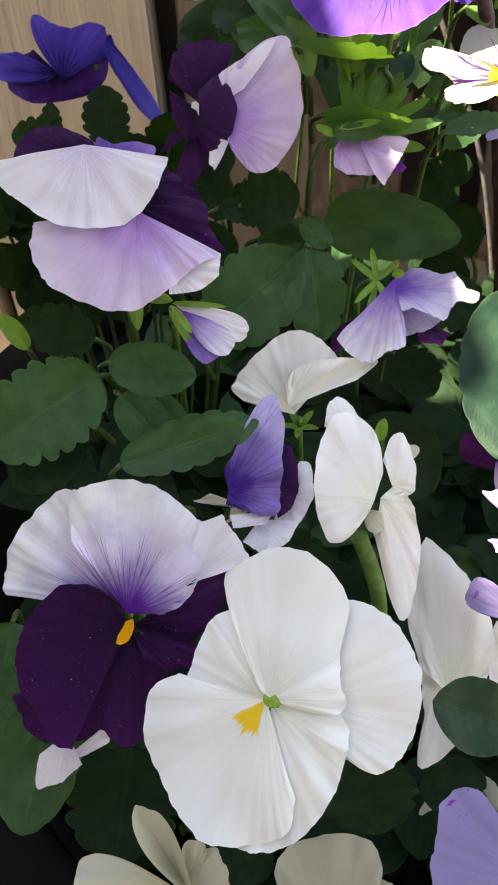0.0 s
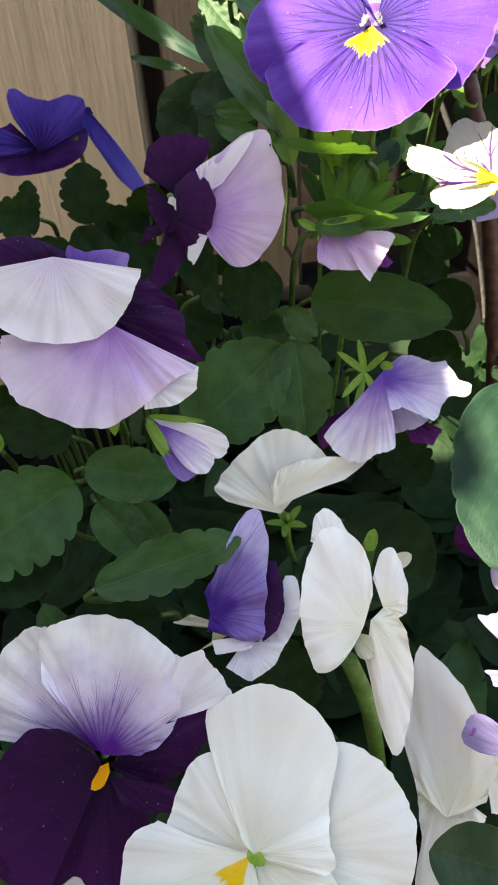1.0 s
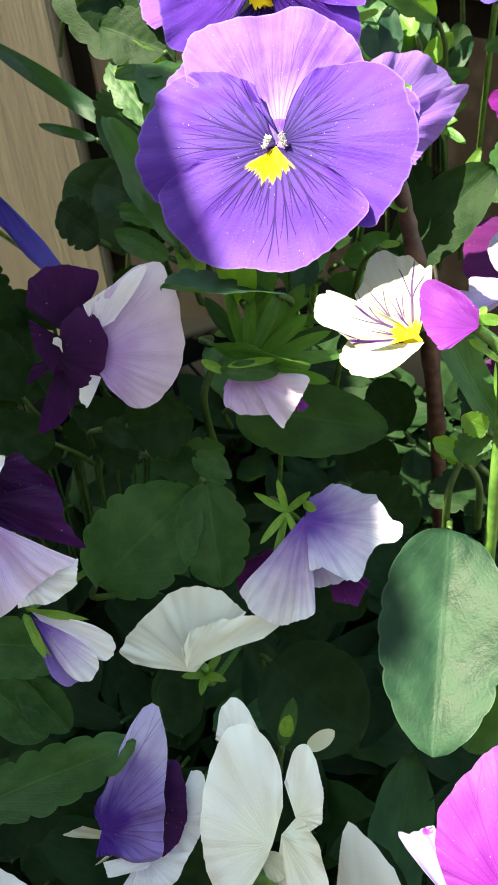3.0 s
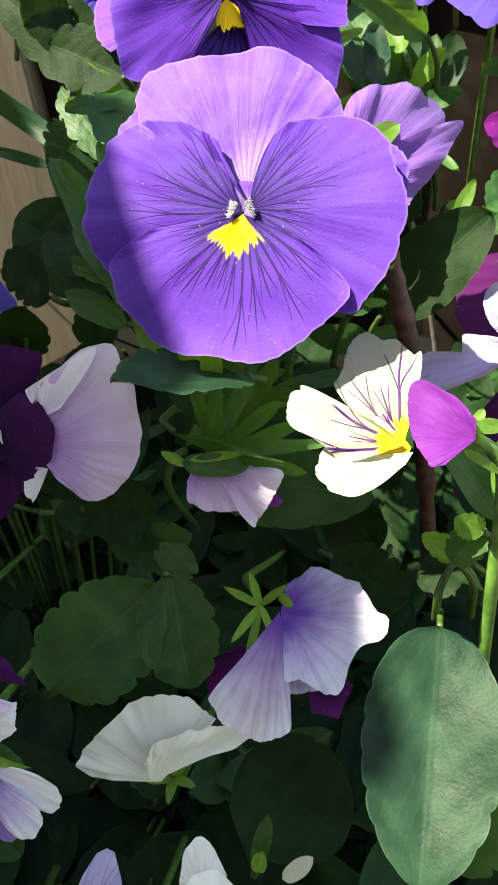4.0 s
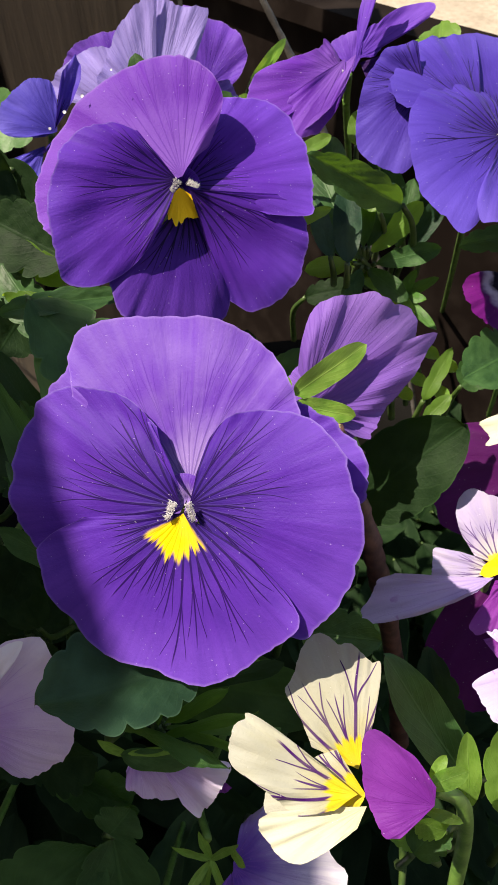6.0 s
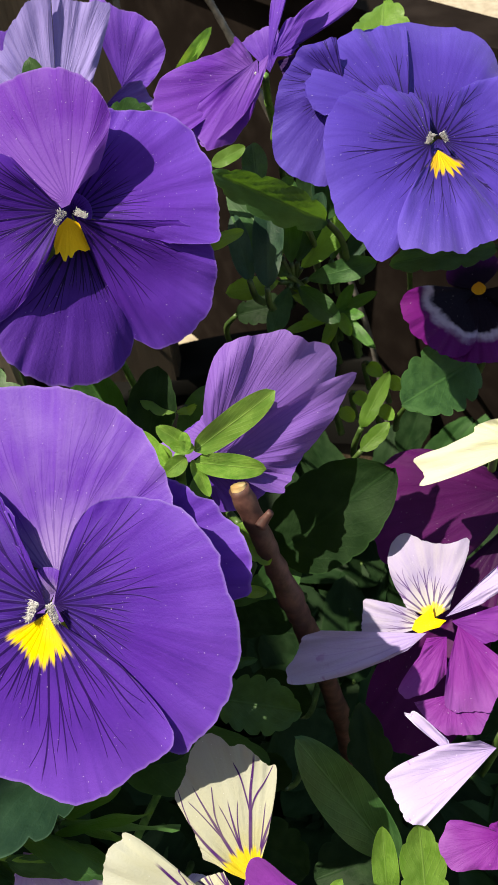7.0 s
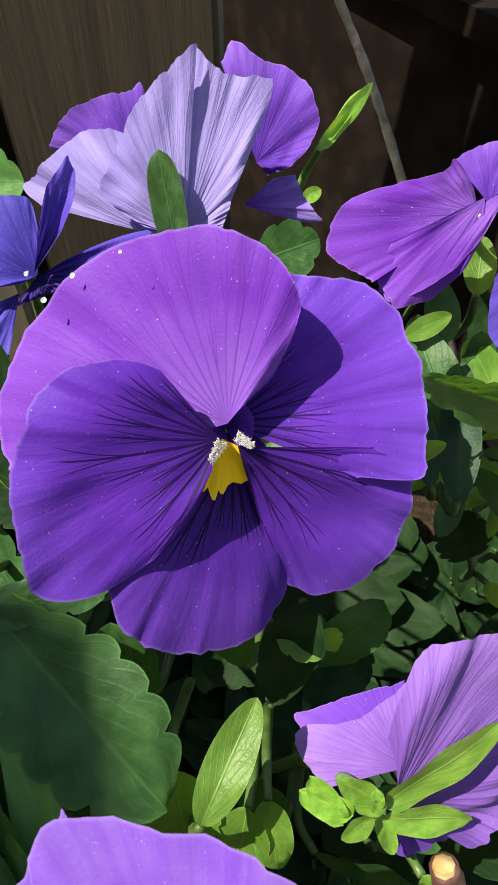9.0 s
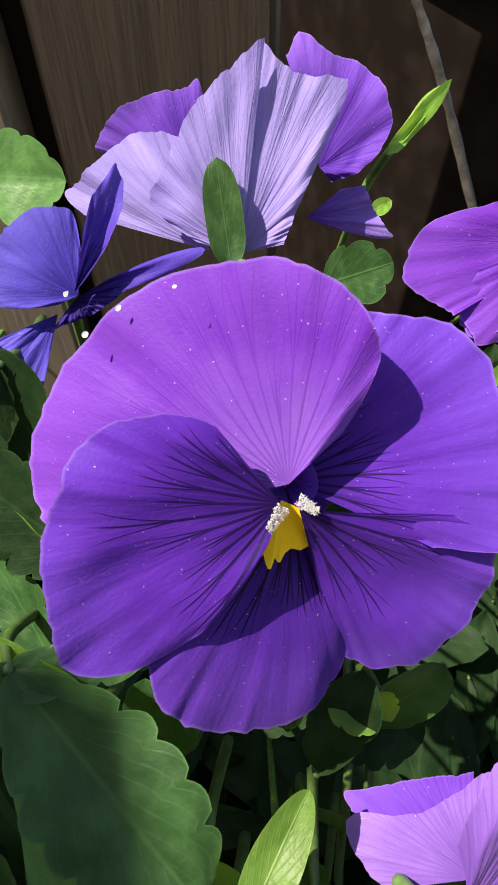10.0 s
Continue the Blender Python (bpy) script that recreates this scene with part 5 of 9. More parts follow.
petal(fl, (0.0353, 0.2984, 0.2941), (0.0372, 0.2924, 0.2881), (0.43, -0.57, 0.70), 55, (0.51, 0.54, 0.57, 0.61, 0.66, 0.72, 0.79, 0.89, 0.78, 0.85, 0.94, 0.98, 0.80, 0.89, 0.84, 0.76, 0.74, 0.72, 0.73, 0.76, 0.80, 0.80, 0.81, 0.82, 0.84, 0.86, 0.88, 0.91, 0.81, 0.70, 0.61, 0.51, 0.40), EYE, cup=-0.05, name="eye", label="orange-yellow eye", funnel=0.0, wavy=0, ruffle=0, frill=0, rows=8, cols=60)
beard(fl, (0.0357, 0.2959, 0.2971), (0.0343, 0.2934, 0.2958), (0.43, -0.57, 0.70), 0.0017, BEARD, "white hairy beard")
beard(fl, (0.0372, 0.2979, 0.2956), (0.0395, 0.2967, 0.2950), (0.43, -0.57, 0.70), 0.0016, BEARD, "white hairy beard")
calyx(fl, (0.0359, 0.3024, 0.2891), (-0.43, 0.57, -0.70), 0.011)
stalk(fl, (0.0346, 0.3041, 0.2870), (-0.43, 0.57, -0.70), (0.0, 0.38, -0.93))

fl = thing("pansy_flower", (0.0562, 0.2626, 0.2657), "mauve pansy seen from behind with its bright green calyx", "flower", "pansies in bloom")
petal(fl, (0.0595, 0.2604, 0.2643), (0.0683, 0.2553, 0.2543), (0.29, -0.73, 0.62), 30, (0.39, 0.51, 0.67, 0.69, 0.71, 0.74, 0.77, 0.81, 0.83, 0.83, 0.85, 0.87, 0.89, 0.91, 0.93, 0.96, 1.00), PURPLE_PLAIN, ruffle=0.018, wavy=0.065)
petal(fl, (0.0612, 0.2607, 0.2654), (0.0824, 0.2803, 0.2785), (0.29, -0.73, 0.62), 49, (0.48, 0.56, 0.68, 0.76, 0.87, 0.92, 0.99, 0.99, 0.92, 0.88, 0.86, 0.79, 0.75, 0.70, 0.62, 0.46, 0.23), MAUVE, cup=-0.05, ruffle=0.03, pleat=0.008, cols=84, wavy=0.08)
petal(fl, (0.0622, 0.2595, 0.2652), (0.0924, 0.2696, 0.2629), (0.29, -0.73, 0.62), 41, (0.31, 0.42, 0.42, 0.44, 0.46, 0.49, 0.53, 0.58, 0.65, 0.71, 0.79, 0.89, 0.99, 0.77, 0.50, 0.49, 0.49), MAUVE, fold=0.05, ruffle=0.02, pleat=0.006, cols=84, wavy=0.08)
petal(fl, (0.0625, 0.2650, 0.2655), (0.0521, 0.2804, 0.2612), (-0.51, -0.11, 0.85), 64, (0.71, 0.66, 0.63, 0.58, 0.52, 0.49, 0.48, 0.47, 0.48, 0.50, 0.57, 0.67, 0.91, 0.96, 0.85, 0.74, 0.63), MAUVE, ruffle=0.02, wavy=0.04)
petal(fl, (0.0631, 0.2650, 0.2647), (0.0534, 0.2841, 0.2558), (-0.63, 0.04, 0.78), 34, (0.53, 0.53, 0.53, 0.53, 0.54, 0.55, 0.57, 0.59, 0.61, 0.64, 0.67, 0.71, 0.76, 0.82, 0.90, 0.99, 0.89), PURPLE_PLAIN, ruffle=0.01, wavy=0.03)
blade(fl, (0.0546, 0.2580, 0.2691), (0.0475, 0.2599, 0.2718), (0.05, -0.75, 0.66), 0.0040, SEPAL, teeth=0, fold=0.25, name="sepal", rows=16, cols=8, oval=2.8)
blade(fl, (0.0534, 0.2571, 0.2682), (0.0487, 0.2614, 0.2734), (0.05, -0.75, 0.66), 0.0036, SEPAL, teeth=0, fold=0.25, name="sepal", rows=16, cols=8, oval=2.8)
blade(fl, (0.0586, 0.2591, 0.2699), (0.0733, 0.2689, 0.2745), (0.29, -0.73, 0.62), 0.0053, SEPAL, teeth=0, fold=0.25, name="sepal", rows=16, cols=8, oval=3.0)
blade(fl, (0.0584, 0.2581, 0.2682), (0.0711, 0.2593, 0.2637), (0.29, -0.73, 0.62), 0.0045, SEPAL, teeth=0, fold=0.25, name="sepal", rows=16, cols=8, oval=2.6)
blade(fl, (0.0579, 0.2595, 0.2703), (0.0522, 0.2610, 0.2747), (0.29, -0.73, 0.62), 0.0034, SEPAL, teeth=0, fold=0.25, name="sepal", rows=16, cols=8)
blade(fl, (0.0571, 0.2580, 0.2697), (0.0531, 0.2553, 0.2683), (0.29, -0.73, 0.62), 0.0034, SEPAL, teeth=0, fold=0.25, name="sepal", rows=16, cols=8)
blade(fl, (0.0579, 0.2587, 0.2681), (0.0607, 0.2547, 0.2622), (0.29, -0.73, 0.62), 0.0025, SEPAL, teeth=0, fold=0.25, name="sepal", rows=16, cols=8)
blade(fl, (0.0587, 0.2589, 0.2709), (0.0544, 0.2585, 0.2724), (0.29, -0.73, 0.62), 0.0024, SEPAL, teeth=0, fold=0.25, name="sepal", rows=16, cols=8)
blade(fl, (0.0573, 0.2582, 0.2710), (0.0570, 0.2604, 0.2738), (0.29, -0.73, 0.62), 0.0020, SEPAL, teeth=0, fold=0.25, name="sepal", rows=16, cols=8)
tube(fl, ((0.0551, 0.2621, 0.2653), (0.0539, 0.2651, 0.2560), (0.0504, 0.2741, 0.2241), (0.0445, 0.2840, 0.1663)), 0.0011, 0.0013, STEM)

fl = thing("pansy_flower", (0.1084, 0.3175, 0.2972), "open blue-purple pansy with a yellow eye in the sun", "flower", "pansies in bloom")
petal(fl, (0.0907, 0.3327, 0.3020), (0.0691, 0.3327, 0.3003), (-0.05, -0.78, 0.62), 85, (0.41, 0.42, 0.44, 0.47, 0.53, 0.54, 0.56, 0.61, 0.65, 0.70, 0.78, 0.89, 0.98, 0.99, 0.98, 0.98, 0.78), BLUE_PURPLE, ruffle=0.018, wavy=0.065)
petal(fl, (0.1102, 0.3251, 0.2936), (0.1040, 0.3604, 0.3067), (0.24, -0.30, 0.92), 78, (0.28, 0.39, 0.68, 0.83, 0.96, 0.98, 0.97, 0.93, 0.87, 0.83, 0.79, 0.77, 0.75, 0.75, 0.75, 0.77, 0.62), BLUE_PURPLE, ruffle=0.018, wavy=0.065)
petal(fl, (0.1043, 0.3270, 0.2973), (0.0826, 0.3424, 0.3080), (0.24, -0.30, 0.92), 57, (1.00, 0.94, 0.91, 0.88, 0.87, 0.84, 0.84, 0.81, 0.78, 0.78, 0.78, 0.78, 0.80, 0.79, 0.75, 0.67, 0.59), BLUE_PURPLE, ruffle=0.018, wavy=0.03)
petal(fl, (0.1106, 0.3211, 0.2945), (0.1397, 0.3220, 0.2873), (0.24, -0.30, 0.92), 71, (0.39, 0.58, 0.68, 0.67, 0.68, 0.71, 0.72, 0.73, 0.77, 0.82, 0.86, 0.90, 0.96, 0.95, 0.90, 0.71, 0.53), BLUE_PURPLE, ruffle=0.018, wavy=0.065)
petal(fl, (0.1076, 0.3183, 0.2953), (0.0767, 0.3200, 0.3039), (0.24, -0.30, 0.92), 87, (0.36, 0.50, 0.55, 0.57, 0.60, 0.62, 0.64, 0.66, 0.69, 0.71, 0.74, 0.79, 0.84, 0.92, 0.98, 1.00, 0.28), BLUE_PURPLE, cup=-0.03, ruffle=0.018, wavy=0.065)
petal(fl, (0.1088, 0.3164, 0.2948), (0.1138, 0.2888, 0.2845), (0.24, -0.30, 0.92), 44, (0.36, 0.80, 0.99, 0.96, 0.95, 0.91, 0.88, 0.86, 0.83, 0.81, 0.80, 0.75, 0.71, 0.68, 0.66, 0.50, 0.31), BLUE_LIP, ruffle=0.018, wavy=0.065)
petal(fl, (0.1099, 0.3223, 0.2938), (0.1123, 0.3118, 0.2898), (0.24, -0.30, 0.92), 56, (0.72, 0.78, 0.87, 0.99, 0.93, 0.89, 0.85, 0.84, 0.80, 0.69, 0.61, 0.56, 0.52, 0.49, 0.48, 0.47, 0.47), BLUE_PURPLE, name="throat", wavy=0, ruffle=0, rows=8, cols=30)
beard(fl, (0.1077, 0.3191, 0.2964), (0.1067, 0.3183, 0.2946), (0.24, -0.30, 0.92), 0.0014, BEARD, "white hairy beard")
beard(fl, (0.1092, 0.3181, 0.2969), (0.1102, 0.3170, 0.2955), (0.24, -0.30, 0.92), 0.0014, BEARD, "white hairy beard")
calyx(fl, (0.1093, 0.3207, 0.2948), (-0.24, 0.30, -0.92), 0.011)
stalk(fl, (0.1086, 0.3216, 0.2920), (-0.24, 0.30, -0.92), (0.19, 0.7, -0.69))

fl = thing("pansy_flower", (0.1244, 0.3199, 0.2557), "near-black pansy with a white and magenta rim", "flower", "pansies in bloom")
petal(fl, (0.1238, 0.3201, 0.2559), (0.1084, 0.3072, 0.2523), (-0.24, -0.70, 0.67), 48, 5, RIMMED, ruffle=0.04)
petal(fl, (0.1241, 0.3191, 0.2564), (0.1230, 0.3018, 0.2482), (-0.29, -0.68, 0.68), 46, 5, RIMMED, ruffle=0.04)
petal(fl, (0.1258, 0.3201, 0.2558), (0.1377, 0.3097, 0.2515), (-0.33, -0.69, 0.65), 46, 5, RIMMED)
petal(fl, (0.1257, 0.3234, 0.2534), (0.1240, 0.3319, 0.2580), (-0.28, -0.73, 0.62), 70, 4, FACE)
petal(fl, (0.1236, 0.3183, 0.2596), (0.1231, 0.3151, 0.2582), (-0.29, -0.71, 0.64), 60, 2, ORANGE, name="eye", label="orange eye")
stalk(fl, (0.1250, 0.3213, 0.2537), (0.23, 0.57, -0.79), (0.23, 0.57, -0.79))

fl = thing("pansy_flower", (0.1000, 0.2394, 0.2411), "lilac pansy with yellow centre and dark whiskers", "flower", "pansies in bloom")
petal(fl, (0.1060, 0.2450, 0.2317), (0.1190, 0.2507, 0.2370), (-0.18, -0.42, 0.89), 13, (0.47, 0.53, 0.60, 0.70, 0.84, 0.96, 0.96, 0.96, 0.96, 0.96, 0.97, 0.97, 0.97, 0.98, 0.99, 1.00, 0.44), LILAC, ruffle=0.03, wavy=0.09)
petal(fl, (0.1027, 0.2436, 0.2309), (0.0887, 0.2482, 0.2302), (-0.18, -0.42, 0.89), 28, (0.33, 0.38, 0.46, 0.59, 0.72, 0.91, 0.96, 0.94, 0.93, 0.93, 0.92, 0.93, 0.93, 0.94, 0.96, 0.98, 1.00), STREAKED, ruffle=0.03, wavy=0.09)
petal(fl, (0.1034, 0.2446, 0.2321), (0.1024, 0.2609, 0.2396), (-0.18, -0.42, 0.89), 66, (0.21, 0.25, 0.31, 0.51, 0.97, 0.89, 0.84, 0.84, 0.88, 0.99, 0.99, 0.91, 0.77, 0.59, 0.43, 0.35, 0.30), STREAKED, ruffle=0.03, wavy=0.09)
petal(fl, (0.1013, 0.2412, 0.2324), (0.0735, 0.2353, 0.2240), (-0.18, -0.42, 0.89), 21, (0.70, 0.81, 0.84, 0.87, 0.91, 0.94, 0.99, 1.00, 1.00, 0.90, 0.73, 0.58, 0.42, 0.33, 0.25, 0.20, 0.17), LILAC, cup=0.06, ruffle=0.03, wavy=0.09)
petal(fl, (0.1034, 0.2441, 0.2330), (0.0994, 0.2411, 0.2308), (-0.18, -0.42, 0.89), 125, (0.49, 0.39, 0.36, 0.37, 0.43, 0.60, 0.79, 0.97, 0.80, 0.50, 0.40, 0.36, 0.36, 0.35, 0.33, 0.35, 0.42), EYE, name="eye", label="yellow eye", rows=8, cols=20)
petal(fl, (0.1063, 0.2428, 0.2341), (0.1168, 0.2396, 0.2347), (-0.18, -0.42, 0.89), 30, (0.61, 0.64, 0.68, 0.72, 0.78, 0.84, 0.93, 0.98, 0.96, 0.95, 0.95, 0.95, 0.95, 0.95, 0.97, 0.98, 1.00), MAGENTA, ruffle=0.03, wavy=0.09)
petal(fl, (0.1047, 0.2302, 0.2290), (0.1040, 0.2226, 0.2252), (-0.18, -0.42, 0.89), 74, (0.87, 0.83, 0.81, 0.81, 0.83, 0.83, 0.84, 0.88, 0.86, 0.86, 0.88, 0.93, 0.98, 0.92, 0.89, 0.88, 0.90), PINK, ruffle=0.03, wavy=0.09)
petal(fl, (0.1047, 0.2394, 0.2344), (0.0939, 0.2311, 0.2283), (-0.18, -0.42, 0.89), 41, (0.26, 0.27, 0.29, 0.32, 0.35, 0.39, 0.45, 0.65, 0.91, 0.96, 0.95, 0.85, 0.78, 0.70, 0.60, 0.52, 0.47), PINK, ruffle=0.03, wavy=0.09)
petal(fl, (0.1068, 0.2406, 0.2366), (0.1108, 0.2260, 0.2305), (-0.18, -0.42, 0.89), 35, (0.55, 0.89, 0.96, 0.97, 0.97, 0.97, 0.97, 0.98, 1.00, 0.93, 0.87, 0.82, 0.78, 0.75, 0.67, 0.59, 0.53), PINK, ruffle=0.03, wavy=0.12)
stalk(fl, (0.1050, 0.2480, 0.2270), (0.14, 0.45, -0.88), (0.14, 0.25, -0.96))

fl = thing("pansy_flower", (0.1333, 0.2817, 0.2240), "deep wine-purple pansy in the shade", "flower", "pansies in bloom")
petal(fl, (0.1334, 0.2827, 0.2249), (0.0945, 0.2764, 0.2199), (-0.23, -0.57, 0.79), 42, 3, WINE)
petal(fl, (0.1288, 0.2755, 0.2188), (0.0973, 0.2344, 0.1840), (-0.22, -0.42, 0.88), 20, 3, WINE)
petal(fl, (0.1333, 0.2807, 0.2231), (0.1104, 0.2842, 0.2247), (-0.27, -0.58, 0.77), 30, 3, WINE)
stalk(fl, (0.1340, 0.2828, 0.2218), (0.25, 0.44, -0.86), (0.25, 0.44, -0.86))

fl = thing("pansy_flower", (0.1078, 0.2171, 0.2483), "lilac pansy with folded petals beside a stem", "flower", "pansies in bloom")
petal(fl, (0.0987, 0.2139, 0.2465), (0.0923, 0.2198, 0.2471), (-0.20, -0.30, 0.93), 43, (0.22, 0.25, 0.29, 0.35, 0.46, 0.66, 0.94, 0.96, 1.00, 0.25, 0.26, 0.28, 0.31, 0.35, 0.40, 0.48, 0.60), LILAC, ruffle=0.03, wavy=0.09)
petal(fl, (0.1050, 0.2135, 0.2499), (0.0876, 0.2122, 0.2457), (-0.20, -0.30, 0.93), 33, (0.15, 0.17, 0.20, 0.24, 0.32, 0.46, 0.55, 0.67, 0.86, 0.99, 0.98, 0.98, 0.98, 0.98, 0.99, 0.95, 0.89), LILAC, fold=0.08, ruffle=0.03, wavy=0.09)
petal(fl, (0.1034, 0.2019, 0.2480), (0.0944, 0.2031, 0.2464), (-0.20, -0.30, 0.93), 95, (0.24, 0.21, 0.20, 0.20, 0.21, 0.22, 0.26, 0.78, 0.88, 1.00, 0.99, 0.95, 0.70, 0.58, 0.51, 0.47, 0.46), PINK, ruffle=0.03, wavy=0.09)
stalk(fl, (0.1083, 0.2177, 0.2458), (0.21, 0.23, -0.95), (0.21, 0.23, -0.95))

fl = thing("pansy_flower", (0.1193, 0.2747, 0.2517), "white pansy petals catching the sun", "flower", "pansies in bloom")
petal(fl, (0.1249, 0.2728, 0.2522), (0.1037, 0.2819, 0.2513), (-0.25, -0.50, 0.83), 43, (0.30, 0.31, 0.32, 0.34, 0.37, 0.41, 0.45, 0.48, 0.47, 0.52, 0.61, 0.72, 0.99, 0.97, 0.94, 0.97, 0.29), CREAM, fold=0.06, ruffle=0.03, wavy=0.09)
stalk(fl, (0.1199, 0.2758, 0.2494), (0.23, 0.42, -0.88), (0.23, 0.42, -0.88))

fl = thing("pansy_flower", (0.0248, 0.3368, 0.2970), "lilac pansy seen from behind, deeply pleated petals", "flower", "pansies in bloom")
petal(fl, (0.0359, 0.3741, 0.2879), (0.0550, 0.3836, 0.2971), (0.12, -0.80, 0.58), 79, (0.15, 0.16, 0.19, 0.23, 0.30, 0.35, 0.45, 0.54, 0.65, 0.68, 0.75, 0.79, 0.81, 0.81, 0.85, 0.98, 0.84), PURPLE_PLAIN, ruffle=0.03, wavy=0.09)
petal(fl, (0.0148, 0.3596, 0.2946), (0.0056, 0.3670, 0.3067), (0.12, -0.80, 0.58), 46, (0.60, 0.71, 0.87, 0.81, 0.79, 0.79, 0.81, 0.83, 0.84, 0.86, 0.89, 0.93, 0.94, 0.95, 0.97, 0.98, 1.00), PURPLE_PLAIN, ruffle=0.03, wavy=0.09)
petal(fl, (0.0345, 0.3550, 0.2910), (0.0498, 0.3585, 0.2928), (0.12, -0.80, 0.58), 29, (0.40, 0.79, 0.94, 0.88, 0.83, 0.79, 0.76, 0.73, 0.70, 0.70, 0.69, 0.69, 0.69, 0.69, 0.60, 0.52, 0.46), VIOLET, ruffle=0.03, wavy=0.09)
petal(fl, (0.0195, 0.3452, 0.2910), (0.0027, 0.3540, 0.3066), (0.12, -0.80, 0.58), 34, (0.65, 0.68, 0.71, 0.75, 0.78, 0.81, 0.84, 0.86, 0.86, 0.87, 0.88, 0.89, 0.91, 0.93, 0.96, 0.98, 0.83), LILAC_BACK, ruffle=0.03, pleat=0.006, wavy=0.06)
petal(fl, (0.0248, 0.3441, 0.2918), (0.0436, 0.3596, 0.3092), (0.12, -0.80, 0.58), 36, (0.23, 0.24, 0.26, 0.28, 0.31, 0.34, 0.39, 0.46, 0.57, 0.74, 0.98, 0.95, 0.92, 0.90, 0.91, 0.93, 1.00), LILAC_BACK, fold=0.03, ruffle=0.02, pleat=0.008, cols=90, wavy=0.06)
petal(fl, (0.0249, 0.3433, 0.2924), (0.0064, 0.3554, 0.3128), (0.12, -0.80, 0.58), 42, (1.00, 0.92, 0.86, 0.81, 0.77, 0.72, 0.68, 0.63, 0.60, 0.57, 0.56, 0.55, 0.55, 0.51, 0.42, 0.29, 0.22), LILAC_BACK, cup=0.04, ruffle=0.02, pleat=0.004, cols=90, wavy=0.06)
blade(fl, (0.0238, 0.3404, 0.2921), (0.0208, 0.3494, 0.3050), (0.12, -0.80, 0.58), 0.0057, LEAF, teeth=0, fold=0.25, name="sepal", rows=16, cols=8, oval=3.0)
stalk(fl, (0.0256, 0.3397, 0.2934), (-0.08, 0.60, -0.79), (-0.08, 0.60, -0.79))

fl = thing("pansy_flower", (0.0011, 0.3302, 0.2946), "bright blue-violet pansy in the sun", "flower", "pansies in bloom")
petal(fl, (0.0019, 0.3300, 0.2932), (0.0162, 0.3232, 0.2786), (0.34, -0.68, 0.65), 80, (0.27, 0.21, 0.18, 0.16, 0.15, 0.14, 0.14, 0.14, 0.15, 0.16, 0.17, 0.19, 0.22, 0.28, 0.39, 0.97, 0.28), BLUE_PURPLE, ruffle=0.03, wavy=0.09)
petal(fl, (-0.0008, 0.3284, 0.2914), (-0.0082, 0.3192, 0.2857), (0.34, -0.68, 0.65), 27, (0.84, 0.80, 0.76, 0.99, 0.97, 0.96, 0.95, 0.94, 0.94, 0.93, 0.93, 0.93, 0.93, 0.93, 0.94, 0.95, 0.97), BLUE, ruffle=0.03, wavy=0.09)
petal(fl, (0.0026, 0.3298, 0.2942), (-0.0088, 0.3320, 0.3025), (0.34, -0.68, 0.65), 61, (0.44, 0.81, 0.87, 0.89, 0.92, 0.93, 0.92, 0.93, 0.94, 0.97, 0.97, 0.99, 0.95, 0.91, 0.72, 0.41, 0.23), BLUE, ruffle=0.03, wavy=0.09)
petal(fl, (0.0023, 0.3296, 0.2949), (0.0089, 0.3437, 0.3062), (0.34, -0.68, 0.65), 15, (0.10, 0.20, 0.40, 0.48, 0.61, 0.73, 0.79, 0.86, 0.92, 0.94, 0.97, 1.00, 0.89, 0.81, 0.74, 0.68, 0.42), BLUE_PURPLE, roll=0.1, ruffle=0.018, wavy=0.065)
petal(fl, (0.0014, 0.3295, 0.2953), (0.0011, 0.3283, 0.2952), (0.34, -0.67, 0.66), 36, 2, BEARD, name="eye", label="white eye")
stalk(fl, (0.0004, 0.3316, 0.2926), (-0.27, 0.54, -0.80), (-0.27, 0.54, -0.80))

fl = thing("pansy_flower", (0.0761, 0.3485, 0.2985), "purple pansy seen from the side with wavy petals", "flower", "pansies in bloom")
petal(fl, (0.0753, 0.3423, 0.3013), (0.0741, 0.3497, 0.3082), (-0.05, -0.68, 0.73), 36, (0.58, 0.64, 0.72, 0.83, 0.99, 0.98, 0.97, 0.96, 0.96, 0.94, 0.93, 0.91, 0.91, 0.91, 0.91, 0.91, 0.92), PURPLE_PLAIN, ruffle=0.018, wavy=0.065)
petal(fl, (0.0729, 0.3391, 0.3023), (0.0490, 0.3444, 0.3056), (-0.05, -0.68, 0.73), 50, (0.14, 0.35, 0.34, 0.34, 0.35, 0.38, 0.43, 0.50, 0.58, 0.72, 0.86, 0.93, 0.97, 1.00, 0.92, 0.85, 0.80), PURPLE_TOP, cup=0.05, ruffle=0.018, wavy=0.065)
petal(fl, (0.0751, 0.3378, 0.3070), (0.0622, 0.3272, 0.2900), (-0.37, -0.63, 0.68), 25, (0.82, 0.87, 0.94, 0.98, 0.98, 0.99, 0.93, 0.82, 0.73, 0.63, 0.55, 0.43, 0.35, 0.26, 0.19, 0.14, 0.12), PURPLE_TOP, ruffle=0.008, wavy=0.03)
petal(fl, (0.0748, 0.3356, 0.3057), (0.0836, 0.3458, 0.3219), (-0.48, -0.60, 0.64), 25, (0.08, 0.09, 0.10, 0.10, 0.12, 0.13, 0.15, 0.18, 0.22, 0.28, 0.99, 0.96, 0.91, 0.87, 0.73, 0.58, 0.38), PURPLE_PLAIN, ruffle=0.01, wavy=0.04)
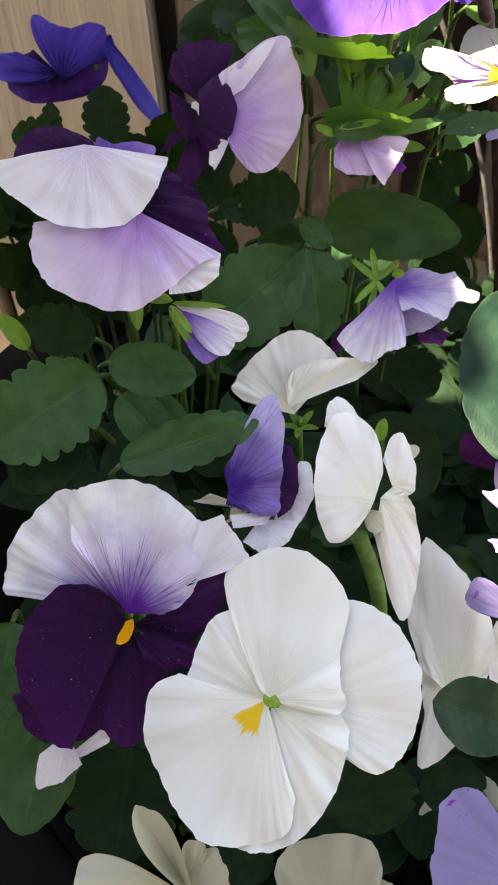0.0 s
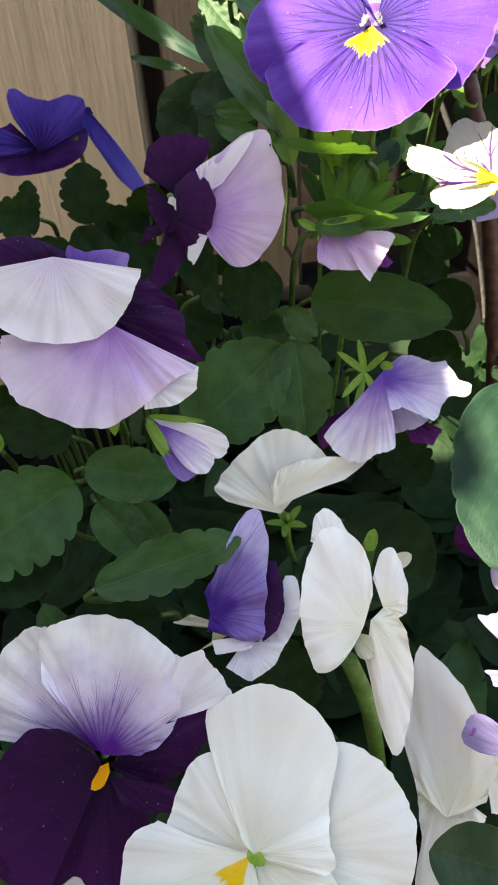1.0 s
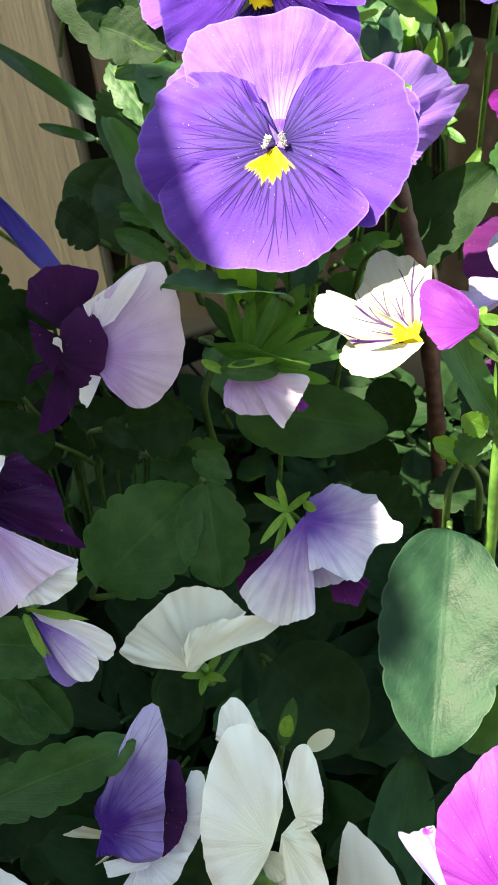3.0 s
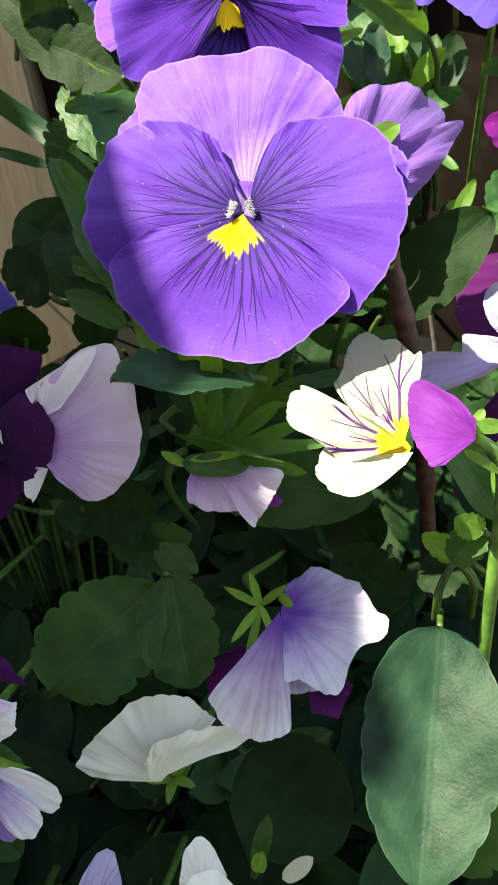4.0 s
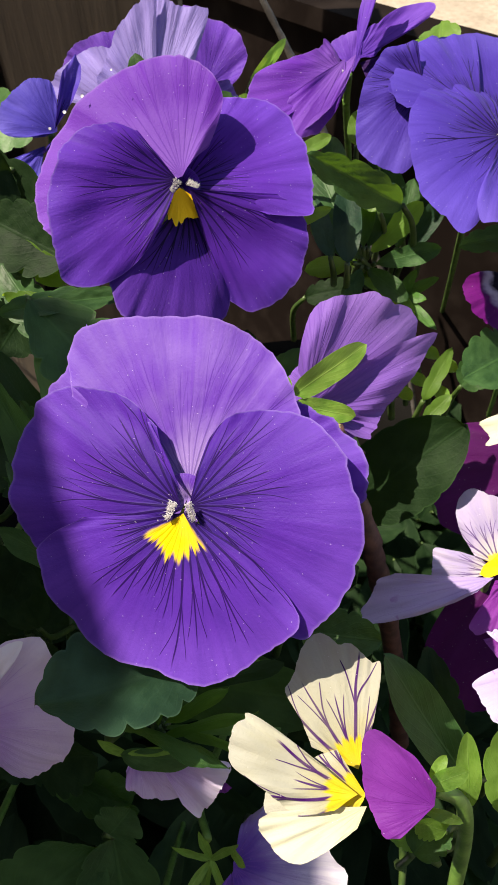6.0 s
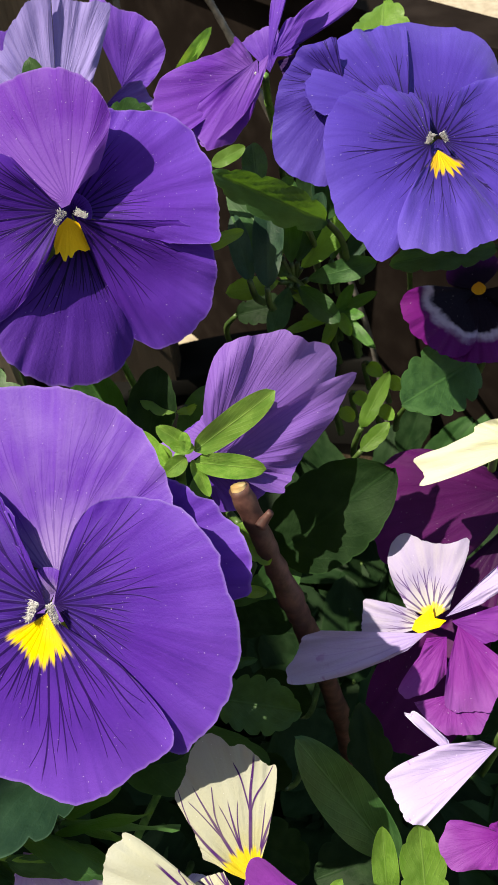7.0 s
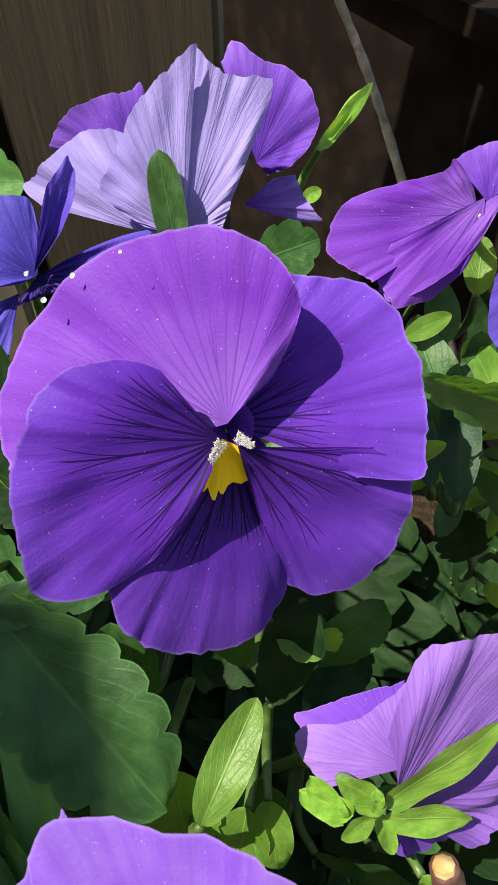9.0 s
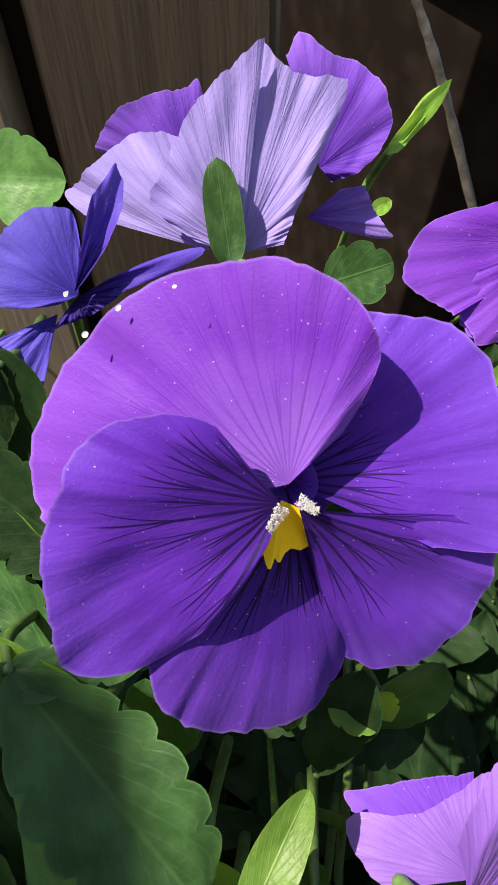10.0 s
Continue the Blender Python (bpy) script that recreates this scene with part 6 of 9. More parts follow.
petal(fl, (0.0760, 0.3426, 0.3044), (0.0952, 0.3504, 0.3130), (-0.05, -0.68, 0.73), 40, (0.16, 0.17, 0.19, 0.21, 0.24, 0.27, 0.33, 0.86, 0.99, 0.95, 0.84, 0.72, 0.59, 0.43, 0.39, 0.36, 0.23), PURPLE_PLAIN, ruffle=0.018, wavy=0.065)
petal(fl, (0.0771, 0.3450, 0.3026), (0.0898, 0.3394, 0.2983), (-0.05, -0.68, 0.73), 43, (0.44, 0.49, 0.57, 0.66, 0.68, 0.71, 0.75, 0.80, 0.82, 0.84, 0.88, 0.92, 0.95, 0.95, 0.96, 0.98, 0.85), VIOLET_DEEP, ruffle=0.018, wavy=0.065)
petal(fl, (0.0726, 0.3374, 0.3060), (0.0623, 0.3286, 0.2897), (-0.14, -0.83, 0.54), 32, (0.72, 0.79, 0.87, 0.94, 0.95, 0.96, 0.98, 0.99, 0.92, 0.86, 0.81, 0.69, 0.61, 0.53, 0.42, 0.35, 0.30), PURPLE_TOP, ruffle=0.02, wavy=0.06)
petal(fl, (0.0740, 0.3376, 0.3039), (0.0720, 0.3361, 0.3034), (-0.14, -0.83, 0.54), 16, 2.4, BEARD, name="eye", label="pale throat")
stalk(fl, (0.0742, 0.3417, 0.3007), (0.05, 0.68, -0.73), (0.12, 0.67, -0.73))

fl = thing("pansy_flower", (0.0733, 0.1169, 0.1837), "lilac pansy blotched with magenta at its rim", "flower", "pansies in bloom")
petal(fl, (0.0719, 0.1152, 0.1807), (0.0568, 0.1228, 0.1799), (-0.20, -0.30, 0.93), 48, (0.92, 0.93, 0.94, 0.97, 1.00, 0.29, 0.24, 0.21, 0.19, 0.17, 0.66, 0.62, 0.60, 0.58, 0.36, 0.20, 0.13), SPOTTED, ruffle=0.03, wavy=0.09)
petal(fl, (0.0780, 0.1173, 0.1859), (0.0603, 0.1352, 0.1879), (-0.20, -0.30, 0.93), 71, (0.48, 0.74, 0.97, 0.92, 0.82, 0.76, 0.71, 0.68, 0.61, 0.56, 0.50, 0.45, 0.41, 0.39, 0.38, 0.38, 0.39), PINK, ruffle=0.03, wavy=0.09)
stalk(fl, (0.0737, 0.1174, 0.1811), (0.15, 0.19, -0.97), (0.15, 0.19, -0.97))

fl = thing("pansy_flower", (0.0627, 0.0668, 0.1388), "lavender pansy with magenta flecks along the rim", "flower", "pansies in bloom")
petal(fl, (0.0666, 0.0667, 0.1350), (0.0470, 0.0679, 0.1485), (-0.20, -0.32, 0.93), 52, 3.6, SPOTTED)
petal(fl, (0.0688, 0.1067, 0.1655), (0.0563, 0.1092, 0.1733), (-0.24, -0.58, 0.78), 24, 3, SPOTTED)
stalk(fl, (0.0631, 0.0674, 0.1362), (0.17, 0.23, -0.96), (0.17, 0.23, -0.96))

fl = thing("pansy_flower", (0.0823, 0.1741, 0.1488), "mauve pansy in deep shade under a leaf", "flower", "pansies in bloom")
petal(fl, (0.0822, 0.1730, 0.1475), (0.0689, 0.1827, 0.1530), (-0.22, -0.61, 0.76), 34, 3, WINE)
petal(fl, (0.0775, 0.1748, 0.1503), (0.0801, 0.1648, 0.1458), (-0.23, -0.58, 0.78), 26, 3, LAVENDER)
stalk(fl, (0.0827, 0.1752, 0.1465), (0.19, 0.46, -0.87), (0.19, 0.46, -0.87))

fl = thing("pansy_bud", (0.0485, 0.3823, 0.2831), "slender unopened green bud on its stalk", "bud", "opening buds")
blade(fl, (0.0488, 0.3844, 0.2847), (0.0599, 0.3975, 0.2932), (0.23, -0.94, 0.26), 0.0037, SEPAL, teeth=0, fold=0.25, name="sepal", rows=12, cols=6)
blade(fl, (0.0488, 0.3853, 0.2842), (0.0592, 0.3981, 0.2924), (-0.51, -0.56, 0.65), 0.0029, SEPAL, teeth=0, fold=0.25, name="sepal", rows=12, cols=6)
tube(fl, ((0.0492, 0.3858, 0.2846), (0.0460, 0.3877, 0.2760), (0.0442, 0.3953, 0.2617), (0.0422, 0.4342, 0.2160)), 0.0009, 0.001, STEM)
blade(fl, (0.0455, 0.3629, 0.2871), (0.0491, 0.3647, 0.2883), (0.05, -0.83, 0.55), 0.0029, SEPAL, teeth=0, fold=0.25, name="sepal", rows=12, cols=6)

fl = thing("cut_stem", (0.0662, 0.2531, 0.2662), "reddish brown woody stem cut off at the top", "stem")
tube(fl, ((0.0662, 0.2533, 0.2663), (0.0695, 0.2500, 0.2570), (0.0735, 0.2472, 0.2430), (0.0785, 0.2457, 0.2230), (0.0852, 0.2447, 0.1880), (0.0930, 0.2440, 0.1340)), 0.0019, 0.0027, TWIG, knobs=0.35, name="stem", sides=12, steps=10)
tube(fl, ((0.0663, 0.2531, 0.2660), (0.0661, 0.2536, 0.2668)), 0.0016, 0.0014, CUT, name="cut_end", label="pale cut end")
tube(fl, ((0.0696, 0.2491, 0.2604), (0.0717, 0.2501, 0.2632)), 0.001, 0.0006, TWIG, name="knob", knobs=0.5)


fl = thing("pansy_plant", (-0.0200, 0.1500, 0.0120), "bushy pansy plant with dark scalloped leaves", "plant", "pansy plants")
blade(fl, (-0.0321, 0.1589, 0.1923), (-0.0595, 0.1396, 0.1826), (0.28, -0.72, 0.64), 0.0233, LEAF, teeth=7)
tube(fl, ((-0.0321, 0.1589, 0.1923), (-0.0289, 0.1651, 0.1875), (-0.0289, 0.1771, 0.1715)), 0.0007, 0.0010, STEM_SHADED, "petiole", sides=6, steps=5)
blade(fl, (-0.0302, 0.1616, 0.1946), (-0.0082, 0.1644, 0.1880), (0.28, -0.72, 0.64), 0.0138, LEAF, teeth=4, depth=0.08)
tube(fl, ((-0.0302, 0.1616, 0.1946), (-0.0340, 0.1651, 0.1897), (-0.0340, 0.1771, 0.1737)), 0.0007, 0.0010, STEM_SHADED, "petiole", sides=6, steps=5)
blade(fl, (-0.0273, 0.1566, 0.1877), (-0.0144, 0.1501, 0.1747), (0.28, -0.72, 0.64), 0.0123, LEAF, teeth=3, depth=0.03)
tube(fl, ((-0.0273, 0.1566, 0.1877), (-0.0299, 0.1620, 0.1844), (-0.0299, 0.1740, 0.1684)), 0.0007, 0.0010, STEM_SHADED, "petiole", sides=6, steps=5)
blade(fl, (-0.0194, 0.1585, 0.1864), (-0.0097, 0.1517, 0.1744), (0.28, -0.72, 0.64), 0.0093, LEAF, teeth=3, depth=0.03)
tube(fl, ((-0.0194, 0.1585, 0.1864), (-0.0218, 0.1641, 0.1832), (-0.0218, 0.1761, 0.1672)), 0.0007, 0.0010, STEM_SHADED, "petiole", sides=6, steps=5)
blade(fl, (-0.0398, 0.1518, 0.1799), (-0.0542, 0.1385, 0.1712), (0.28, -0.72, 0.64), 0.0173, LEAF_SHADED, teeth=4, depth=0.05)
tube(fl, ((-0.0398, 0.1518, 0.1799), (-0.0357, 0.1547, 0.1787), (-0.0357, 0.1667, 0.1627)), 0.0007, 0.0010, STEM_SHADED, "petiole", sides=6, steps=5)
blade(fl, (-0.0210, 0.1292, 0.1882), (0.0103, 0.1414, 0.1920), (0.15, -0.62, 0.77), 0.0116, LEAF, teeth=6)
tube(fl, ((-0.0210, 0.1292, 0.1882), (-0.0247, 0.1317, 0.1817), (-0.0247, 0.1437, 0.1657)), 0.0007, 0.0010, STEM_SHADED, "petiole", sides=6, steps=5)
blade(fl, (-0.0523, 0.2425, 0.2003), (-0.0645, 0.2466, 0.2148), (0.25, -0.86, 0.45), 0.0173, LEAF_SHADED, teeth=4, depth=0.08)
tube(fl, ((-0.0523, 0.2425, 0.2003), (-0.0498, 0.2456, 0.1913), (-0.0498, 0.2576, 0.1753)), 0.0007, 0.0010, STEM_SHADED, "petiole", sides=6, steps=5)
blade(fl, (-0.0404, 0.2450, 0.1984), (-0.0506, 0.2529, 0.2190), (0.25, -0.86, 0.45), 0.0162, LEAF_SHADED, teeth=4, depth=0.08)
tube(fl, ((-0.0404, 0.2450, 0.1984), (-0.0387, 0.2477, 0.1890), (-0.0387, 0.2597, 0.1730)), 0.0007, 0.0010, STEM_SHADED, "petiole", sides=6, steps=5)
blade(fl, (-0.0229, 0.2478, 0.1940), (-0.0355, 0.2553, 0.2153), (0.25, -0.86, 0.45), 0.0152, LEAF_SHADED, teeth=4, depth=0.08)
tube(fl, ((-0.0229, 0.2478, 0.1940), (-0.0210, 0.2506, 0.1847), (-0.0210, 0.2626, 0.1687)), 0.0007, 0.0010, STEM_SHADED, "petiole", sides=6, steps=5)
blade(fl, (-0.0102, 0.2514, 0.1937), (-0.0179, 0.2617, 0.2175), (0.25, -0.86, 0.45), 0.0133, LEAF_SHADED, teeth=4, depth=0.08)
tube(fl, ((-0.0102, 0.2514, 0.1937), (-0.0091, 0.2538, 0.1842), (-0.0091, 0.2658, 0.1682)), 0.0007, 0.0010, STEM_SHADED, "petiole", sides=6, steps=5)
blade(fl, (-0.0052, 0.2471, 0.1828), (-0.0266, 0.2462, 0.1930), (0.25, -0.86, 0.45), 0.0143, LEAF_SHADED, teeth=4, depth=0.08)
tube(fl, ((-0.0052, 0.2471, 0.1828), (-0.0016, 0.2512, 0.1751), (-0.0016, 0.2632, 0.1591)), 0.0007, 0.0010, STEM_SHADED, "petiole", sides=6, steps=5)
blade(fl, (-0.0326, 0.2396, 0.1840), (-0.0529, 0.2389, 0.1939), (0.25, -0.86, 0.45), 0.0154, LEAF_SHADED, teeth=4, depth=0.08)
tube(fl, ((-0.0326, 0.2396, 0.1840), (-0.0290, 0.2438, 0.1762), (-0.0290, 0.2558, 0.1602)), 0.0007, 0.0010, STEM_SHADED, "petiole", sides=6, steps=5)
blade(fl, (-0.0535, 0.2353, 0.1875), (-0.0699, 0.2346, 0.1951), (0.25, -0.86, 0.45), 0.0155, LEAF_SHADED, teeth=4, depth=0.08)
tube(fl, ((-0.0535, 0.2353, 0.1875), (-0.0499, 0.2395, 0.1798), (-0.0499, 0.2515, 0.1638)), 0.0007, 0.0010, STEM_SHADED, "petiole", sides=6, steps=5)
blade(fl, (-0.0171, 0.2534, 0.2013), (-0.0070, 0.2666, 0.2207), (0.25, -0.86, 0.45), 0.0114, LEAF_SHADED, teeth=4, depth=0.08)
tube(fl, ((-0.0171, 0.2534, 0.2013), (-0.0186, 0.2553, 0.1923), (-0.0186, 0.2673, 0.1763)), 0.0007, 0.0010, STEM_SHADED, "petiole", sides=6, steps=5)
blade(fl, (-0.0409, 0.1583, 0.1772), (-0.0558, 0.1416, 0.1659), (0.36, -0.66, 0.66), 0.0166, LEAF_SHADED)
tube(fl, ((-0.0409, 0.1583, 0.1772), (-0.0407, 0.1649, 0.1733), (-0.0457, 0.1762, 0.1584)), 0.0007, 0.0010, STEM_SHADED, "petiole", sides=6, steps=5)
blade(fl, (-0.0381, 0.1773, 0.1917), (-0.0579, 0.1745, 0.1992), (0.35, -0.77, 0.53), 0.0139, LEAF_SHADED)
tube(fl, ((-0.0381, 0.1773, 0.1917), (-0.0365, 0.1825, 0.1853), (-0.0410, 0.1950, 0.1716)), 0.0007, 0.0010, STEM_SHADED, "petiole", sides=6, steps=5)
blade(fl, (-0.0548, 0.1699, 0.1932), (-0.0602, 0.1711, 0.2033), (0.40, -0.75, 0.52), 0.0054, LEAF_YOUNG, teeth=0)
tube(fl, ((-0.0548, 0.1699, 0.1932), (-0.0553, 0.1740, 0.1848), (-0.0612, 0.1859, 0.1707)), 0.0007, 0.0010, STEM_SHADED, "petiole", sides=6, steps=5)
blade(fl, (-0.0134, 0.1454, 0.1576), (-0.0406, 0.1377, 0.1527), (0.25, -0.61, 0.75), 0.0183, LEAF_SHADED)
tube(fl, ((-0.0134, 0.1454, 0.1576), (-0.0110, 0.1501, 0.1520), (-0.0138, 0.1603, 0.1354)), 0.0007, 0.0010, STEM_SHADED, "petiole", sides=6, steps=5)
blade(fl, (-0.0250, 0.1007, 0.1111), (-0.0263, 0.0759, 0.0981), (0.24, -0.35, 0.90), 0.0282, LEAF_SHADED)
tube(fl, ((-0.0250, 0.1007, 0.1111), (-0.0263, 0.1064, 0.1058), (-0.0300, 0.1132, 0.0871)), 0.0007, 0.0010, STEM_SHADED, "petiole", sides=6, steps=5)
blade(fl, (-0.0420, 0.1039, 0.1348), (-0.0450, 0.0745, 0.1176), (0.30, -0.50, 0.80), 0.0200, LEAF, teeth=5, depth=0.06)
tube(fl, ((-0.0420, 0.1039, 0.1348), (-0.0390, 0.1109, 0.1268), (-0.0370, 0.1219, 0.1048)), 0.0007, 0.0010, STEM_SHADED, "petiole", sides=6, steps=5)
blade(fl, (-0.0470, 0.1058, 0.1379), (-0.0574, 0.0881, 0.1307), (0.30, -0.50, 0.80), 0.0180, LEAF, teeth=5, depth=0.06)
tube(fl, ((-0.0470, 0.1058, 0.1379), (-0.0440, 0.1128, 0.1299), (-0.0420, 0.1238, 0.1079)), 0.0007, 0.0010, STEM_SHADED, "petiole", sides=6, steps=5)
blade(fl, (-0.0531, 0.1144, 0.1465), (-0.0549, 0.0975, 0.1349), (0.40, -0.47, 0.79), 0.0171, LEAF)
tube(fl, ((-0.0531, 0.1144, 0.1465), (-0.0552, 0.1205, 0.1422), (-0.0615, 0.1290, 0.1255)), 0.0007, 0.0010, STEM_SHADED, "petiole", sides=6, steps=5)
blade(fl, (-0.0080, 0.0871, 0.0929), (0.0137, 0.0801, 0.0893), (0.10, -0.32, 0.94), 0.0196, LEAF_SHADED)
tube(fl, ((-0.0080, 0.0871, 0.0929), (-0.0124, 0.0903, 0.0861), (-0.0151, 0.0958, 0.0665)), 0.0007, 0.0010, STEM_SHADED, "petiole", sides=6, steps=5)
blade(fl, (-0.0642, 0.2569, 0.2202), (-0.0772, 0.2469, 0.2259), (0.36, -0.88, 0.30), 0.0132, LEAF_SHADED)
tube(fl, ((-0.0642, 0.2569, 0.2202), (-0.0633, 0.2645, 0.2153), (-0.0681, 0.2792, 0.2053)), 0.0007, 0.0010, STEM_SHADED, "petiole", sides=6, steps=5)
blade(fl, (-0.0488, 0.2569, 0.2179), (-0.0485, 0.2652, 0.2356), (0.27, -0.92, 0.29), 0.0153, LEAF_SHADED)
tube(fl, ((-0.0488, 0.2569, 0.2179), (-0.0505, 0.2607, 0.2107), (-0.0549, 0.2749, 0.2003)), 0.0007, 0.0010, STEM_SHADED, "petiole", sides=6, steps=5)
blade(fl, (-0.0680, 0.2553, 0.2189), (-0.0663, 0.2601, 0.2322), (0.34, -0.90, 0.29), 0.0076, LEAF_SHADED)
tube(fl, ((-0.0680, 0.2553, 0.2189), (-0.0705, 0.2593, 0.2117), (-0.0760, 0.2733, 0.2012)), 0.0007, 0.0010, STEM_SHADED, "petiole", sides=6, steps=5)

fl = thing("pansy_plant", (0.0300, 0.1900, 0.0120), "pansy plant with broad green leaves", "plant", "pansy plants")
blade(fl, (-0.0064, 0.1810, 0.1898), (0.0184, 0.1952, 0.2081), (0.05, -0.82, 0.57), 0.0241, LEAF, teeth=6, depth=0.13)
tube(fl, ((-0.0064, 0.1810, 0.1898), (-0.0093, 0.1833, 0.1816), (-0.0093, 0.1953, 0.1656)), 0.0007, 0.0010, STEM_SHADED, "petiole", sides=6, steps=5)
blade(fl, (0.0212, 0.1962, 0.2093), (0.0242, 0.1814, 0.1877), (0.05, -0.82, 0.57), 0.0169, LEAF, teeth=5, depth=0.12)
tube(fl, ((0.0212, 0.1962, 0.2093), (0.0208, 0.2025, 0.2066), (0.0208, 0.2145, 0.1906)), 0.0007, 0.0010, STEM_SHADED, "petiole", sides=6, steps=5)
blade(fl, (0.0207, 0.1967, 0.2101), (0.0253, 0.2001, 0.2145), (0.05, -0.82, 0.57), 0.0098, LEAF, teeth=2)
tube(fl, ((0.0207, 0.1967, 0.2101), (0.0182, 0.1989, 0.2016), (0.0182, 0.2109, 0.1856)), 0.0007, 0.0010, STEM_SHADED, "petiole", sides=6, steps=5)
blade(fl, (0.0255, 0.2355, 0.2001), (0.0686, 0.2281, 0.1969), (-0.10, -0.82, 0.56), 0.0216, LEAF, teeth=4, depth=0.06, shape=0.75)
tube(fl, ((0.0255, 0.2355, 0.2001), (0.0216, 0.2402, 0.1944), (0.0216, 0.2522, 0.1784)), 0.0007, 0.0010, STEM_SHADED, "petiole", sides=6, steps=5)
blade(fl, (0.0060, 0.2082, 0.2062), (0.0255, 0.2019, 0.2065), (0.03, -0.89, 0.46), 0.0097, LEAF)
tube(fl, ((0.0060, 0.2082, 0.2062), (0.0020, 0.2148, 0.2015), (0.0004, 0.2293, 0.1894)), 0.0007, 0.0010, STEM_SHADED, "petiole", sides=6, steps=5)
blade(fl, (0.0015, 0.2095, 0.2161), (0.0183, 0.2081, 0.2198), (0.06, -0.91, 0.41), 0.0174, LEAF_SHADED)
tube(fl, ((0.0015, 0.2095, 0.2161), (-0.0028, 0.2152, 0.2111), (-0.0048, 0.2299, 0.1995)), 0.0007, 0.0010, STEM_SHADED, "petiole", sides=6, steps=5)
blade(fl, (0.0397, 0.2128, 0.2495), (0.0170, 0.2020, 0.2579), (-0.20, 0.15, 0.97), 0.0223, LEAF_GREY, fold=0.2)
tube(fl, ((0.0397, 0.2128, 0.2495), (0.0426, 0.2196, 0.2435), (0.0421, 0.2339, 0.2305)), 0.0007, 0.0010, STEM_SHADED, "petiole", sides=6, steps=5)
blade(fl, (0.0350, 0.1792, 0.1582), (0.0580, 0.1623, 0.1488), (-0.01, -0.47, 0.88), 0.0281, LEAF_SHADED, depth=0.04)
tube(fl, ((0.0350, 0.1792, 0.1582), (0.0320, 0.1844, 0.1524), (0.0313, 0.1926, 0.1339)), 0.0007, 0.0010, STEM_SHADED, "petiole", sides=6, steps=5)
blade(fl, (0.0383, 0.1537, 0.1638), (0.0412, 0.1598, 0.1749), (0.02, -0.45, 0.89), 0.0039, LEAF, teeth=0)
tube(fl, ((0.0383, 0.1537, 0.1638), (0.0372, 0.1544, 0.1533), (0.0366, 0.1610, 0.1333)), 0.0007, 0.0010, STEM_SHADED, "petiole", sides=6, steps=5)
blade(fl, (-0.0051, 0.2091, 0.2155), (0.0131, 0.2088, 0.2132), (0.22, -0.74, 0.63), 0.0084, LEAF_SHADED)
tube(fl, ((-0.0051, 0.2091, 0.2155), (-0.0105, 0.2135, 0.2103), (-0.0152, 0.2254, 0.1955)), 0.0007, 0.0010, STEM_SHADED, "petiole", sides=6, steps=5)
blade(fl, (0.0106, 0.2067, 0.2036), (0.0253, 0.2052, 0.2124), (0.15, -0.73, 0.67), 0.0099, LEAF)
tube(fl, ((0.0106, 0.2067, 0.2036), (0.0062, 0.2114, 0.1957), (0.0029, 0.2230, 0.1796)), 0.0007, 0.0010, STEM_SHADED, "petiole", sides=6, steps=5)
blade(fl, (0.0580, 0.2197, 0.1831), (0.0762, 0.2096, 0.1773), (-0.12, -0.68, 0.73), 0.0174, LEAF_SHADED)
tube(fl, ((0.0580, 0.2197, 0.1831), (0.0553, 0.2257, 0.1780), (0.0562, 0.2371, 0.1619)), 0.0007, 0.0010, STEM_SHADED, "petiole", sides=6, steps=5)
blade(fl, (0.0478, 0.2012, 0.1709), (0.0596, 0.1893, 0.1639), (-0.05, -0.59, 0.80), 0.0155, LEAF_SHADED)
tube(fl, ((0.0478, 0.2012, 0.1709), (0.0455, 0.2074, 0.1659), (0.0455, 0.2176, 0.1487)), 0.0007, 0.0010, STEM_SHADED, "petiole", sides=6, steps=5)
blade(fl, (0.0355, 0.1045, 0.1092), (0.0397, 0.0897, 0.0986), (-0.07, -0.36, 0.93), 0.0220, LEAF_SHADED)
tube(fl, ((0.0355, 0.1045, 0.1092), (0.0351, 0.1099, 0.1040), (0.0360, 0.1165, 0.0849)), 0.0007, 0.0010, STEM_SHADED, "petiole", sides=6, steps=5)
blade(fl, (0.0366, 0.0992, 0.1155), (0.0393, 0.0842, 0.1055), (-0.07, -0.39, 0.92), 0.0228, LEAF_SHADED)
tube(fl, ((0.0366, 0.0992, 0.1155), (0.0364, 0.1048, 0.1105), (0.0373, 0.1120, 0.0915)), 0.0007, 0.0010, STEM_SHADED, "petiole", sides=6, steps=5)
blade(fl, (0.0526, 0.0992, 0.0978), (0.0708, 0.1027, 0.0992), (-0.17, -0.40, 0.90), 0.0137, LEAF_SHADED)
tube(fl, ((0.0526, 0.0992, 0.0978), (0.0497, 0.1008, 0.0903), (0.0513, 0.1070, 0.0710)), 0.0007, 0.0010, STEM_SHADED, "petiole", sides=6, steps=5)
blade(fl, (0.0245, 0.1308, 0.1385), (0.0153, 0.1396, 0.1577), (0.02, -0.64, 0.77), 0.0151, LEAF_SHADED)
tube(fl, ((0.0245, 0.1308, 0.1385), (0.0260, 0.1330, 0.1287), (0.0261, 0.1427, 0.1107)), 0.0007, 0.0010, STEM_SHADED, "petiole", sides=6, steps=5)

fl = thing("pansy_plant", (0.0800, 0.1800, 0.0120), "pansy plant with large greyish leaves", "plant", "pansy plants")
blade(fl, (0.0786, 0.1898, 0.1986), (0.0706, 0.1465, 0.1750), (-0.18, -0.53, 0.83), 0.0273, LEAF_GREY, depth=0.05, shape=0.85, teeth=7)
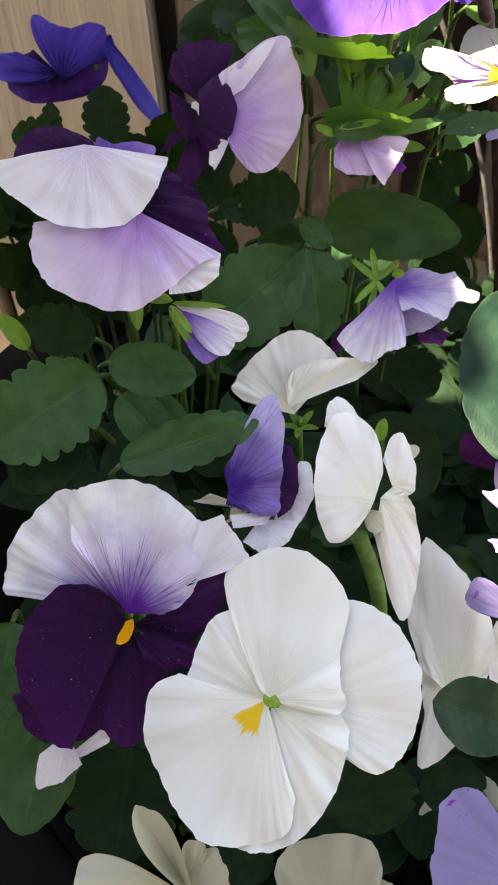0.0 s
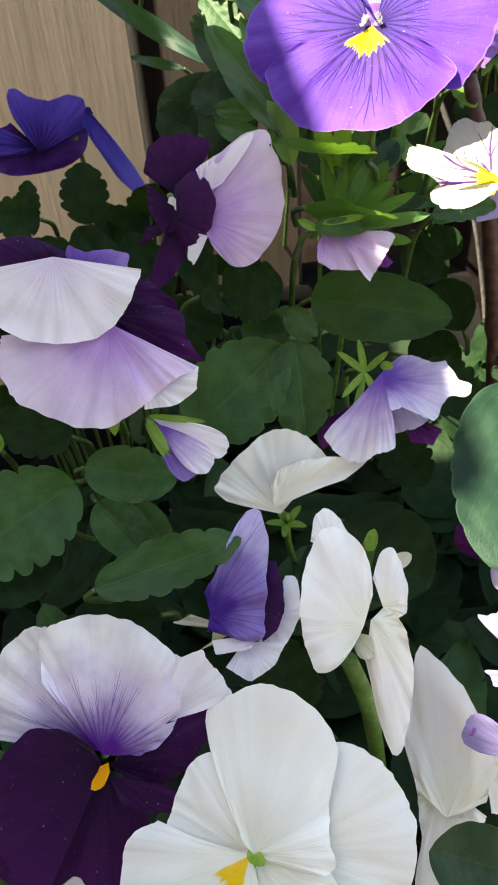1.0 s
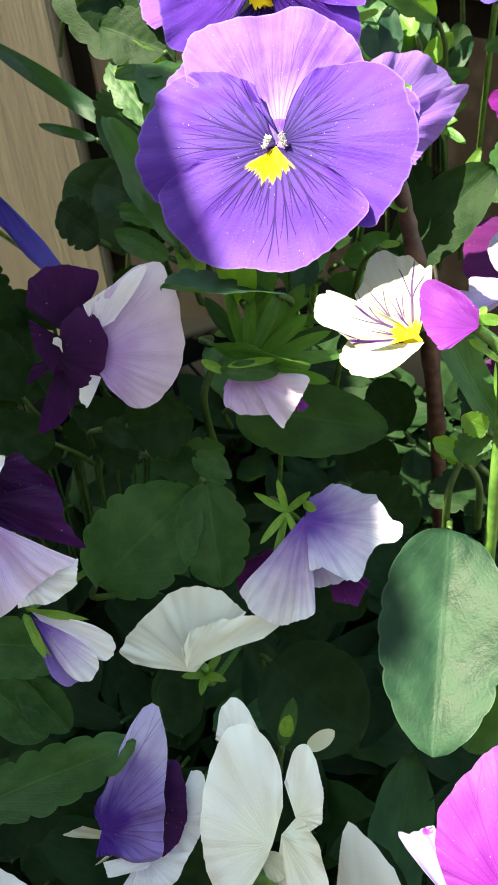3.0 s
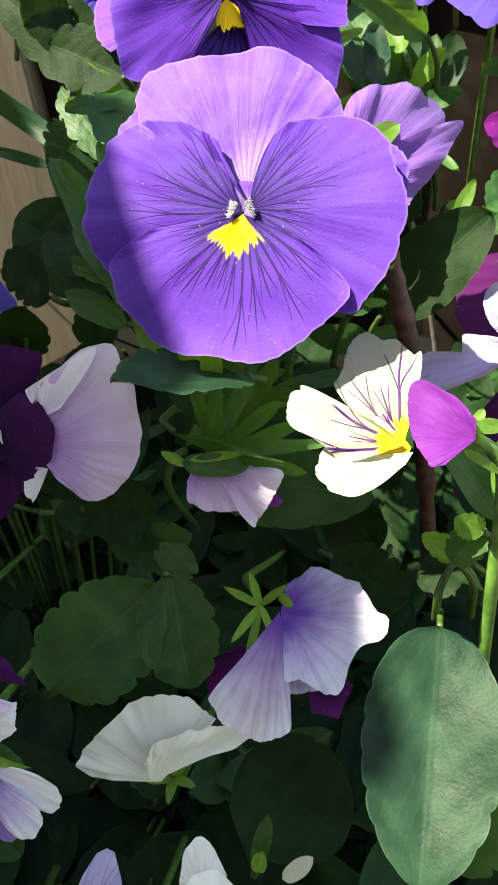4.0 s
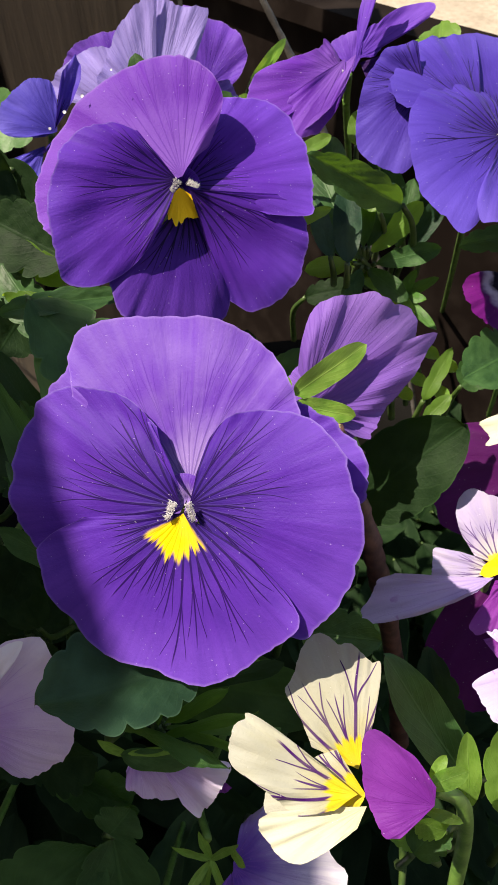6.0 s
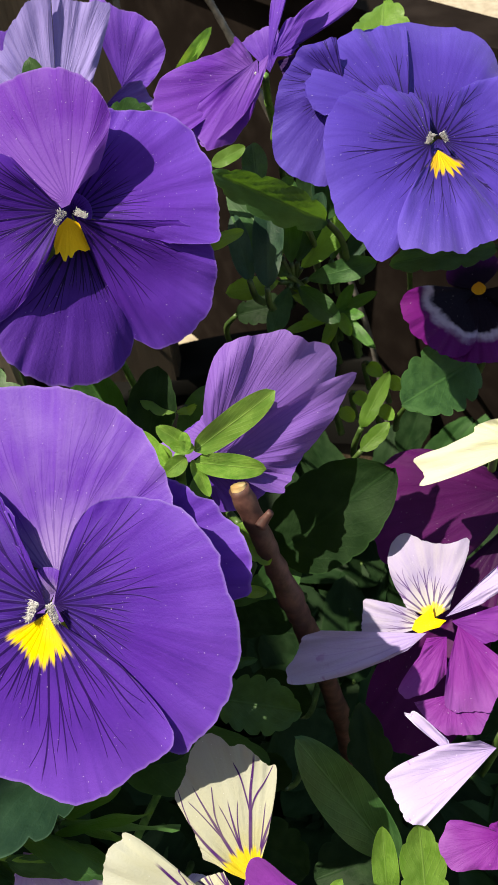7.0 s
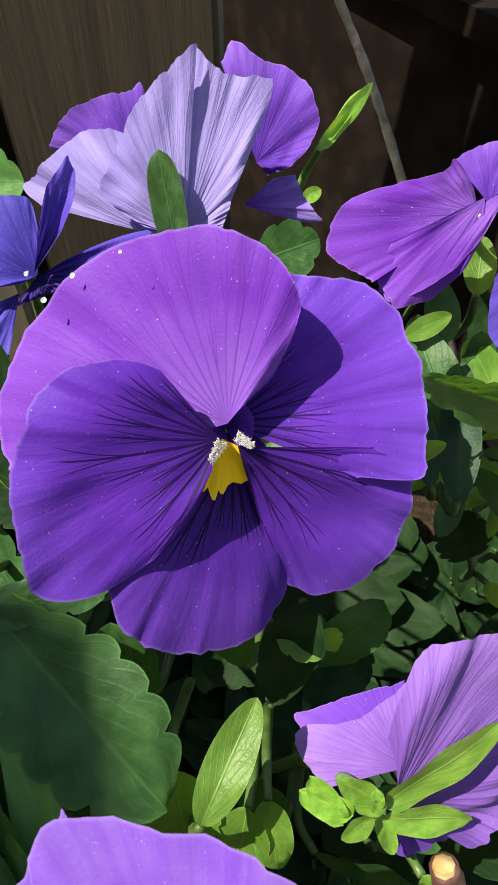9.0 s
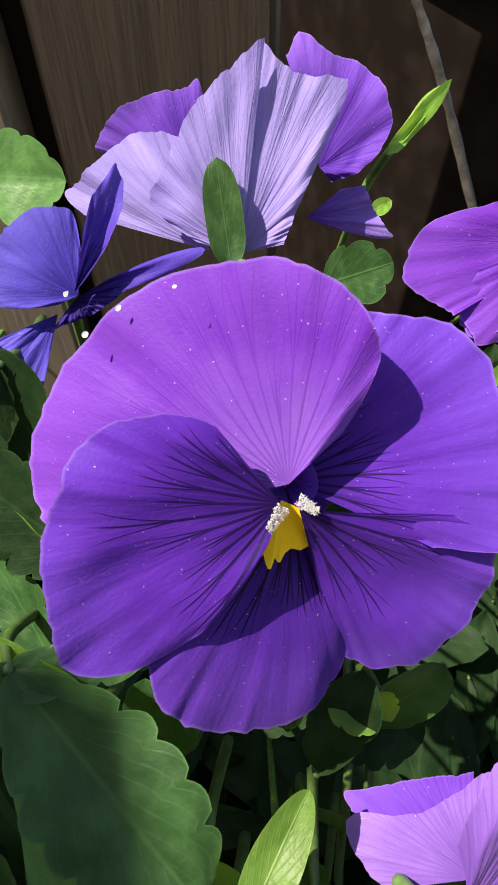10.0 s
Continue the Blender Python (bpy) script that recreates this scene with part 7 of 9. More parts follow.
tube(fl, ((0.0786, 0.1898, 0.1986), (0.0804, 0.1966, 0.1938), (0.0835, 0.2064, 0.1765)), 0.0007, 0.0010, STEM_SHADED, "petiole", sides=6, steps=5)
blade(fl, (0.0662, 0.0915, 0.1484), (0.0483, 0.0909, 0.1595), (-0.20, -0.47, 0.86), 0.0153, LEAF_GREY, depth=0.02)
tube(fl, ((0.0662, 0.0915, 0.1484), (0.0708, 0.0945, 0.1393), (0.0751, 0.1020, 0.1202)), 0.0007, 0.0010, STEM_SHADED, "petiole", sides=6, steps=5)
blade(fl, (0.0875, 0.1635, 0.1772), (0.0802, 0.1512, 0.1671), (-0.22, -0.44, 0.87), 0.0140, LEAF)
tube(fl, ((0.0875, 0.1635, 0.1772), (0.0905, 0.1690, 0.1725), (0.0946, 0.1770, 0.1545)), 0.0007, 0.0010, STEM_SHADED, "petiole", sides=6, steps=5)
blade(fl, (0.0831, 0.1929, 0.2166), (0.0736, 0.1978, 0.2201), (-0.21, -0.72, 0.66), 0.0055, LEAF_YOUNG)
tube(fl, ((0.0831, 0.1929, 0.2166), (0.0878, 0.1955, 0.2096), (0.0921, 0.2065, 0.1939)), 0.0007, 0.0010, STEM_SHADED, "petiole", sides=6, steps=5)
blade(fl, (0.0836, 0.1934, 0.2261), (0.0778, 0.1936, 0.2300), (-0.24, -0.74, 0.63), 0.0053, LEAF_YOUNG)
tube(fl, ((0.0836, 0.1934, 0.2261), (0.0883, 0.1977, 0.2183), (0.0930, 0.2094, 0.2028)), 0.0007, 0.0010, STEM_SHADED, "petiole", sides=6, steps=5)
blade(fl, (0.0798, 0.1921, 0.2188), (0.0734, 0.1962, 0.2204), (-0.16, -0.35, 0.92), 0.0032, LEAF_YOUNG)
tube(fl, ((0.0798, 0.1921, 0.2188), (0.0841, 0.1921, 0.2107), (0.0876, 0.1971, 0.1909)), 0.0007, 0.0010, STEM_SHADED, "petiole", sides=6, steps=5)
blade(fl, (0.0787, 0.1917, 0.2185), (0.0846, 0.1960, 0.2249), (-0.20, -0.35, 0.92), 0.0073, LEAF)
tube(fl, ((0.0787, 0.1917, 0.2185), (0.0775, 0.1920, 0.2086), (0.0800, 0.1971, 0.1884)), 0.0007, 0.0010, STEM_SHADED, "petiole", sides=6, steps=5)
blade(fl, (0.0915, 0.2056, 0.2150), (0.0740, 0.2186, 0.2420), (-0.07, -0.25, 0.97), 0.0095, LEAF, teeth=0, fold=0.2)
tube(fl, ((0.0915, 0.2056, 0.2150), (0.0940, 0.2055, 0.2042), (0.0958, 0.2088, 0.1832)), 0.0007, 0.0010, STEM_SHADED, "petiole", sides=6, steps=5)
blade(fl, (0.0919, 0.2095, 0.2050), (0.0886, 0.2348, 0.2142), (-0.11, -0.27, 0.96), 0.0093, LEAF_SHADED)
tube(fl, ((0.0919, 0.2095, 0.2050), (0.0930, 0.2073, 0.1961), (0.0949, 0.2105, 0.1756)), 0.0007, 0.0010, STEM_SHADED, "petiole", sides=6, steps=5)
blade(fl, (0.0881, 0.1968, 0.2274), (0.0873, 0.2054, 0.2391), (-0.11, -0.18, 0.98), 0.0042, LEAF_YOUNG, teeth=0)
tube(fl, ((0.0881, 0.1968, 0.2274), (0.0889, 0.1955, 0.2165), (0.0908, 0.1976, 0.1953)), 0.0007, 0.0010, STEM_SHADED, "petiole", sides=6, steps=5)
blade(fl, (0.0939, 0.1949, 0.2295), (0.0928, 0.2054, 0.2414), (-0.15, -0.17, 0.97), 0.0071, LEAF_YOUNG, teeth=2)
tube(fl, ((0.0939, 0.1949, 0.2295), (0.0951, 0.1933, 0.2188), (0.0976, 0.1952, 0.1977)), 0.0007, 0.0010, STEM_SHADED, "petiole", sides=6, steps=5)
blade(fl, (0.0597, 0.2309, 0.2282), (0.0758, 0.2267, 0.2317), (0.03, -0.36, 0.93), 0.0103, LEAF)
tube(fl, ((0.0597, 0.2309, 0.2282), (0.0557, 0.2341, 0.2200), (0.0540, 0.2400, 0.2001)), 0.0007, 0.0010, STEM_SHADED, "petiole", sides=6, steps=5)
blade(fl, (0.0655, 0.2532, 0.2556), (0.0710, 0.2463, 0.2519), (0.03, -0.55, 0.84), 0.0048, LEAF_YOUNG, teeth=2)
tube(fl, ((0.0655, 0.2532, 0.2556), (0.0630, 0.2594, 0.2504), (0.0618, 0.2690, 0.2326)), 0.0007, 0.0010, STEM_SHADED, "petiole", sides=6, steps=5)
blade(fl, (0.0652, 0.2457, 0.2436), (0.0702, 0.2450, 0.2441), (0.04, -0.49, 0.87), 0.0024, LEAF_YOUNG, teeth=0)
tube(fl, ((0.0652, 0.2457, 0.2436), (0.0611, 0.2492, 0.2362), (0.0594, 0.2572, 0.2174)), 0.0007, 0.0010, STEM_SHADED, "petiole", sides=6, steps=5)
blade(fl, (0.0720, 0.2628, 0.2291), (0.0961, 0.2658, 0.2545), (-0.07, -0.58, 0.81), 0.0197, LEAF_SHADED, depth=0.05, teeth=6)
tube(fl, ((0.0720, 0.2628, 0.2291), (0.0696, 0.2659, 0.2194), (0.0698, 0.2749, 0.2008)), 0.0007, 0.0010, STEM_SHADED, "petiole", sides=6, steps=5)
blade(fl, (0.0993, 0.2126, 0.1941), (0.0773, 0.2065, 0.1897), (-0.09, -0.18, 0.98), 0.0145, LEAF_SHADED)
tube(fl, ((0.0993, 0.2126, 0.1941), (0.1037, 0.2147, 0.1871), (0.1063, 0.2180, 0.1669)), 0.0007, 0.0010, STEM_SHADED, "petiole", sides=6, steps=5)

fl = thing("pansy_plant", (0.0300, 0.2500, 0.0120), "pansy plant with leaves under a big purple flower", "plant", "pansy plants")
blade(fl, (0.0296, 0.2639, 0.2600), (0.0337, 0.2492, 0.2432), (0.00, -0.75, 0.66), 0.0119, LEAF_YOUNG, teeth=2)
tube(fl, ((0.0296, 0.2639, 0.2600), (0.0289, 0.2705, 0.2569), (0.0289, 0.2825, 0.2409)), 0.0007, 0.0010, STEM_SHADED, "petiole", sides=6, steps=5)
blade(fl, (0.0409, 0.2602, 0.2557), (0.0382, 0.2489, 0.2428), (0.00, -0.75, 0.66), 0.0087, LEAF_YOUNG, teeth=2)
tube(fl, ((0.0409, 0.2602, 0.2557), (0.0415, 0.2668, 0.2527), (0.0415, 0.2788, 0.2367)), 0.0007, 0.0010, STEM_SHADED, "petiole", sides=6, steps=5)
blade(fl, (0.0438, 0.2612, 0.2569), (0.0457, 0.2534, 0.2479), (0.00, -0.75, 0.66), 0.0060, LEAF_YOUNG, teeth=0)
tube(fl, ((0.0438, 0.2612, 0.2569), (0.0433, 0.2679, 0.2539), (0.0433, 0.2799, 0.2379)), 0.0007, 0.0010, STEM_SHADED, "petiole", sides=6, steps=5)
blade(fl, (0.0222, 0.2506, 0.2448), (0.0400, 0.2440, 0.2373), (0.00, -0.75, 0.66), 0.0150, LEAF, teeth=3)
tube(fl, ((0.0222, 0.2506, 0.2448), (0.0188, 0.2559, 0.2403), (0.0188, 0.2679, 0.2243)), 0.0007, 0.0010, STEM_SHADED, "petiole", sides=6, steps=5)
blade(fl, (0.0152, 0.2633, 0.2592), (0.0265, 0.2516, 0.2460), (0.00, -0.75, 0.66), 0.0088, LEAF, teeth=2)
tube(fl, ((0.0152, 0.2633, 0.2592), (0.0130, 0.2695, 0.2558), (0.0130, 0.2815, 0.2398)), 0.0007, 0.0010, STEM_SHADED, "petiole", sides=6, steps=5)
blade(fl, (0.0458, 0.2435, 0.2368), (0.0520, 0.2496, 0.2437), (0.00, -0.75, 0.66), 0.0062, LEAF_PALE, teeth=0)
tube(fl, ((0.0458, 0.2435, 0.2368), (0.0436, 0.2453, 0.2283), (0.0436, 0.2573, 0.2123)), 0.0007, 0.0010, STEM_SHADED, "petiole", sides=6, steps=5)
blade(fl, (0.0460, 0.2360, 0.2283), (0.0676, 0.2378, 0.2303), (0.00, -0.75, 0.66), 0.0038, LEAF, teeth=3)
tube(fl, ((0.0460, 0.2360, 0.2283), (0.0420, 0.2397, 0.2219), (0.0420, 0.2517, 0.2059)), 0.0007, 0.0010, STEM_SHADED, "petiole", sides=6, steps=5)
blade(fl, (0.0121, 0.2498, 0.2439), (0.0223, 0.2495, 0.2436), (0.00, -0.75, 0.66), 0.0117, LEAF, teeth=3)
tube(fl, ((0.0121, 0.2498, 0.2439), (0.0081, 0.2539, 0.2380), (0.0081, 0.2659, 0.2220)), 0.0007, 0.0010, STEM_SHADED, "petiole", sides=6, steps=5)
blade(fl, (0.0099, 0.2596, 0.2434), (-0.0235, 0.2815, 0.2497), (0.22, -0.91, 0.35), 0.0233, LEAF_SHADED, depth=0.03)
tube(fl, ((0.0099, 0.2596, 0.2434), (0.0120, 0.2629, 0.2388), (0.0095, 0.2769, 0.2281)), 0.0007, 0.0010, STEM_SHADED, "petiole", sides=6, steps=5)
blade(fl, (-0.0100, 0.3120, 0.2529), (-0.0603, 0.3410, 0.2771), (0.28, -0.94, 0.22), 0.0066, LEAF_GREY, teeth=0)
tube(fl, ((-0.0100, 0.3120, 0.2529), (-0.0084, 0.3158, 0.2482), (-0.0118, 0.3303, 0.2394)), 0.0007, 0.0010, STEM_SHADED, "petiole", sides=6, steps=5)
blade(fl, (-0.0195, 0.3104, 0.2521), (-0.0399, 0.3178, 0.2554), (0.27, -0.93, 0.27), 0.0034, LEAF_GREY, teeth=0)
tube(fl, ((-0.0195, 0.3104, 0.2521), (-0.0173, 0.3146, 0.2481), (-0.0206, 0.3290, 0.2388)), 0.0007, 0.0010, STEM_SHADED, "petiole", sides=6, steps=5)
blade(fl, (0.0102, 0.3043, 0.2725), (-0.0295, 0.3313, 0.2931), (0.20, -0.97, 0.16), 0.0194, LEAF_SHADED)
tube(fl, ((0.0102, 0.3043, 0.2725), (0.0121, 0.3081, 0.2681), (0.0099, 0.3230, 0.2601)), 0.0007, 0.0010, STEM_SHADED, "petiole", sides=6, steps=5)
blade(fl, (0.0083, 0.2932, 0.2752), (-0.0083, 0.3026, 0.2803), (0.17, -0.96, 0.20), 0.0077, LEAF_YOUNG, teeth=2)
tube(fl, ((0.0083, 0.2932, 0.2752), (0.0107, 0.2971, 0.2711), (0.0089, 0.3121, 0.2628)), 0.0007, 0.0010, STEM_SHADED, "petiole", sides=6, steps=5)
blade(fl, (0.0048, 0.2834, 0.2642), (-0.0094, 0.3013, 0.2758), (0.19, -0.95, 0.24), 0.0100, LEAF)
tube(fl, ((0.0048, 0.2834, 0.2642), (0.0059, 0.2864, 0.2591), (0.0035, 0.3009, 0.2499)), 0.0007, 0.0010, STEM_SHADED, "petiole", sides=6, steps=5)
blade(fl, (0.0209, 0.2378, 0.2553), (-0.0040, 0.2531, 0.2529), (0.17, -0.91, 0.37), 0.0059, LEAF)
tube(fl, ((0.0209, 0.2378, 0.2553), (0.0233, 0.2412, 0.2517), (0.0216, 0.2554, 0.2410)), 0.0007, 0.0010, STEM_SHADED, "petiole", sides=6, steps=5)
blade(fl, (0.0119, 0.2508, 0.2637), (0.0012, 0.2640, 0.2650), (0.17, -0.94, 0.30), 0.0053, LEAF)
tube(fl, ((0.0119, 0.2508, 0.2637), (0.0134, 0.2533, 0.2598), (0.0113, 0.2675, 0.2501)), 0.0007, 0.0010, STEM_SHADED, "petiole", sides=6, steps=5)
blade(fl, (0.0319, 0.2138, 0.2466), (0.0275, 0.2160, 0.2586), (-0.04, -0.97, 0.23), 0.0048, LEAF_YOUNG, teeth=0)
tube(fl, ((0.0319, 0.2118, 0.2486), (0.0335, 0.2174, 0.2416), (0.0345, 0.2329, 0.2320)), 0.0007, 0.0010, STEM_SHADED, "petiole", sides=6, steps=5)
blade(fl, (0.0333, 0.2119, 0.2485), (0.0335, 0.2124, 0.2617), (-0.06, -0.97, 0.24), 0.0042, LEAF_YOUNG, teeth=0)
tube(fl, ((0.0333, 0.2119, 0.2485), (0.0336, 0.2175, 0.2413), (0.0345, 0.2330, 0.2316)), 0.0007, 0.0010, STEM_SHADED, "petiole", sides=6, steps=5)
blade(fl, (0.0341, 0.2132, 0.2468), (0.0403, 0.2147, 0.2602), (-0.08, -0.97, 0.24), 0.0042, LEAF, teeth=0)
tube(fl, ((0.0341, 0.2132, 0.2468), (0.0329, 0.2185, 0.2399), (0.0337, 0.2339, 0.2302)), 0.0007, 0.0010, STEM_SHADED, "petiole", sides=6, steps=5)
blade(fl, (0.0326, 0.2125, 0.2337), (0.0234, 0.2155, 0.2481), (-0.03, -0.95, 0.30), 0.0036, LEAF_GREY, teeth=0, rows=14, cols=6, shape=1.3)
tube(fl, ((0.0326, 0.2125, 0.2337), (0.0349, 0.2175, 0.2267), (0.0360, 0.2325, 0.2162)), 0.0007, 0.0010, STEM_SHADED, "petiole", sides=6, steps=5)
blade(fl, (0.0323, 0.2086, 0.2354), (0.0287, 0.2133, 0.2509), (-0.04, -0.95, 0.29), 0.0029, LEAF_FRESH, teeth=0, rows=14, cols=6, shape=1.3)
tube(fl, ((0.0323, 0.2086, 0.2354), (0.0335, 0.2132, 0.2280), (0.0344, 0.2282, 0.2175)), 0.0007, 0.0010, STEM_SHADED, "petiole", sides=6, steps=5)
blade(fl, (0.0326, 0.2076, 0.2357), (0.0340, 0.2124, 0.2506), (-0.06, -0.95, 0.30), 0.0029, LEAF_FRESH, teeth=0, rows=14, cols=6, shape=1.3)
tube(fl, ((0.0326, 0.2076, 0.2357), (0.0326, 0.2121, 0.2283), (0.0334, 0.2270, 0.2177)), 0.0007, 0.0010, STEM_SHADED, "petiole", sides=6, steps=5)
blade(fl, (0.0332, 0.2107, 0.2346), (0.0402, 0.2156, 0.2488), (-0.07, -0.95, 0.30), 0.0032, LEAF_PALE, teeth=0, rows=14, cols=6, shape=1.3)
tube(fl, ((0.0332, 0.2107, 0.2346), (0.0319, 0.2152, 0.2276), (0.0326, 0.2301, 0.2170)), 0.0007, 0.0010, STEM_SHADED, "petiole", sides=6, steps=5)
blade(fl, (0.0335, 0.2085, 0.2351), (0.0461, 0.2108, 0.2453), (-0.09, -0.95, 0.31), 0.0032, LEAF_FRESH, teeth=0, rows=14, cols=6, shape=1.3)
tube(fl, ((0.0335, 0.2085, 0.2351), (0.0310, 0.2136, 0.2289), (0.0315, 0.2286, 0.2185)), 0.0007, 0.0010, STEM_SHADED, "petiole", sides=6, steps=5)
blade(fl, (0.0337, 0.2063, 0.2356), (0.0512, 0.2073, 0.2435), (-0.10, -0.94, 0.32), 0.0029, LEAF_FRESH, teeth=0, rows=14, cols=6, shape=1.3)
tube(fl, ((0.0337, 0.2063, 0.2356), (0.0306, 0.2118, 0.2302), (0.0312, 0.2268, 0.2199)), 0.0007, 0.0010, STEM_SHADED, "petiole", sides=6, steps=5)
blade(fl, (0.0341, 0.2082, 0.2346), (0.0550, 0.2062, 0.2384), (-0.11, -0.94, 0.33), 0.0032, LEAF_PALE, teeth=0, rows=14, cols=6, shape=1.3)
tube(fl, ((0.0341, 0.2082, 0.2346), (0.0308, 0.2142, 0.2301), (0.0315, 0.2293, 0.2198)), 0.0007, 0.0010, STEM_SHADED, "petiole", sides=6, steps=5)
blade(fl, (0.0340, 0.2094, 0.2330), (0.0509, 0.2035, 0.2327), (-0.10, -0.93, 0.35), 0.0032, LEAF_FRESH, teeth=0, rows=14, cols=6, shape=1.3)
tube(fl, ((0.0340, 0.2094, 0.2330), (0.0308, 0.2164, 0.2292), (0.0313, 0.2316, 0.2189)), 0.0007, 0.0010, STEM_SHADED, "petiole", sides=6, steps=5)
blade(fl, (0.0336, 0.2168, 0.2325), (0.0375, 0.2240, 0.2498), (-0.07, -0.95, 0.29), 0.0046, LEAF_FRESH, teeth=0, rows=14, cols=6, shape=1.3)
tube(fl, ((0.0336, 0.2168, 0.2325), (0.0331, 0.2210, 0.2252), (0.0340, 0.2359, 0.2148)), 0.0007, 0.0010, STEM_SHADED, "petiole", sides=6, steps=5)
blade(fl, (0.0343, 0.2167, 0.2322), (0.0457, 0.2223, 0.2465), (-0.09, -0.95, 0.30), 0.0042, LEAF_FRESH, teeth=0, rows=14, cols=6, shape=1.3)
tube(fl, ((0.0343, 0.2167, 0.2322), (0.0325, 0.2212, 0.2255), (0.0332, 0.2361, 0.2151)), 0.0007, 0.0010, STEM_SHADED, "petiole", sides=6, steps=5)
blade(fl, (0.0345, 0.2180, 0.2306), (0.0558, 0.2188, 0.2376), (-0.11, -0.94, 0.32), 0.0043, LEAF_GREY, teeth=0, rows=14, cols=6, shape=1.3)
tube(fl, ((0.0345, 0.2180, 0.2306), (0.0313, 0.2235, 0.2256), (0.0320, 0.2385, 0.2153)), 0.0007, 0.0010, STEM_SHADED, "petiole", sides=6, steps=5)
blade(fl, (0.0204, 0.2236, 0.2457), (0.0161, 0.2499, 0.2621), (0.02, -0.98, 0.22), 0.0078, LEAF_YOUNG, teeth=0)
tube(fl, ((0.0204, 0.2236, 0.2457), (0.0209, 0.2261, 0.2405), (0.0208, 0.2408, 0.2315)), 0.0007, 0.0010, STEM_SHADED, "petiole", sides=6, steps=5)
blade(fl, (0.0099, 0.2586, 0.2579), (-0.0101, 0.2786, 0.2691), (0.09, -0.98, 0.15), 0.0104, LEAF_GREY, teeth=0)
tube(fl, ((0.0099, 0.2586, 0.2579), (0.0121, 0.2619, 0.2536), (0.0115, 0.2770, 0.2460)), 0.0007, 0.0010, STEM_SHADED, "petiole", sides=6, steps=5)
blade(fl, (0.0051, 0.2485, 0.2465), (-0.0056, 0.2693, 0.2573), (0.09, -0.97, 0.20), 0.0079, LEAF, teeth=0)
tube(fl, ((0.0051, 0.2485, 0.2465), (0.0062, 0.2511, 0.2418), (0.0052, 0.2659, 0.2332)), 0.0007, 0.0010, STEM_SHADED, "petiole", sides=6, steps=5)
blade(fl, (0.0263, 0.2344, 0.2577), (0.0104, 0.2535, 0.2673), (0.02, -0.98, 0.17), 0.0094, LEAF, teeth=0)
tube(fl, ((0.0263, 0.2344, 0.2577), (0.0286, 0.2374, 0.2533), (0.0291, 0.2524, 0.2453)), 0.0007, 0.0010, STEM_SHADED, "petiole", sides=6, steps=5)
blade(fl, (0.0432, 0.2250, 0.2439), (0.0484, 0.2298, 0.2488), (-0.11, -0.96, 0.26), 0.0061, LEAF_GREY, teeth=0)
tube(fl, ((0.0432, 0.2250, 0.2439), (0.0414, 0.2285, 0.2382), (0.0426, 0.2433, 0.2287)), 0.0007, 0.0010, STEM_SHADED, "petiole", sides=6, steps=5)
blade(fl, (-0.0067, 0.2475, 0.2472), (-0.0204, 0.2618, 0.2507), (0.15, -0.96, 0.22), 0.0121, LEAF_SHADED)
tube(fl, ((-0.0067, 0.2475, 0.2472), (-0.0048, 0.2505, 0.2433), (-0.0064, 0.2652, 0.2348)), 0.0007, 0.0010, STEM_SHADED, "petiole", sides=6, steps=5)
blade(fl, (0.0332, 0.2276, 0.2328), (0.0469, 0.2281, 0.2392), (-0.08, -0.95, 0.30), 0.0032, LEAF_FRESH, teeth=0, rows=14, cols=4)
tube(fl, ((0.0332, 0.2276, 0.2328), (0.0301, 0.2331, 0.2275), (0.0304, 0.2483, 0.2174)), 0.0007, 0.0010, STEM_SHADED, "petiole", sides=6, steps=5)
blade(fl, (0.0332, 0.2276, 0.2328), (0.0500, 0.2253, 0.2354), (-0.09, -0.95, 0.31), 0.0032, LEAF_FRESH, teeth=0, rows=14, cols=4)
tube(fl, ((0.0332, 0.2276, 0.2328), (0.0298, 0.2338, 0.2286), (0.0301, 0.2490, 0.2186)), 0.0007, 0.0010, STEM_SHADED, "petiole", sides=6, steps=5)
blade(fl, (0.0332, 0.2276, 0.2328), (0.0517, 0.2224, 0.2317), (-0.10, -0.94, 0.32), 0.0032, LEAF_FRESH, teeth=0, rows=14, cols=4)
tube(fl, ((0.0332, 0.2276, 0.2328), (0.0299, 0.2343, 0.2293), (0.0303, 0.2496, 0.2195)), 0.0007, 0.0010, STEM_SHADED, "petiole", sides=6, steps=5)
blade(fl, (0.0332, 0.2276, 0.2328), (0.0423, 0.2197, 0.2298), (-0.07, -0.94, 0.33), 0.0032, LEAF_FRESH, teeth=0, rows=14, cols=4)
tube(fl, ((0.0332, 0.2276, 0.2328), (0.0307, 0.2358, 0.2300), (0.0311, 0.2515, 0.2203)), 0.0007, 0.0010, STEM_SHADED, "petiole", sides=6, steps=5)
blade(fl, (0.0332, 0.2276, 0.2328), (0.0252, 0.2162, 0.2284), (-0.03, -0.94, 0.33), 0.0032, LEAF_FRESH, teeth=0, rows=14, cols=4)
tube(fl, ((0.0332, 0.2276, 0.2328), (0.0356, 0.2363, 0.2303), (0.0368, 0.2522, 0.2205)), 0.0007, 0.0010, STEM_SHADED, "petiole", sides=6, steps=5)
blade(fl, (0.0332, 0.2276, 0.2328), (0.0236, 0.2211, 0.2345), (-0.03, -0.95, 0.32), 0.0032, LEAF_FRESH, teeth=0, rows=14, cols=4)
tube(fl, ((0.0332, 0.2276, 0.2328), (0.0367, 0.2354, 0.2286), (0.0381, 0.2512, 0.2185)), 0.0007, 0.0010, STEM_SHADED, "petiole", sides=6, steps=5)
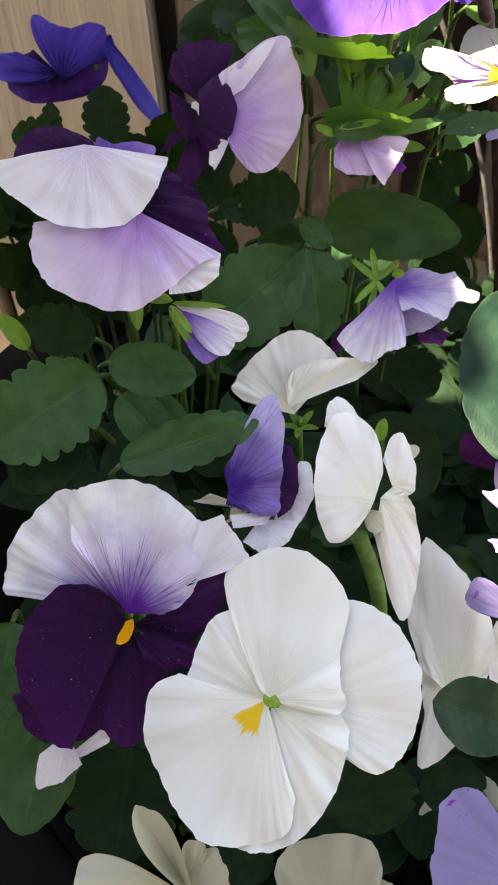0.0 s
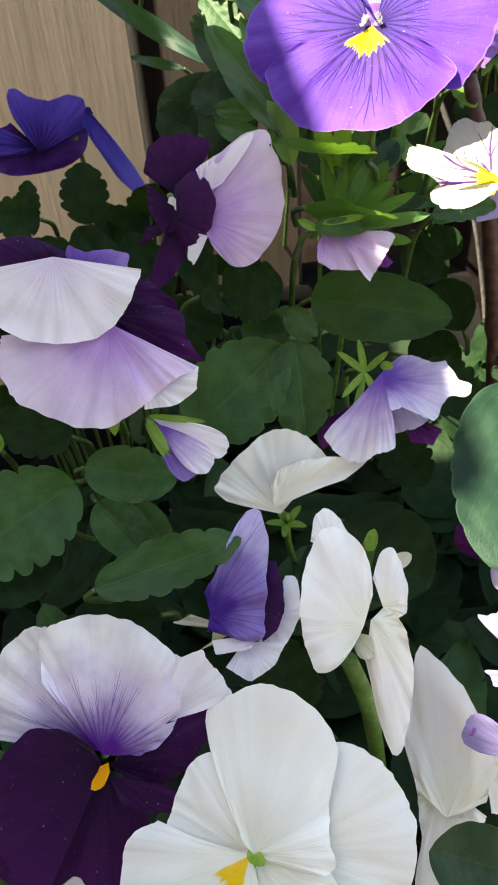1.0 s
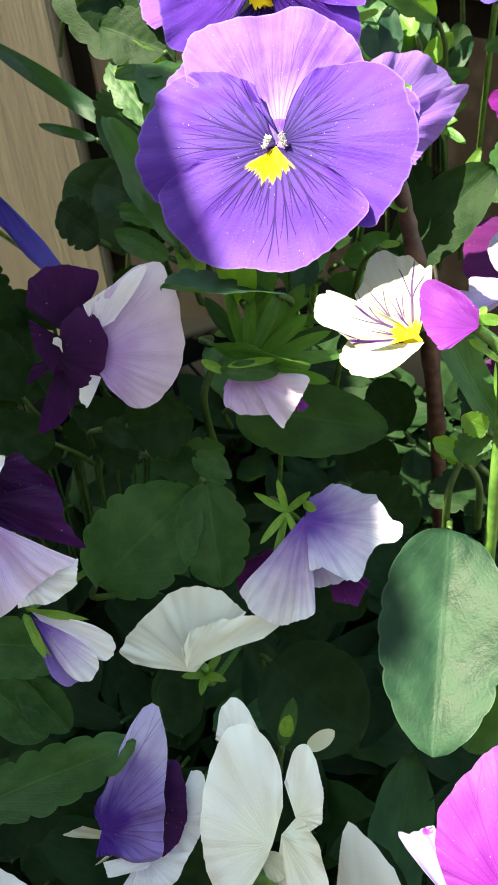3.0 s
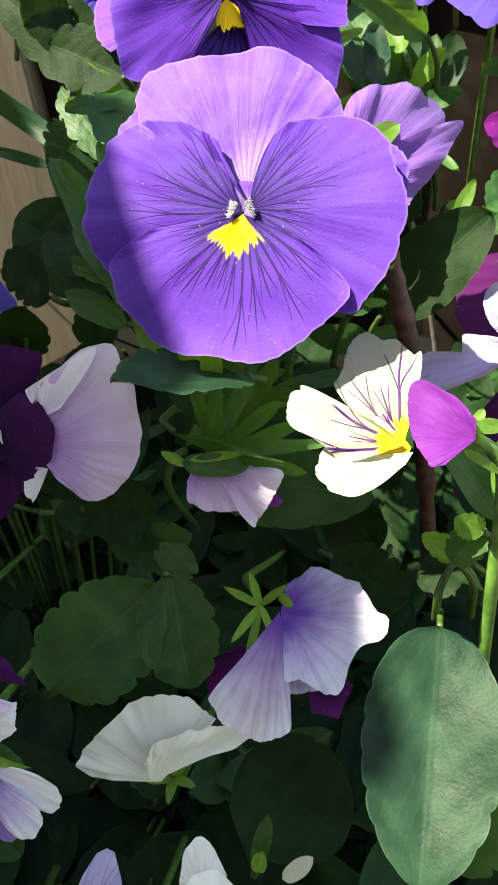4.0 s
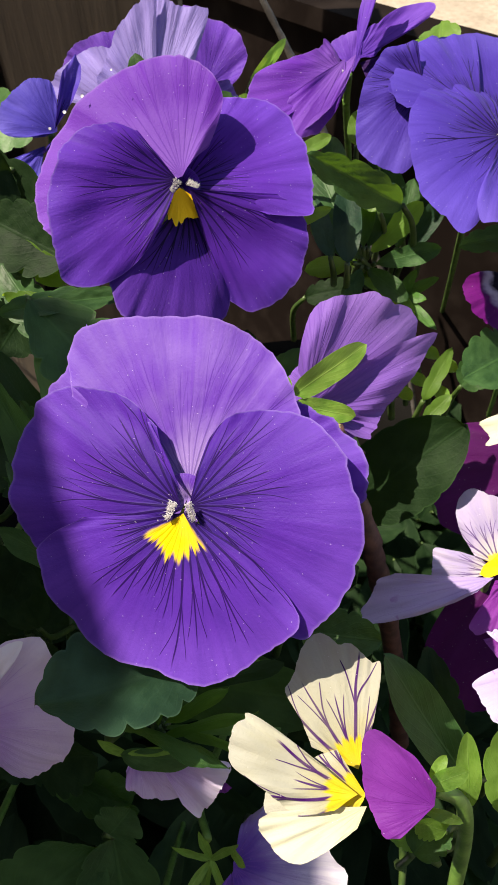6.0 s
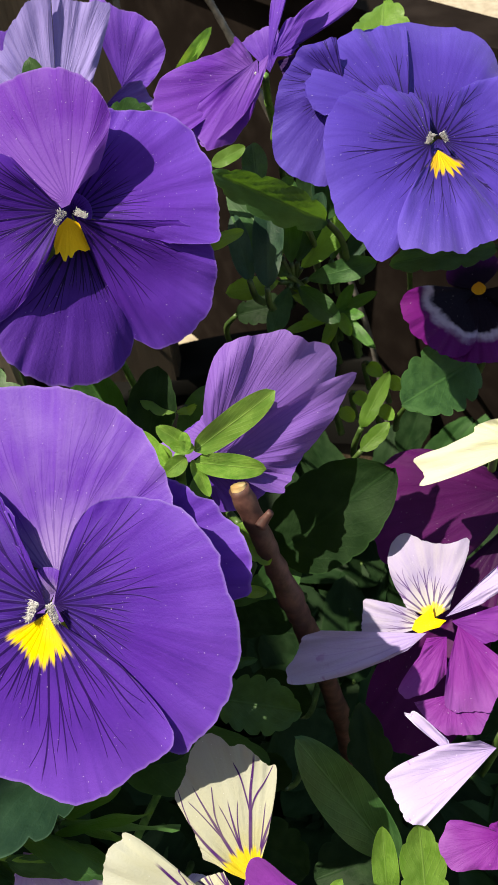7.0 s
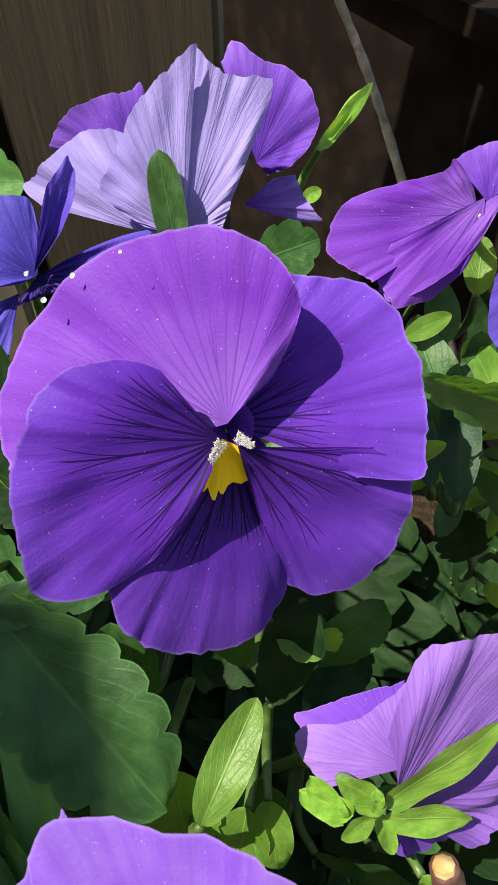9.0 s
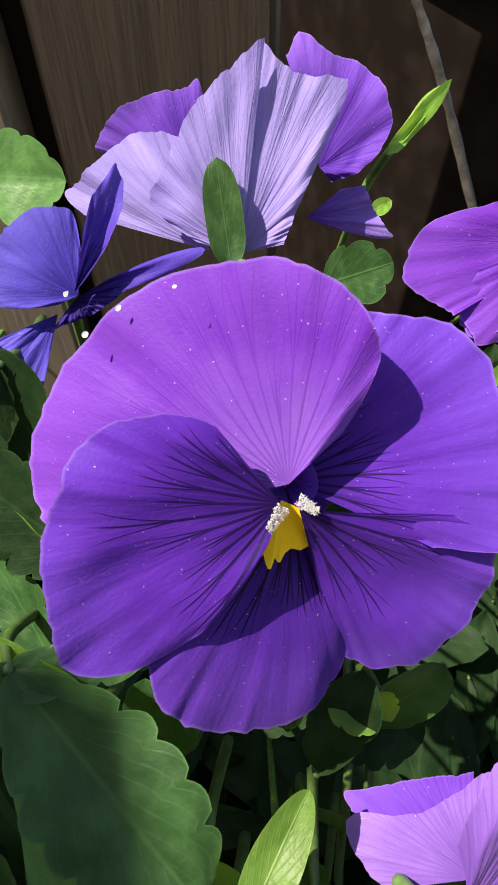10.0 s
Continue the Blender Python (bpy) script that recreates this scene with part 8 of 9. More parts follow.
blade(fl, (0.0332, 0.2276, 0.2328), (0.0390, 0.2325, 0.2456), (-0.07, -0.96, 0.29), 0.0032, LEAF_FRESH, teeth=0, rows=14, cols=4)
tube(fl, ((0.0332, 0.2276, 0.2328), (0.0320, 0.2320, 0.2258), (0.0326, 0.2469, 0.2155)), 0.0007, 0.0010, STEM_SHADED, "petiole", sides=6, steps=5)
blade(fl, (0.0332, 0.2276, 0.2328), (0.0297, 0.2307, 0.2449), (-0.04, -0.96, 0.29), 0.0032, LEAF_FRESH, teeth=0, rows=14, cols=4)
tube(fl, ((0.0332, 0.2276, 0.2328), (0.0346, 0.2323, 0.2255), (0.0356, 0.2474, 0.2151)), 0.0007, 0.0010, STEM_SHADED, "petiole", sides=6, steps=5)

fl = thing("pansy_plant", (0.0500, 0.2700, 0.0120), "pansy plant with toothed leaves by the purple flower", "plant", "pansy plants")
blade(fl, (0.0039, 0.2790, 0.2800), (0.0299, 0.2584, 0.2626), (0.25, -0.42, 0.87), 0.0185, LEAF, teeth=6, depth=0.2, shape=1.15)
tube(fl, ((0.0039, 0.2790, 0.2800), (0.0011, 0.2852, 0.2759), (0.0011, 0.2972, 0.2599)), 0.0007, 0.0010, STEM_SHADED, "petiole", sides=6, steps=5)
blade(fl, (0.0349, 0.2562, 0.2645), (0.0416, 0.2718, 0.2699), (0.05, -0.35, 0.93), 0.0064, LEAF_YOUNG, teeth=0, fold=0.3)
tube(fl, ((0.0349, 0.2562, 0.2645), (0.0334, 0.2567, 0.2572), (0.0334, 0.2687, 0.2412)), 0.0007, 0.0010, STEM_SHADED, "petiole", sides=6, steps=5)
blade(fl, (0.0228, 0.2864, 0.2762), (-0.0020, 0.2759, 0.2790), (0.25, -0.35, 0.90), 0.0066, LEAF, teeth=5)
tube(fl, ((0.0228, 0.2864, 0.2762), (0.0265, 0.2919, 0.2698), (0.0265, 0.3039, 0.2538)), 0.0007, 0.0010, STEM_SHADED, "petiole", sides=6, steps=5)
blade(fl, (0.0443, 0.2867, 0.2579), (0.0519, 0.2833, 0.2556), (0.10, -0.40, 0.91), 0.0057, LEAF_YOUNG, teeth=2)
tube(fl, ((0.0443, 0.2867, 0.2579), (0.0407, 0.2922, 0.2530), (0.0407, 0.3042, 0.2370)), 0.0007, 0.0010, STEM_SHADED, "petiole", sides=6, steps=5)
blade(fl, (0.0528, 0.2906, 0.2493), (0.0541, 0.2856, 0.2516), (0.01, -0.41, 0.91), 0.0047, LEAF_YOUNG, teeth=3)
tube(fl, ((0.0528, 0.2906, 0.2493), (0.0518, 0.2966, 0.2403), (0.0513, 0.3041, 0.2205)), 0.0007, 0.0010, STEM_SHADED, "petiole", sides=6, steps=5)
blade(fl, (0.0864, 0.3164, 0.2792), (0.0628, 0.3096, 0.2954), (-0.31, -0.85, 0.43), 0.0085, LEAF, teeth=4, fold=0.3)
tube(fl, ((0.0864, 0.3164, 0.2792), (0.0906, 0.3213, 0.2709), (0.0943, 0.3321, 0.2539)), 0.0007, 0.0010, STEM_SHADED, "petiole", sides=6, steps=5)
blade(fl, (0.0597, 0.3047, 0.2815), (0.0683, 0.3068, 0.2841), (-0.08, -0.62, 0.78), 0.0032, LEAF_YOUNG, teeth=0)
tube(fl, ((0.0597, 0.3047, 0.2815), (0.0564, 0.3075, 0.2739), (0.0566, 0.3171, 0.2564)), 0.0007, 0.0010, STEM_SHADED, "petiole", sides=6, steps=5)
blade(fl, (0.0619, 0.3226, 0.2904), (0.0692, 0.3259, 0.2926), (-0.09, -0.74, 0.67), 0.0035, LEAF_YOUNG, teeth=0)
tube(fl, ((0.0619, 0.3226, 0.2904), (0.0588, 0.3255, 0.2835), (0.0592, 0.3368, 0.2677)), 0.0007, 0.0010, STEM_SHADED, "petiole", sides=6, steps=5)
blade(fl, (0.0713, 0.3316, 0.2804), (0.0706, 0.3425, 0.2852), (-0.11, -0.75, 0.66), 0.0061, LEAF, teeth=0)
tube(fl, ((0.0713, 0.3316, 0.2804), (0.0722, 0.3324, 0.2730), (0.0741, 0.3433, 0.2572)), 0.0007, 0.0010, STEM_SHADED, "petiole", sides=6, steps=5)
blade(fl, (0.0772, 0.3409, 0.2836), (0.0787, 0.3509, 0.2888), (-0.16, -0.78, 0.61), 0.0056, LEAF_YOUNG, teeth=0)
tube(fl, ((0.0772, 0.3409, 0.2836), (0.0777, 0.3420, 0.2763), (0.0800, 0.3535, 0.2612)), 0.0007, 0.0010, STEM_SHADED, "petiole", sides=6, steps=5)
blade(fl, (0.0384, 0.3371, 0.2927), (0.0483, 0.3406, 0.2949), (0.09, -0.79, 0.60), 0.0094, LEAF, teeth=2)
tube(fl, ((0.0384, 0.3371, 0.2927), (0.0341, 0.3405, 0.2864), (0.0317, 0.3528, 0.2717)), 0.0007, 0.0010, STEM_SHADED, "petiole", sides=6, steps=5)
blade(fl, (0.0408, 0.3007, 0.2260), (0.0305, 0.2903, 0.2184), (0.12, -0.38, 0.92), 0.0154, LEAF_SHADED)
tube(fl, ((0.0408, 0.3007, 0.2260), (0.0427, 0.3055, 0.2205), (0.0415, 0.3123, 0.2015)), 0.0007, 0.0010, STEM_SHADED, "petiole", sides=6, steps=5)
blade(fl, (0.0465, 0.2946, 0.2336), (0.0633, 0.2883, 0.2279), (-0.00, -0.38, 0.93), 0.0169, LEAF_SHADED)
tube(fl, ((0.0465, 0.2946, 0.2336), (0.0429, 0.2982, 0.2275), (0.0418, 0.3047, 0.2082)), 0.0007, 0.0010, STEM_SHADED, "petiole", sides=6, steps=5)
blade(fl, (0.0877, 0.3189, 0.2252), (0.0815, 0.3246, 0.2363), (-0.17, -0.52, 0.84), 0.0121, LEAF_SHADED)
tube(fl, ((0.0877, 0.3189, 0.2252), (0.0906, 0.3203, 0.2152), (0.0938, 0.3281, 0.1961)), 0.0007, 0.0010, STEM_SHADED, "petiole", sides=6, steps=5)
blade(fl, (0.0640, 0.3275, 0.2458), (0.0799, 0.3258, 0.2501), (-0.11, -0.59, 0.80), 0.0076, LEAF_SHADED)
tube(fl, ((0.0640, 0.3275, 0.2458), (0.0607, 0.3314, 0.2382), (0.0613, 0.3410, 0.2203)), 0.0007, 0.0010, STEM_SHADED, "petiole", sides=6, steps=5)
blade(fl, (0.0907, 0.3247, 0.2474), (0.0752, 0.3297, 0.2572), (-0.18, -0.60, 0.78), 0.0032, LEAF_YOUNG, teeth=0, rows=14, cols=4)
tube(fl, ((0.0907, 0.3247, 0.2474), (0.0951, 0.3272, 0.2389), (0.0989, 0.3365, 0.2211)), 0.0007, 0.0010, STEM_SHADED, "petiole", sides=6, steps=5)
blade(fl, (0.0907, 0.3247, 0.2474), (0.0788, 0.3250, 0.2533), (-0.19, -0.59, 0.79), 0.0032, LEAF_YOUNG, teeth=0, rows=14, cols=4)
tube(fl, ((0.0907, 0.3247, 0.2474), (0.0954, 0.3281, 0.2391), (0.0995, 0.3374, 0.2212)), 0.0007, 0.0010, STEM_SHADED, "petiole", sides=6, steps=5)
blade(fl, (0.0907, 0.3247, 0.2474), (0.0812, 0.3202, 0.2494), (-0.20, -0.57, 0.80), 0.0032, LEAF_YOUNG, teeth=0, rows=14, cols=4)
tube(fl, ((0.0907, 0.3247, 0.2474), (0.0954, 0.3298, 0.2401), (0.0995, 0.3393, 0.2223)), 0.0007, 0.0010, STEM_SHADED, "petiole", sides=6, steps=5)
blade(fl, (0.0907, 0.3247, 0.2474), (0.0763, 0.3172, 0.2473), (-0.18, -0.56, 0.81), 0.0032, LEAF_YOUNG, teeth=0, rows=14, cols=4)
tube(fl, ((0.0907, 0.3247, 0.2474), (0.0954, 0.3299, 0.2408), (0.0993, 0.3394, 0.2231)), 0.0007, 0.0010, STEM_SHADED, "petiole", sides=6, steps=5)
blade(fl, (0.0907, 0.3247, 0.2474), (0.0934, 0.3166, 0.2460), (-0.23, -0.55, 0.80), 0.0032, LEAF_YOUNG, teeth=0, rows=14, cols=4)
tube(fl, ((0.0907, 0.3247, 0.2474), (0.0908, 0.3318, 0.2414), (0.0942, 0.3416, 0.2240)), 0.0007, 0.0010, STEM_SHADED, "petiole", sides=6, steps=5)
blade(fl, (0.0907, 0.3247, 0.2474), (0.0971, 0.3206, 0.2489), (-0.24, -0.56, 0.79), 0.0032, LEAF_FRESH, teeth=0, rows=14, cols=4)
tube(fl, ((0.0907, 0.3247, 0.2474), (0.0888, 0.3302, 0.2401), (0.0918, 0.3398, 0.2224)), 0.0007, 0.0010, STEM_SHADED, "petiole", sides=6, steps=5)
blade(fl, (0.0907, 0.3247, 0.2474), (0.0947, 0.3272, 0.2543), (-0.24, -0.59, 0.78), 0.0032, LEAF_FRESH, teeth=0, rows=14, cols=4)
tube(fl, ((0.0907, 0.3247, 0.2474), (0.0902, 0.3270, 0.2376), (0.0934, 0.3360, 0.2195)), 0.0007, 0.0010, STEM_SHADED, "petiole", sides=6, steps=5)
blade(fl, (0.0907, 0.3247, 0.2474), (0.1008, 0.3255, 0.2526), (-0.25, -0.58, 0.78), 0.0032, LEAF_FRESH, teeth=0, rows=14, cols=4)
tube(fl, ((0.0907, 0.3247, 0.2474), (0.0886, 0.3279, 0.2391), (0.0917, 0.3370, 0.2214)), 0.0007, 0.0010, STEM_SHADED, "petiole", sides=6, steps=5)
blade(fl, (0.0907, 0.3247, 0.2474), (0.0861, 0.3136, 0.2440), (-0.21, -0.55, 0.81), 0.0032, LEAF_YOUNG, teeth=0, rows=14, cols=4)
tube(fl, ((0.0907, 0.3247, 0.2474), (0.0934, 0.3316, 0.2418), (0.0972, 0.3413, 0.2244)), 0.0007, 0.0010, STEM_SHADED, "petiole", sides=6, steps=5)
blade(fl, (0.0907, 0.3247, 0.2474), (0.0995, 0.3139, 0.2436), (-0.25, -0.54, 0.80), 0.0032, LEAF_FRESH, teeth=0, rows=14, cols=4)
tube(fl, ((0.0907, 0.3247, 0.2474), (0.0897, 0.3310, 0.2418), (0.0930, 0.3405, 0.2245)), 0.0007, 0.0010, STEM_SHADED, "petiole", sides=6, steps=5)
blade(fl, (0.1000, 0.3245, 0.2290), (0.1026, 0.3177, 0.2299), (-0.26, -0.50, 0.82), 0.0040, LEAF_YOUNG, teeth=0, rows=14, cols=4)
tube(fl, ((0.1000, 0.3245, 0.2290), (0.1001, 0.3313, 0.2218), (0.1039, 0.3403, 0.2037)), 0.0007, 0.0010, STEM_SHADED, "petiole", sides=6, steps=5)
blade(fl, (0.1055, 0.3214, 0.2263), (0.1079, 0.3147, 0.2273), (-0.29, -0.48, 0.83), 0.0040, LEAF_YOUNG, teeth=0, rows=14, cols=4)
tube(fl, ((0.1055, 0.3214, 0.2263), (0.1058, 0.3280, 0.2190), (0.1101, 0.3367, 0.2008)), 0.0007, 0.0010, STEM_SHADED, "petiole", sides=6, steps=5)
blade(fl, (0.0959, 0.3180, 0.2241), (0.0987, 0.3114, 0.2252), (-0.24, -0.47, 0.85), 0.0040, LEAF_YOUNG, teeth=0, rows=14, cols=4)
tube(fl, ((0.0959, 0.3180, 0.2241), (0.0958, 0.3245, 0.2166), (0.0992, 0.3329, 0.1981)), 0.0007, 0.0010, STEM_SHADED, "petiole", sides=6, steps=5)
blade(fl, (0.1027, 0.3149, 0.2214), (0.1053, 0.3084, 0.2225), (-0.27, -0.44, 0.85), 0.0040, LEAF_YOUNG, teeth=0, rows=14, cols=4)
tube(fl, ((0.1027, 0.3149, 0.2214), (0.1029, 0.3213, 0.2138), (0.1069, 0.3293, 0.1952)), 0.0007, 0.0010, STEM_SHADED, "petiole", sides=6, steps=5)
blade(fl, (0.0918, 0.3147, 0.2217), (0.0947, 0.3082, 0.2228), (-0.22, -0.45, 0.87), 0.0040, LEAF_YOUNG, teeth=0, rows=14, cols=4)
tube(fl, ((0.0918, 0.3147, 0.2217), (0.0915, 0.3210, 0.2141), (0.0945, 0.3291, 0.1953)), 0.0007, 0.0010, STEM_SHADED, "petiole", sides=6, steps=5)
blade(fl, (-0.0381, 0.3814, 0.2766), (-0.0161, 0.3787, 0.2787), (0.39, -0.75, 0.53), 0.0178, LEAF_PALE, teeth=3)
tube(fl, ((-0.0381, 0.3814, 0.2766), (-0.0444, 0.3864, 0.2713), (-0.0518, 0.3984, 0.2579)), 0.0007, 0.0010, STEM_SHADED, "petiole", sides=6, steps=5)
blade(fl, (0.1070, 0.3881, 0.2784), (0.1116, 0.4190, 0.2896), (-0.27, -0.85, 0.45), 0.0169, LEAF_YOUNG)
tube(fl, ((0.1070, 0.3881, 0.2784), (0.1081, 0.3895, 0.2725), (0.1123, 0.4020, 0.2600)), 0.0007, 0.0010, STEM_SHADED, "petiole", sides=6, steps=5)
blade(fl, (0.0987, 0.3947, 0.2776), (0.1043, 0.4097, 0.2827), (-0.23, -0.85, 0.47), 0.0086, LEAF_GREY)
tube(fl, ((0.0987, 0.3947, 0.2776), (0.0988, 0.3962, 0.2717), (0.1021, 0.4089, 0.2590)), 0.0007, 0.0010, STEM_SHADED, "petiole", sides=6, steps=5)
blade(fl, (0.1087, 0.3101, 0.2262), (0.1174, 0.3106, 0.2396), (-0.21, -0.69, 0.69), 0.0104, LEAF)
tube(fl, ((0.1087, 0.3101, 0.2262), (0.1078, 0.3141, 0.2169), (0.1105, 0.3251, 0.2002)), 0.0007, 0.0010, STEM_SHADED, "petiole", sides=6, steps=5)
blade(fl, (0.0944, 0.2955, 0.2341), (0.1012, 0.3023, 0.2465), (-0.14, -0.69, 0.71), 0.0042, LEAF_YOUNG, teeth=2, rows=14, cols=6)
tube(fl, ((0.0944, 0.2955, 0.2341), (0.0935, 0.2979, 0.2249), (0.0953, 0.3084, 0.2079)), 0.0007, 0.0010, STEM_SHADED, "petiole", sides=6, steps=5)
blade(fl, (0.0938, 0.2893, 0.2327), (0.1007, 0.2931, 0.2383), (-0.14, -0.65, 0.74), 0.0042, LEAF_YOUNG, teeth=2, rows=14, cols=6)
tube(fl, ((0.0938, 0.2893, 0.2327), (0.0917, 0.2917, 0.2241), (0.0932, 0.3017, 0.2068)), 0.0007, 0.0010, STEM_SHADED, "petiole", sides=6, steps=5)
blade(fl, (-0.0074, 0.3188, 0.2898), (-0.0176, 0.3095, 0.2887), (0.34, -0.88, 0.34), 0.0202, LEAF_SHADED)
tube(fl, ((-0.0074, 0.3188, 0.2898), (-0.0064, 0.3268, 0.2863), (-0.0110, 0.3416, 0.2762)), 0.0007, 0.0010, STEM_SHADED, "petiole", sides=6, steps=5)
blade(fl, (0.0087, 0.2948, 0.2797), (-0.0111, 0.3058, 0.2847), (0.30, -0.87, 0.40), 0.0157, LEAF_SHADED)
tube(fl, ((0.0087, 0.2948, 0.2797), (0.0103, 0.2981, 0.2746), (0.0066, 0.3115, 0.2631)), 0.0007, 0.0010, STEM_SHADED, "petiole", sides=6, steps=5)
blade(fl, (0.0136, 0.2776, 0.2768), (-0.0038, 0.2843, 0.2776), (0.29, -0.83, 0.47), 0.0049, LEAF_YOUNG, teeth=2)
tube(fl, ((0.0136, 0.2776, 0.2768), (0.0157, 0.2811, 0.2720), (0.0121, 0.2941, 0.2596)), 0.0007, 0.0010, STEM_SHADED, "petiole", sides=6, steps=5)
blade(fl, (-0.0038, 0.2951, 0.2671), (-0.0090, 0.2827, 0.2628), (0.33, -0.80, 0.49), 0.0148, LEAF_SHADED)
tube(fl, ((-0.0038, 0.2951, 0.2671), (-0.0043, 0.3034, 0.2636), (-0.0091, 0.3173, 0.2513)), 0.0007, 0.0010, STEM_SHADED, "petiole", sides=6, steps=5)
blade(fl, (0.0071, 0.2528, 0.2540), (-0.0092, 0.2615, 0.2566), (0.34, -0.71, 0.62), 0.0159, LEAF_SHADED)
tube(fl, ((0.0071, 0.2528, 0.2540), (0.0086, 0.2552, 0.2479), (0.0042, 0.2661, 0.2330)), 0.0007, 0.0010, STEM_SHADED, "petiole", sides=6, steps=5)
blade(fl, (0.0727, 0.3050, 0.2707), (0.0739, 0.3272, 0.2804), (-0.11, -0.90, 0.41), 0.0070, LEAF_GREY, teeth=0)
tube(fl, ((0.0727, 0.3050, 0.2707), (0.0731, 0.3068, 0.2647), (0.0748, 0.3203, 0.2528)), 0.0007, 0.0010, STEM_SHADED, "petiole", sides=6, steps=5)
blade(fl, (0.0688, 0.3078, 0.2708), (0.0653, 0.3238, 0.2779), (-0.08, -0.90, 0.42), 0.0051, LEAF_GREY, teeth=0)
tube(fl, ((0.0688, 0.3078, 0.2708), (0.0700, 0.3096, 0.2649), (0.0715, 0.3232, 0.2529)), 0.0007, 0.0010, STEM_SHADED, "petiole", sides=6, steps=5)
blade(fl, (0.0726, 0.3165, 0.2737), (0.0661, 0.3338, 0.2826), (0.02, -0.86, 0.51), 0.0091, LEAF, teeth=0)
tube(fl, ((0.0726, 0.3165, 0.2737), (0.0738, 0.3182, 0.2671), (0.0738, 0.3311, 0.2536)), 0.0007, 0.0010, STEM_SHADED, "petiole", sides=6, steps=5)
blade(fl, (0.0821, 0.3247, 0.2738), (0.0760, 0.3345, 0.2788), (-0.04, -0.86, 0.50), 0.0067, LEAF_YOUNG, teeth=0)
tube(fl, ((0.0821, 0.3247, 0.2738), (0.0843, 0.3267, 0.2674), (0.0854, 0.3397, 0.2541)), 0.0007, 0.0010, STEM_SHADED, "petiole", sides=6, steps=5)
blade(fl, (0.1247, 0.3116, 0.2402), (0.1036, 0.2961, 0.2409), (-0.23, -0.69, 0.68), 0.0169, LEAF)
tube(fl, ((0.1247, 0.3116, 0.2402), (0.1293, 0.3182, 0.2342), (0.1339, 0.3299, 0.2185)), 0.0007, 0.0010, STEM_SHADED, "petiole", sides=6, steps=5)
blade(fl, (0.1236, 0.3116, 0.2736), (0.0998, 0.3090, 0.2725), (-0.27, -0.56, 0.78), 0.0075, LEAF)
tube(fl, ((0.1236, 0.3116, 0.2736), (0.1290, 0.3168, 0.2687), (0.1340, 0.3297, 0.2551)), 0.0007, 0.0010, STEM_SHADED, "petiole", sides=6, steps=5)

fl = thing("pansy_plant", (0.1200, 0.3200, 0.0120), "leafy pansy plant, a sunlit rosette of narrow leaves", "plant", "pansy plants")
blade(fl, (0.0764, 0.3211, 0.2672), (0.0690, 0.3286, 0.2799), (-0.04, -0.87, 0.49), 0.0061, LEAF_YOUNG, teeth=2, depth=0.08, rows=22, cols=6, shape=1.25)
tube(fl, ((0.0764, 0.3211, 0.2672), (0.0785, 0.3245, 0.2593), (0.0797, 0.3379, 0.2458)), 0.0007, 0.0010, STEM_SHADED, "petiole", sides=6, steps=5)
blade(fl, (0.0787, 0.3227, 0.2645), (0.0782, 0.3346, 0.2809), (-0.07, -0.87, 0.48), 0.0071, LEAF, teeth=2, depth=0.08, rows=22, cols=6, shape=1.25)
tube(fl, ((0.0787, 0.3227, 0.2645), (0.0793, 0.3256, 0.2565), (0.0805, 0.3389, 0.2430)), 0.0007, 0.0010, STEM_SHADED, "petiole", sides=6, steps=5)
blade(fl, (0.0803, 0.3245, 0.2633), (0.0868, 0.3335, 0.2767), (-0.10, -0.87, 0.49), 0.0057, LEAF_GREY, teeth=2, depth=0.08, rows=22, cols=6, shape=1.25)
tube(fl, ((0.0803, 0.3245, 0.2633), (0.0794, 0.3276, 0.2554), (0.0806, 0.3409, 0.2419)), 0.0007, 0.0010, STEM_SHADED, "petiole", sides=6, steps=5)
blade(fl, (0.0812, 0.3252, 0.2612), (0.0947, 0.3317, 0.2720), (-0.12, -0.85, 0.50), 0.0064, LEAF_YOUNG, teeth=2, depth=0.08, rows=22, cols=6, shape=1.25)
tube(fl, ((0.0812, 0.3252, 0.2612), (0.0790, 0.3289, 0.2540), (0.0801, 0.3422, 0.2404)), 0.0007, 0.0010, STEM_SHADED, "petiole", sides=6, steps=5)
blade(fl, (0.0779, 0.3206, 0.2625), (0.0646, 0.3232, 0.2711), (-0.04, -0.85, 0.52), 0.0057, LEAF, teeth=2, depth=0.08, rows=22, cols=6, shape=1.25)
tube(fl, ((0.0779, 0.3206, 0.2625), (0.0815, 0.3251, 0.2555), (0.0830, 0.3385, 0.2417)), 0.0007, 0.0010, STEM_SHADED, "petiole", sides=6, steps=5)
blade(fl, (0.0828, 0.3248, 0.2580), (0.0998, 0.3246, 0.2624), (-0.14, -0.83, 0.54), 0.0058, LEAF, teeth=2, depth=0.08, rows=22, cols=6, shape=1.25)
tube(fl, ((0.0828, 0.3248, 0.2580), (0.0797, 0.3298, 0.2519), (0.0808, 0.3432, 0.2383)), 0.0007, 0.0010, STEM_SHADED, "petiole", sides=6, steps=5)
blade(fl, (0.0756, 0.3178, 0.2628), (0.0629, 0.3128, 0.2642), (-0.03, -0.83, 0.55), 0.0053, LEAF_YOUNG, teeth=2, depth=0.08, rows=22, cols=6, shape=1.25)
tube(fl, ((0.0756, 0.3178, 0.2628), (0.0795, 0.3243, 0.2573), (0.0810, 0.3380, 0.2436)), 0.0007, 0.0010, STEM_SHADED, "petiole", sides=6, steps=5)
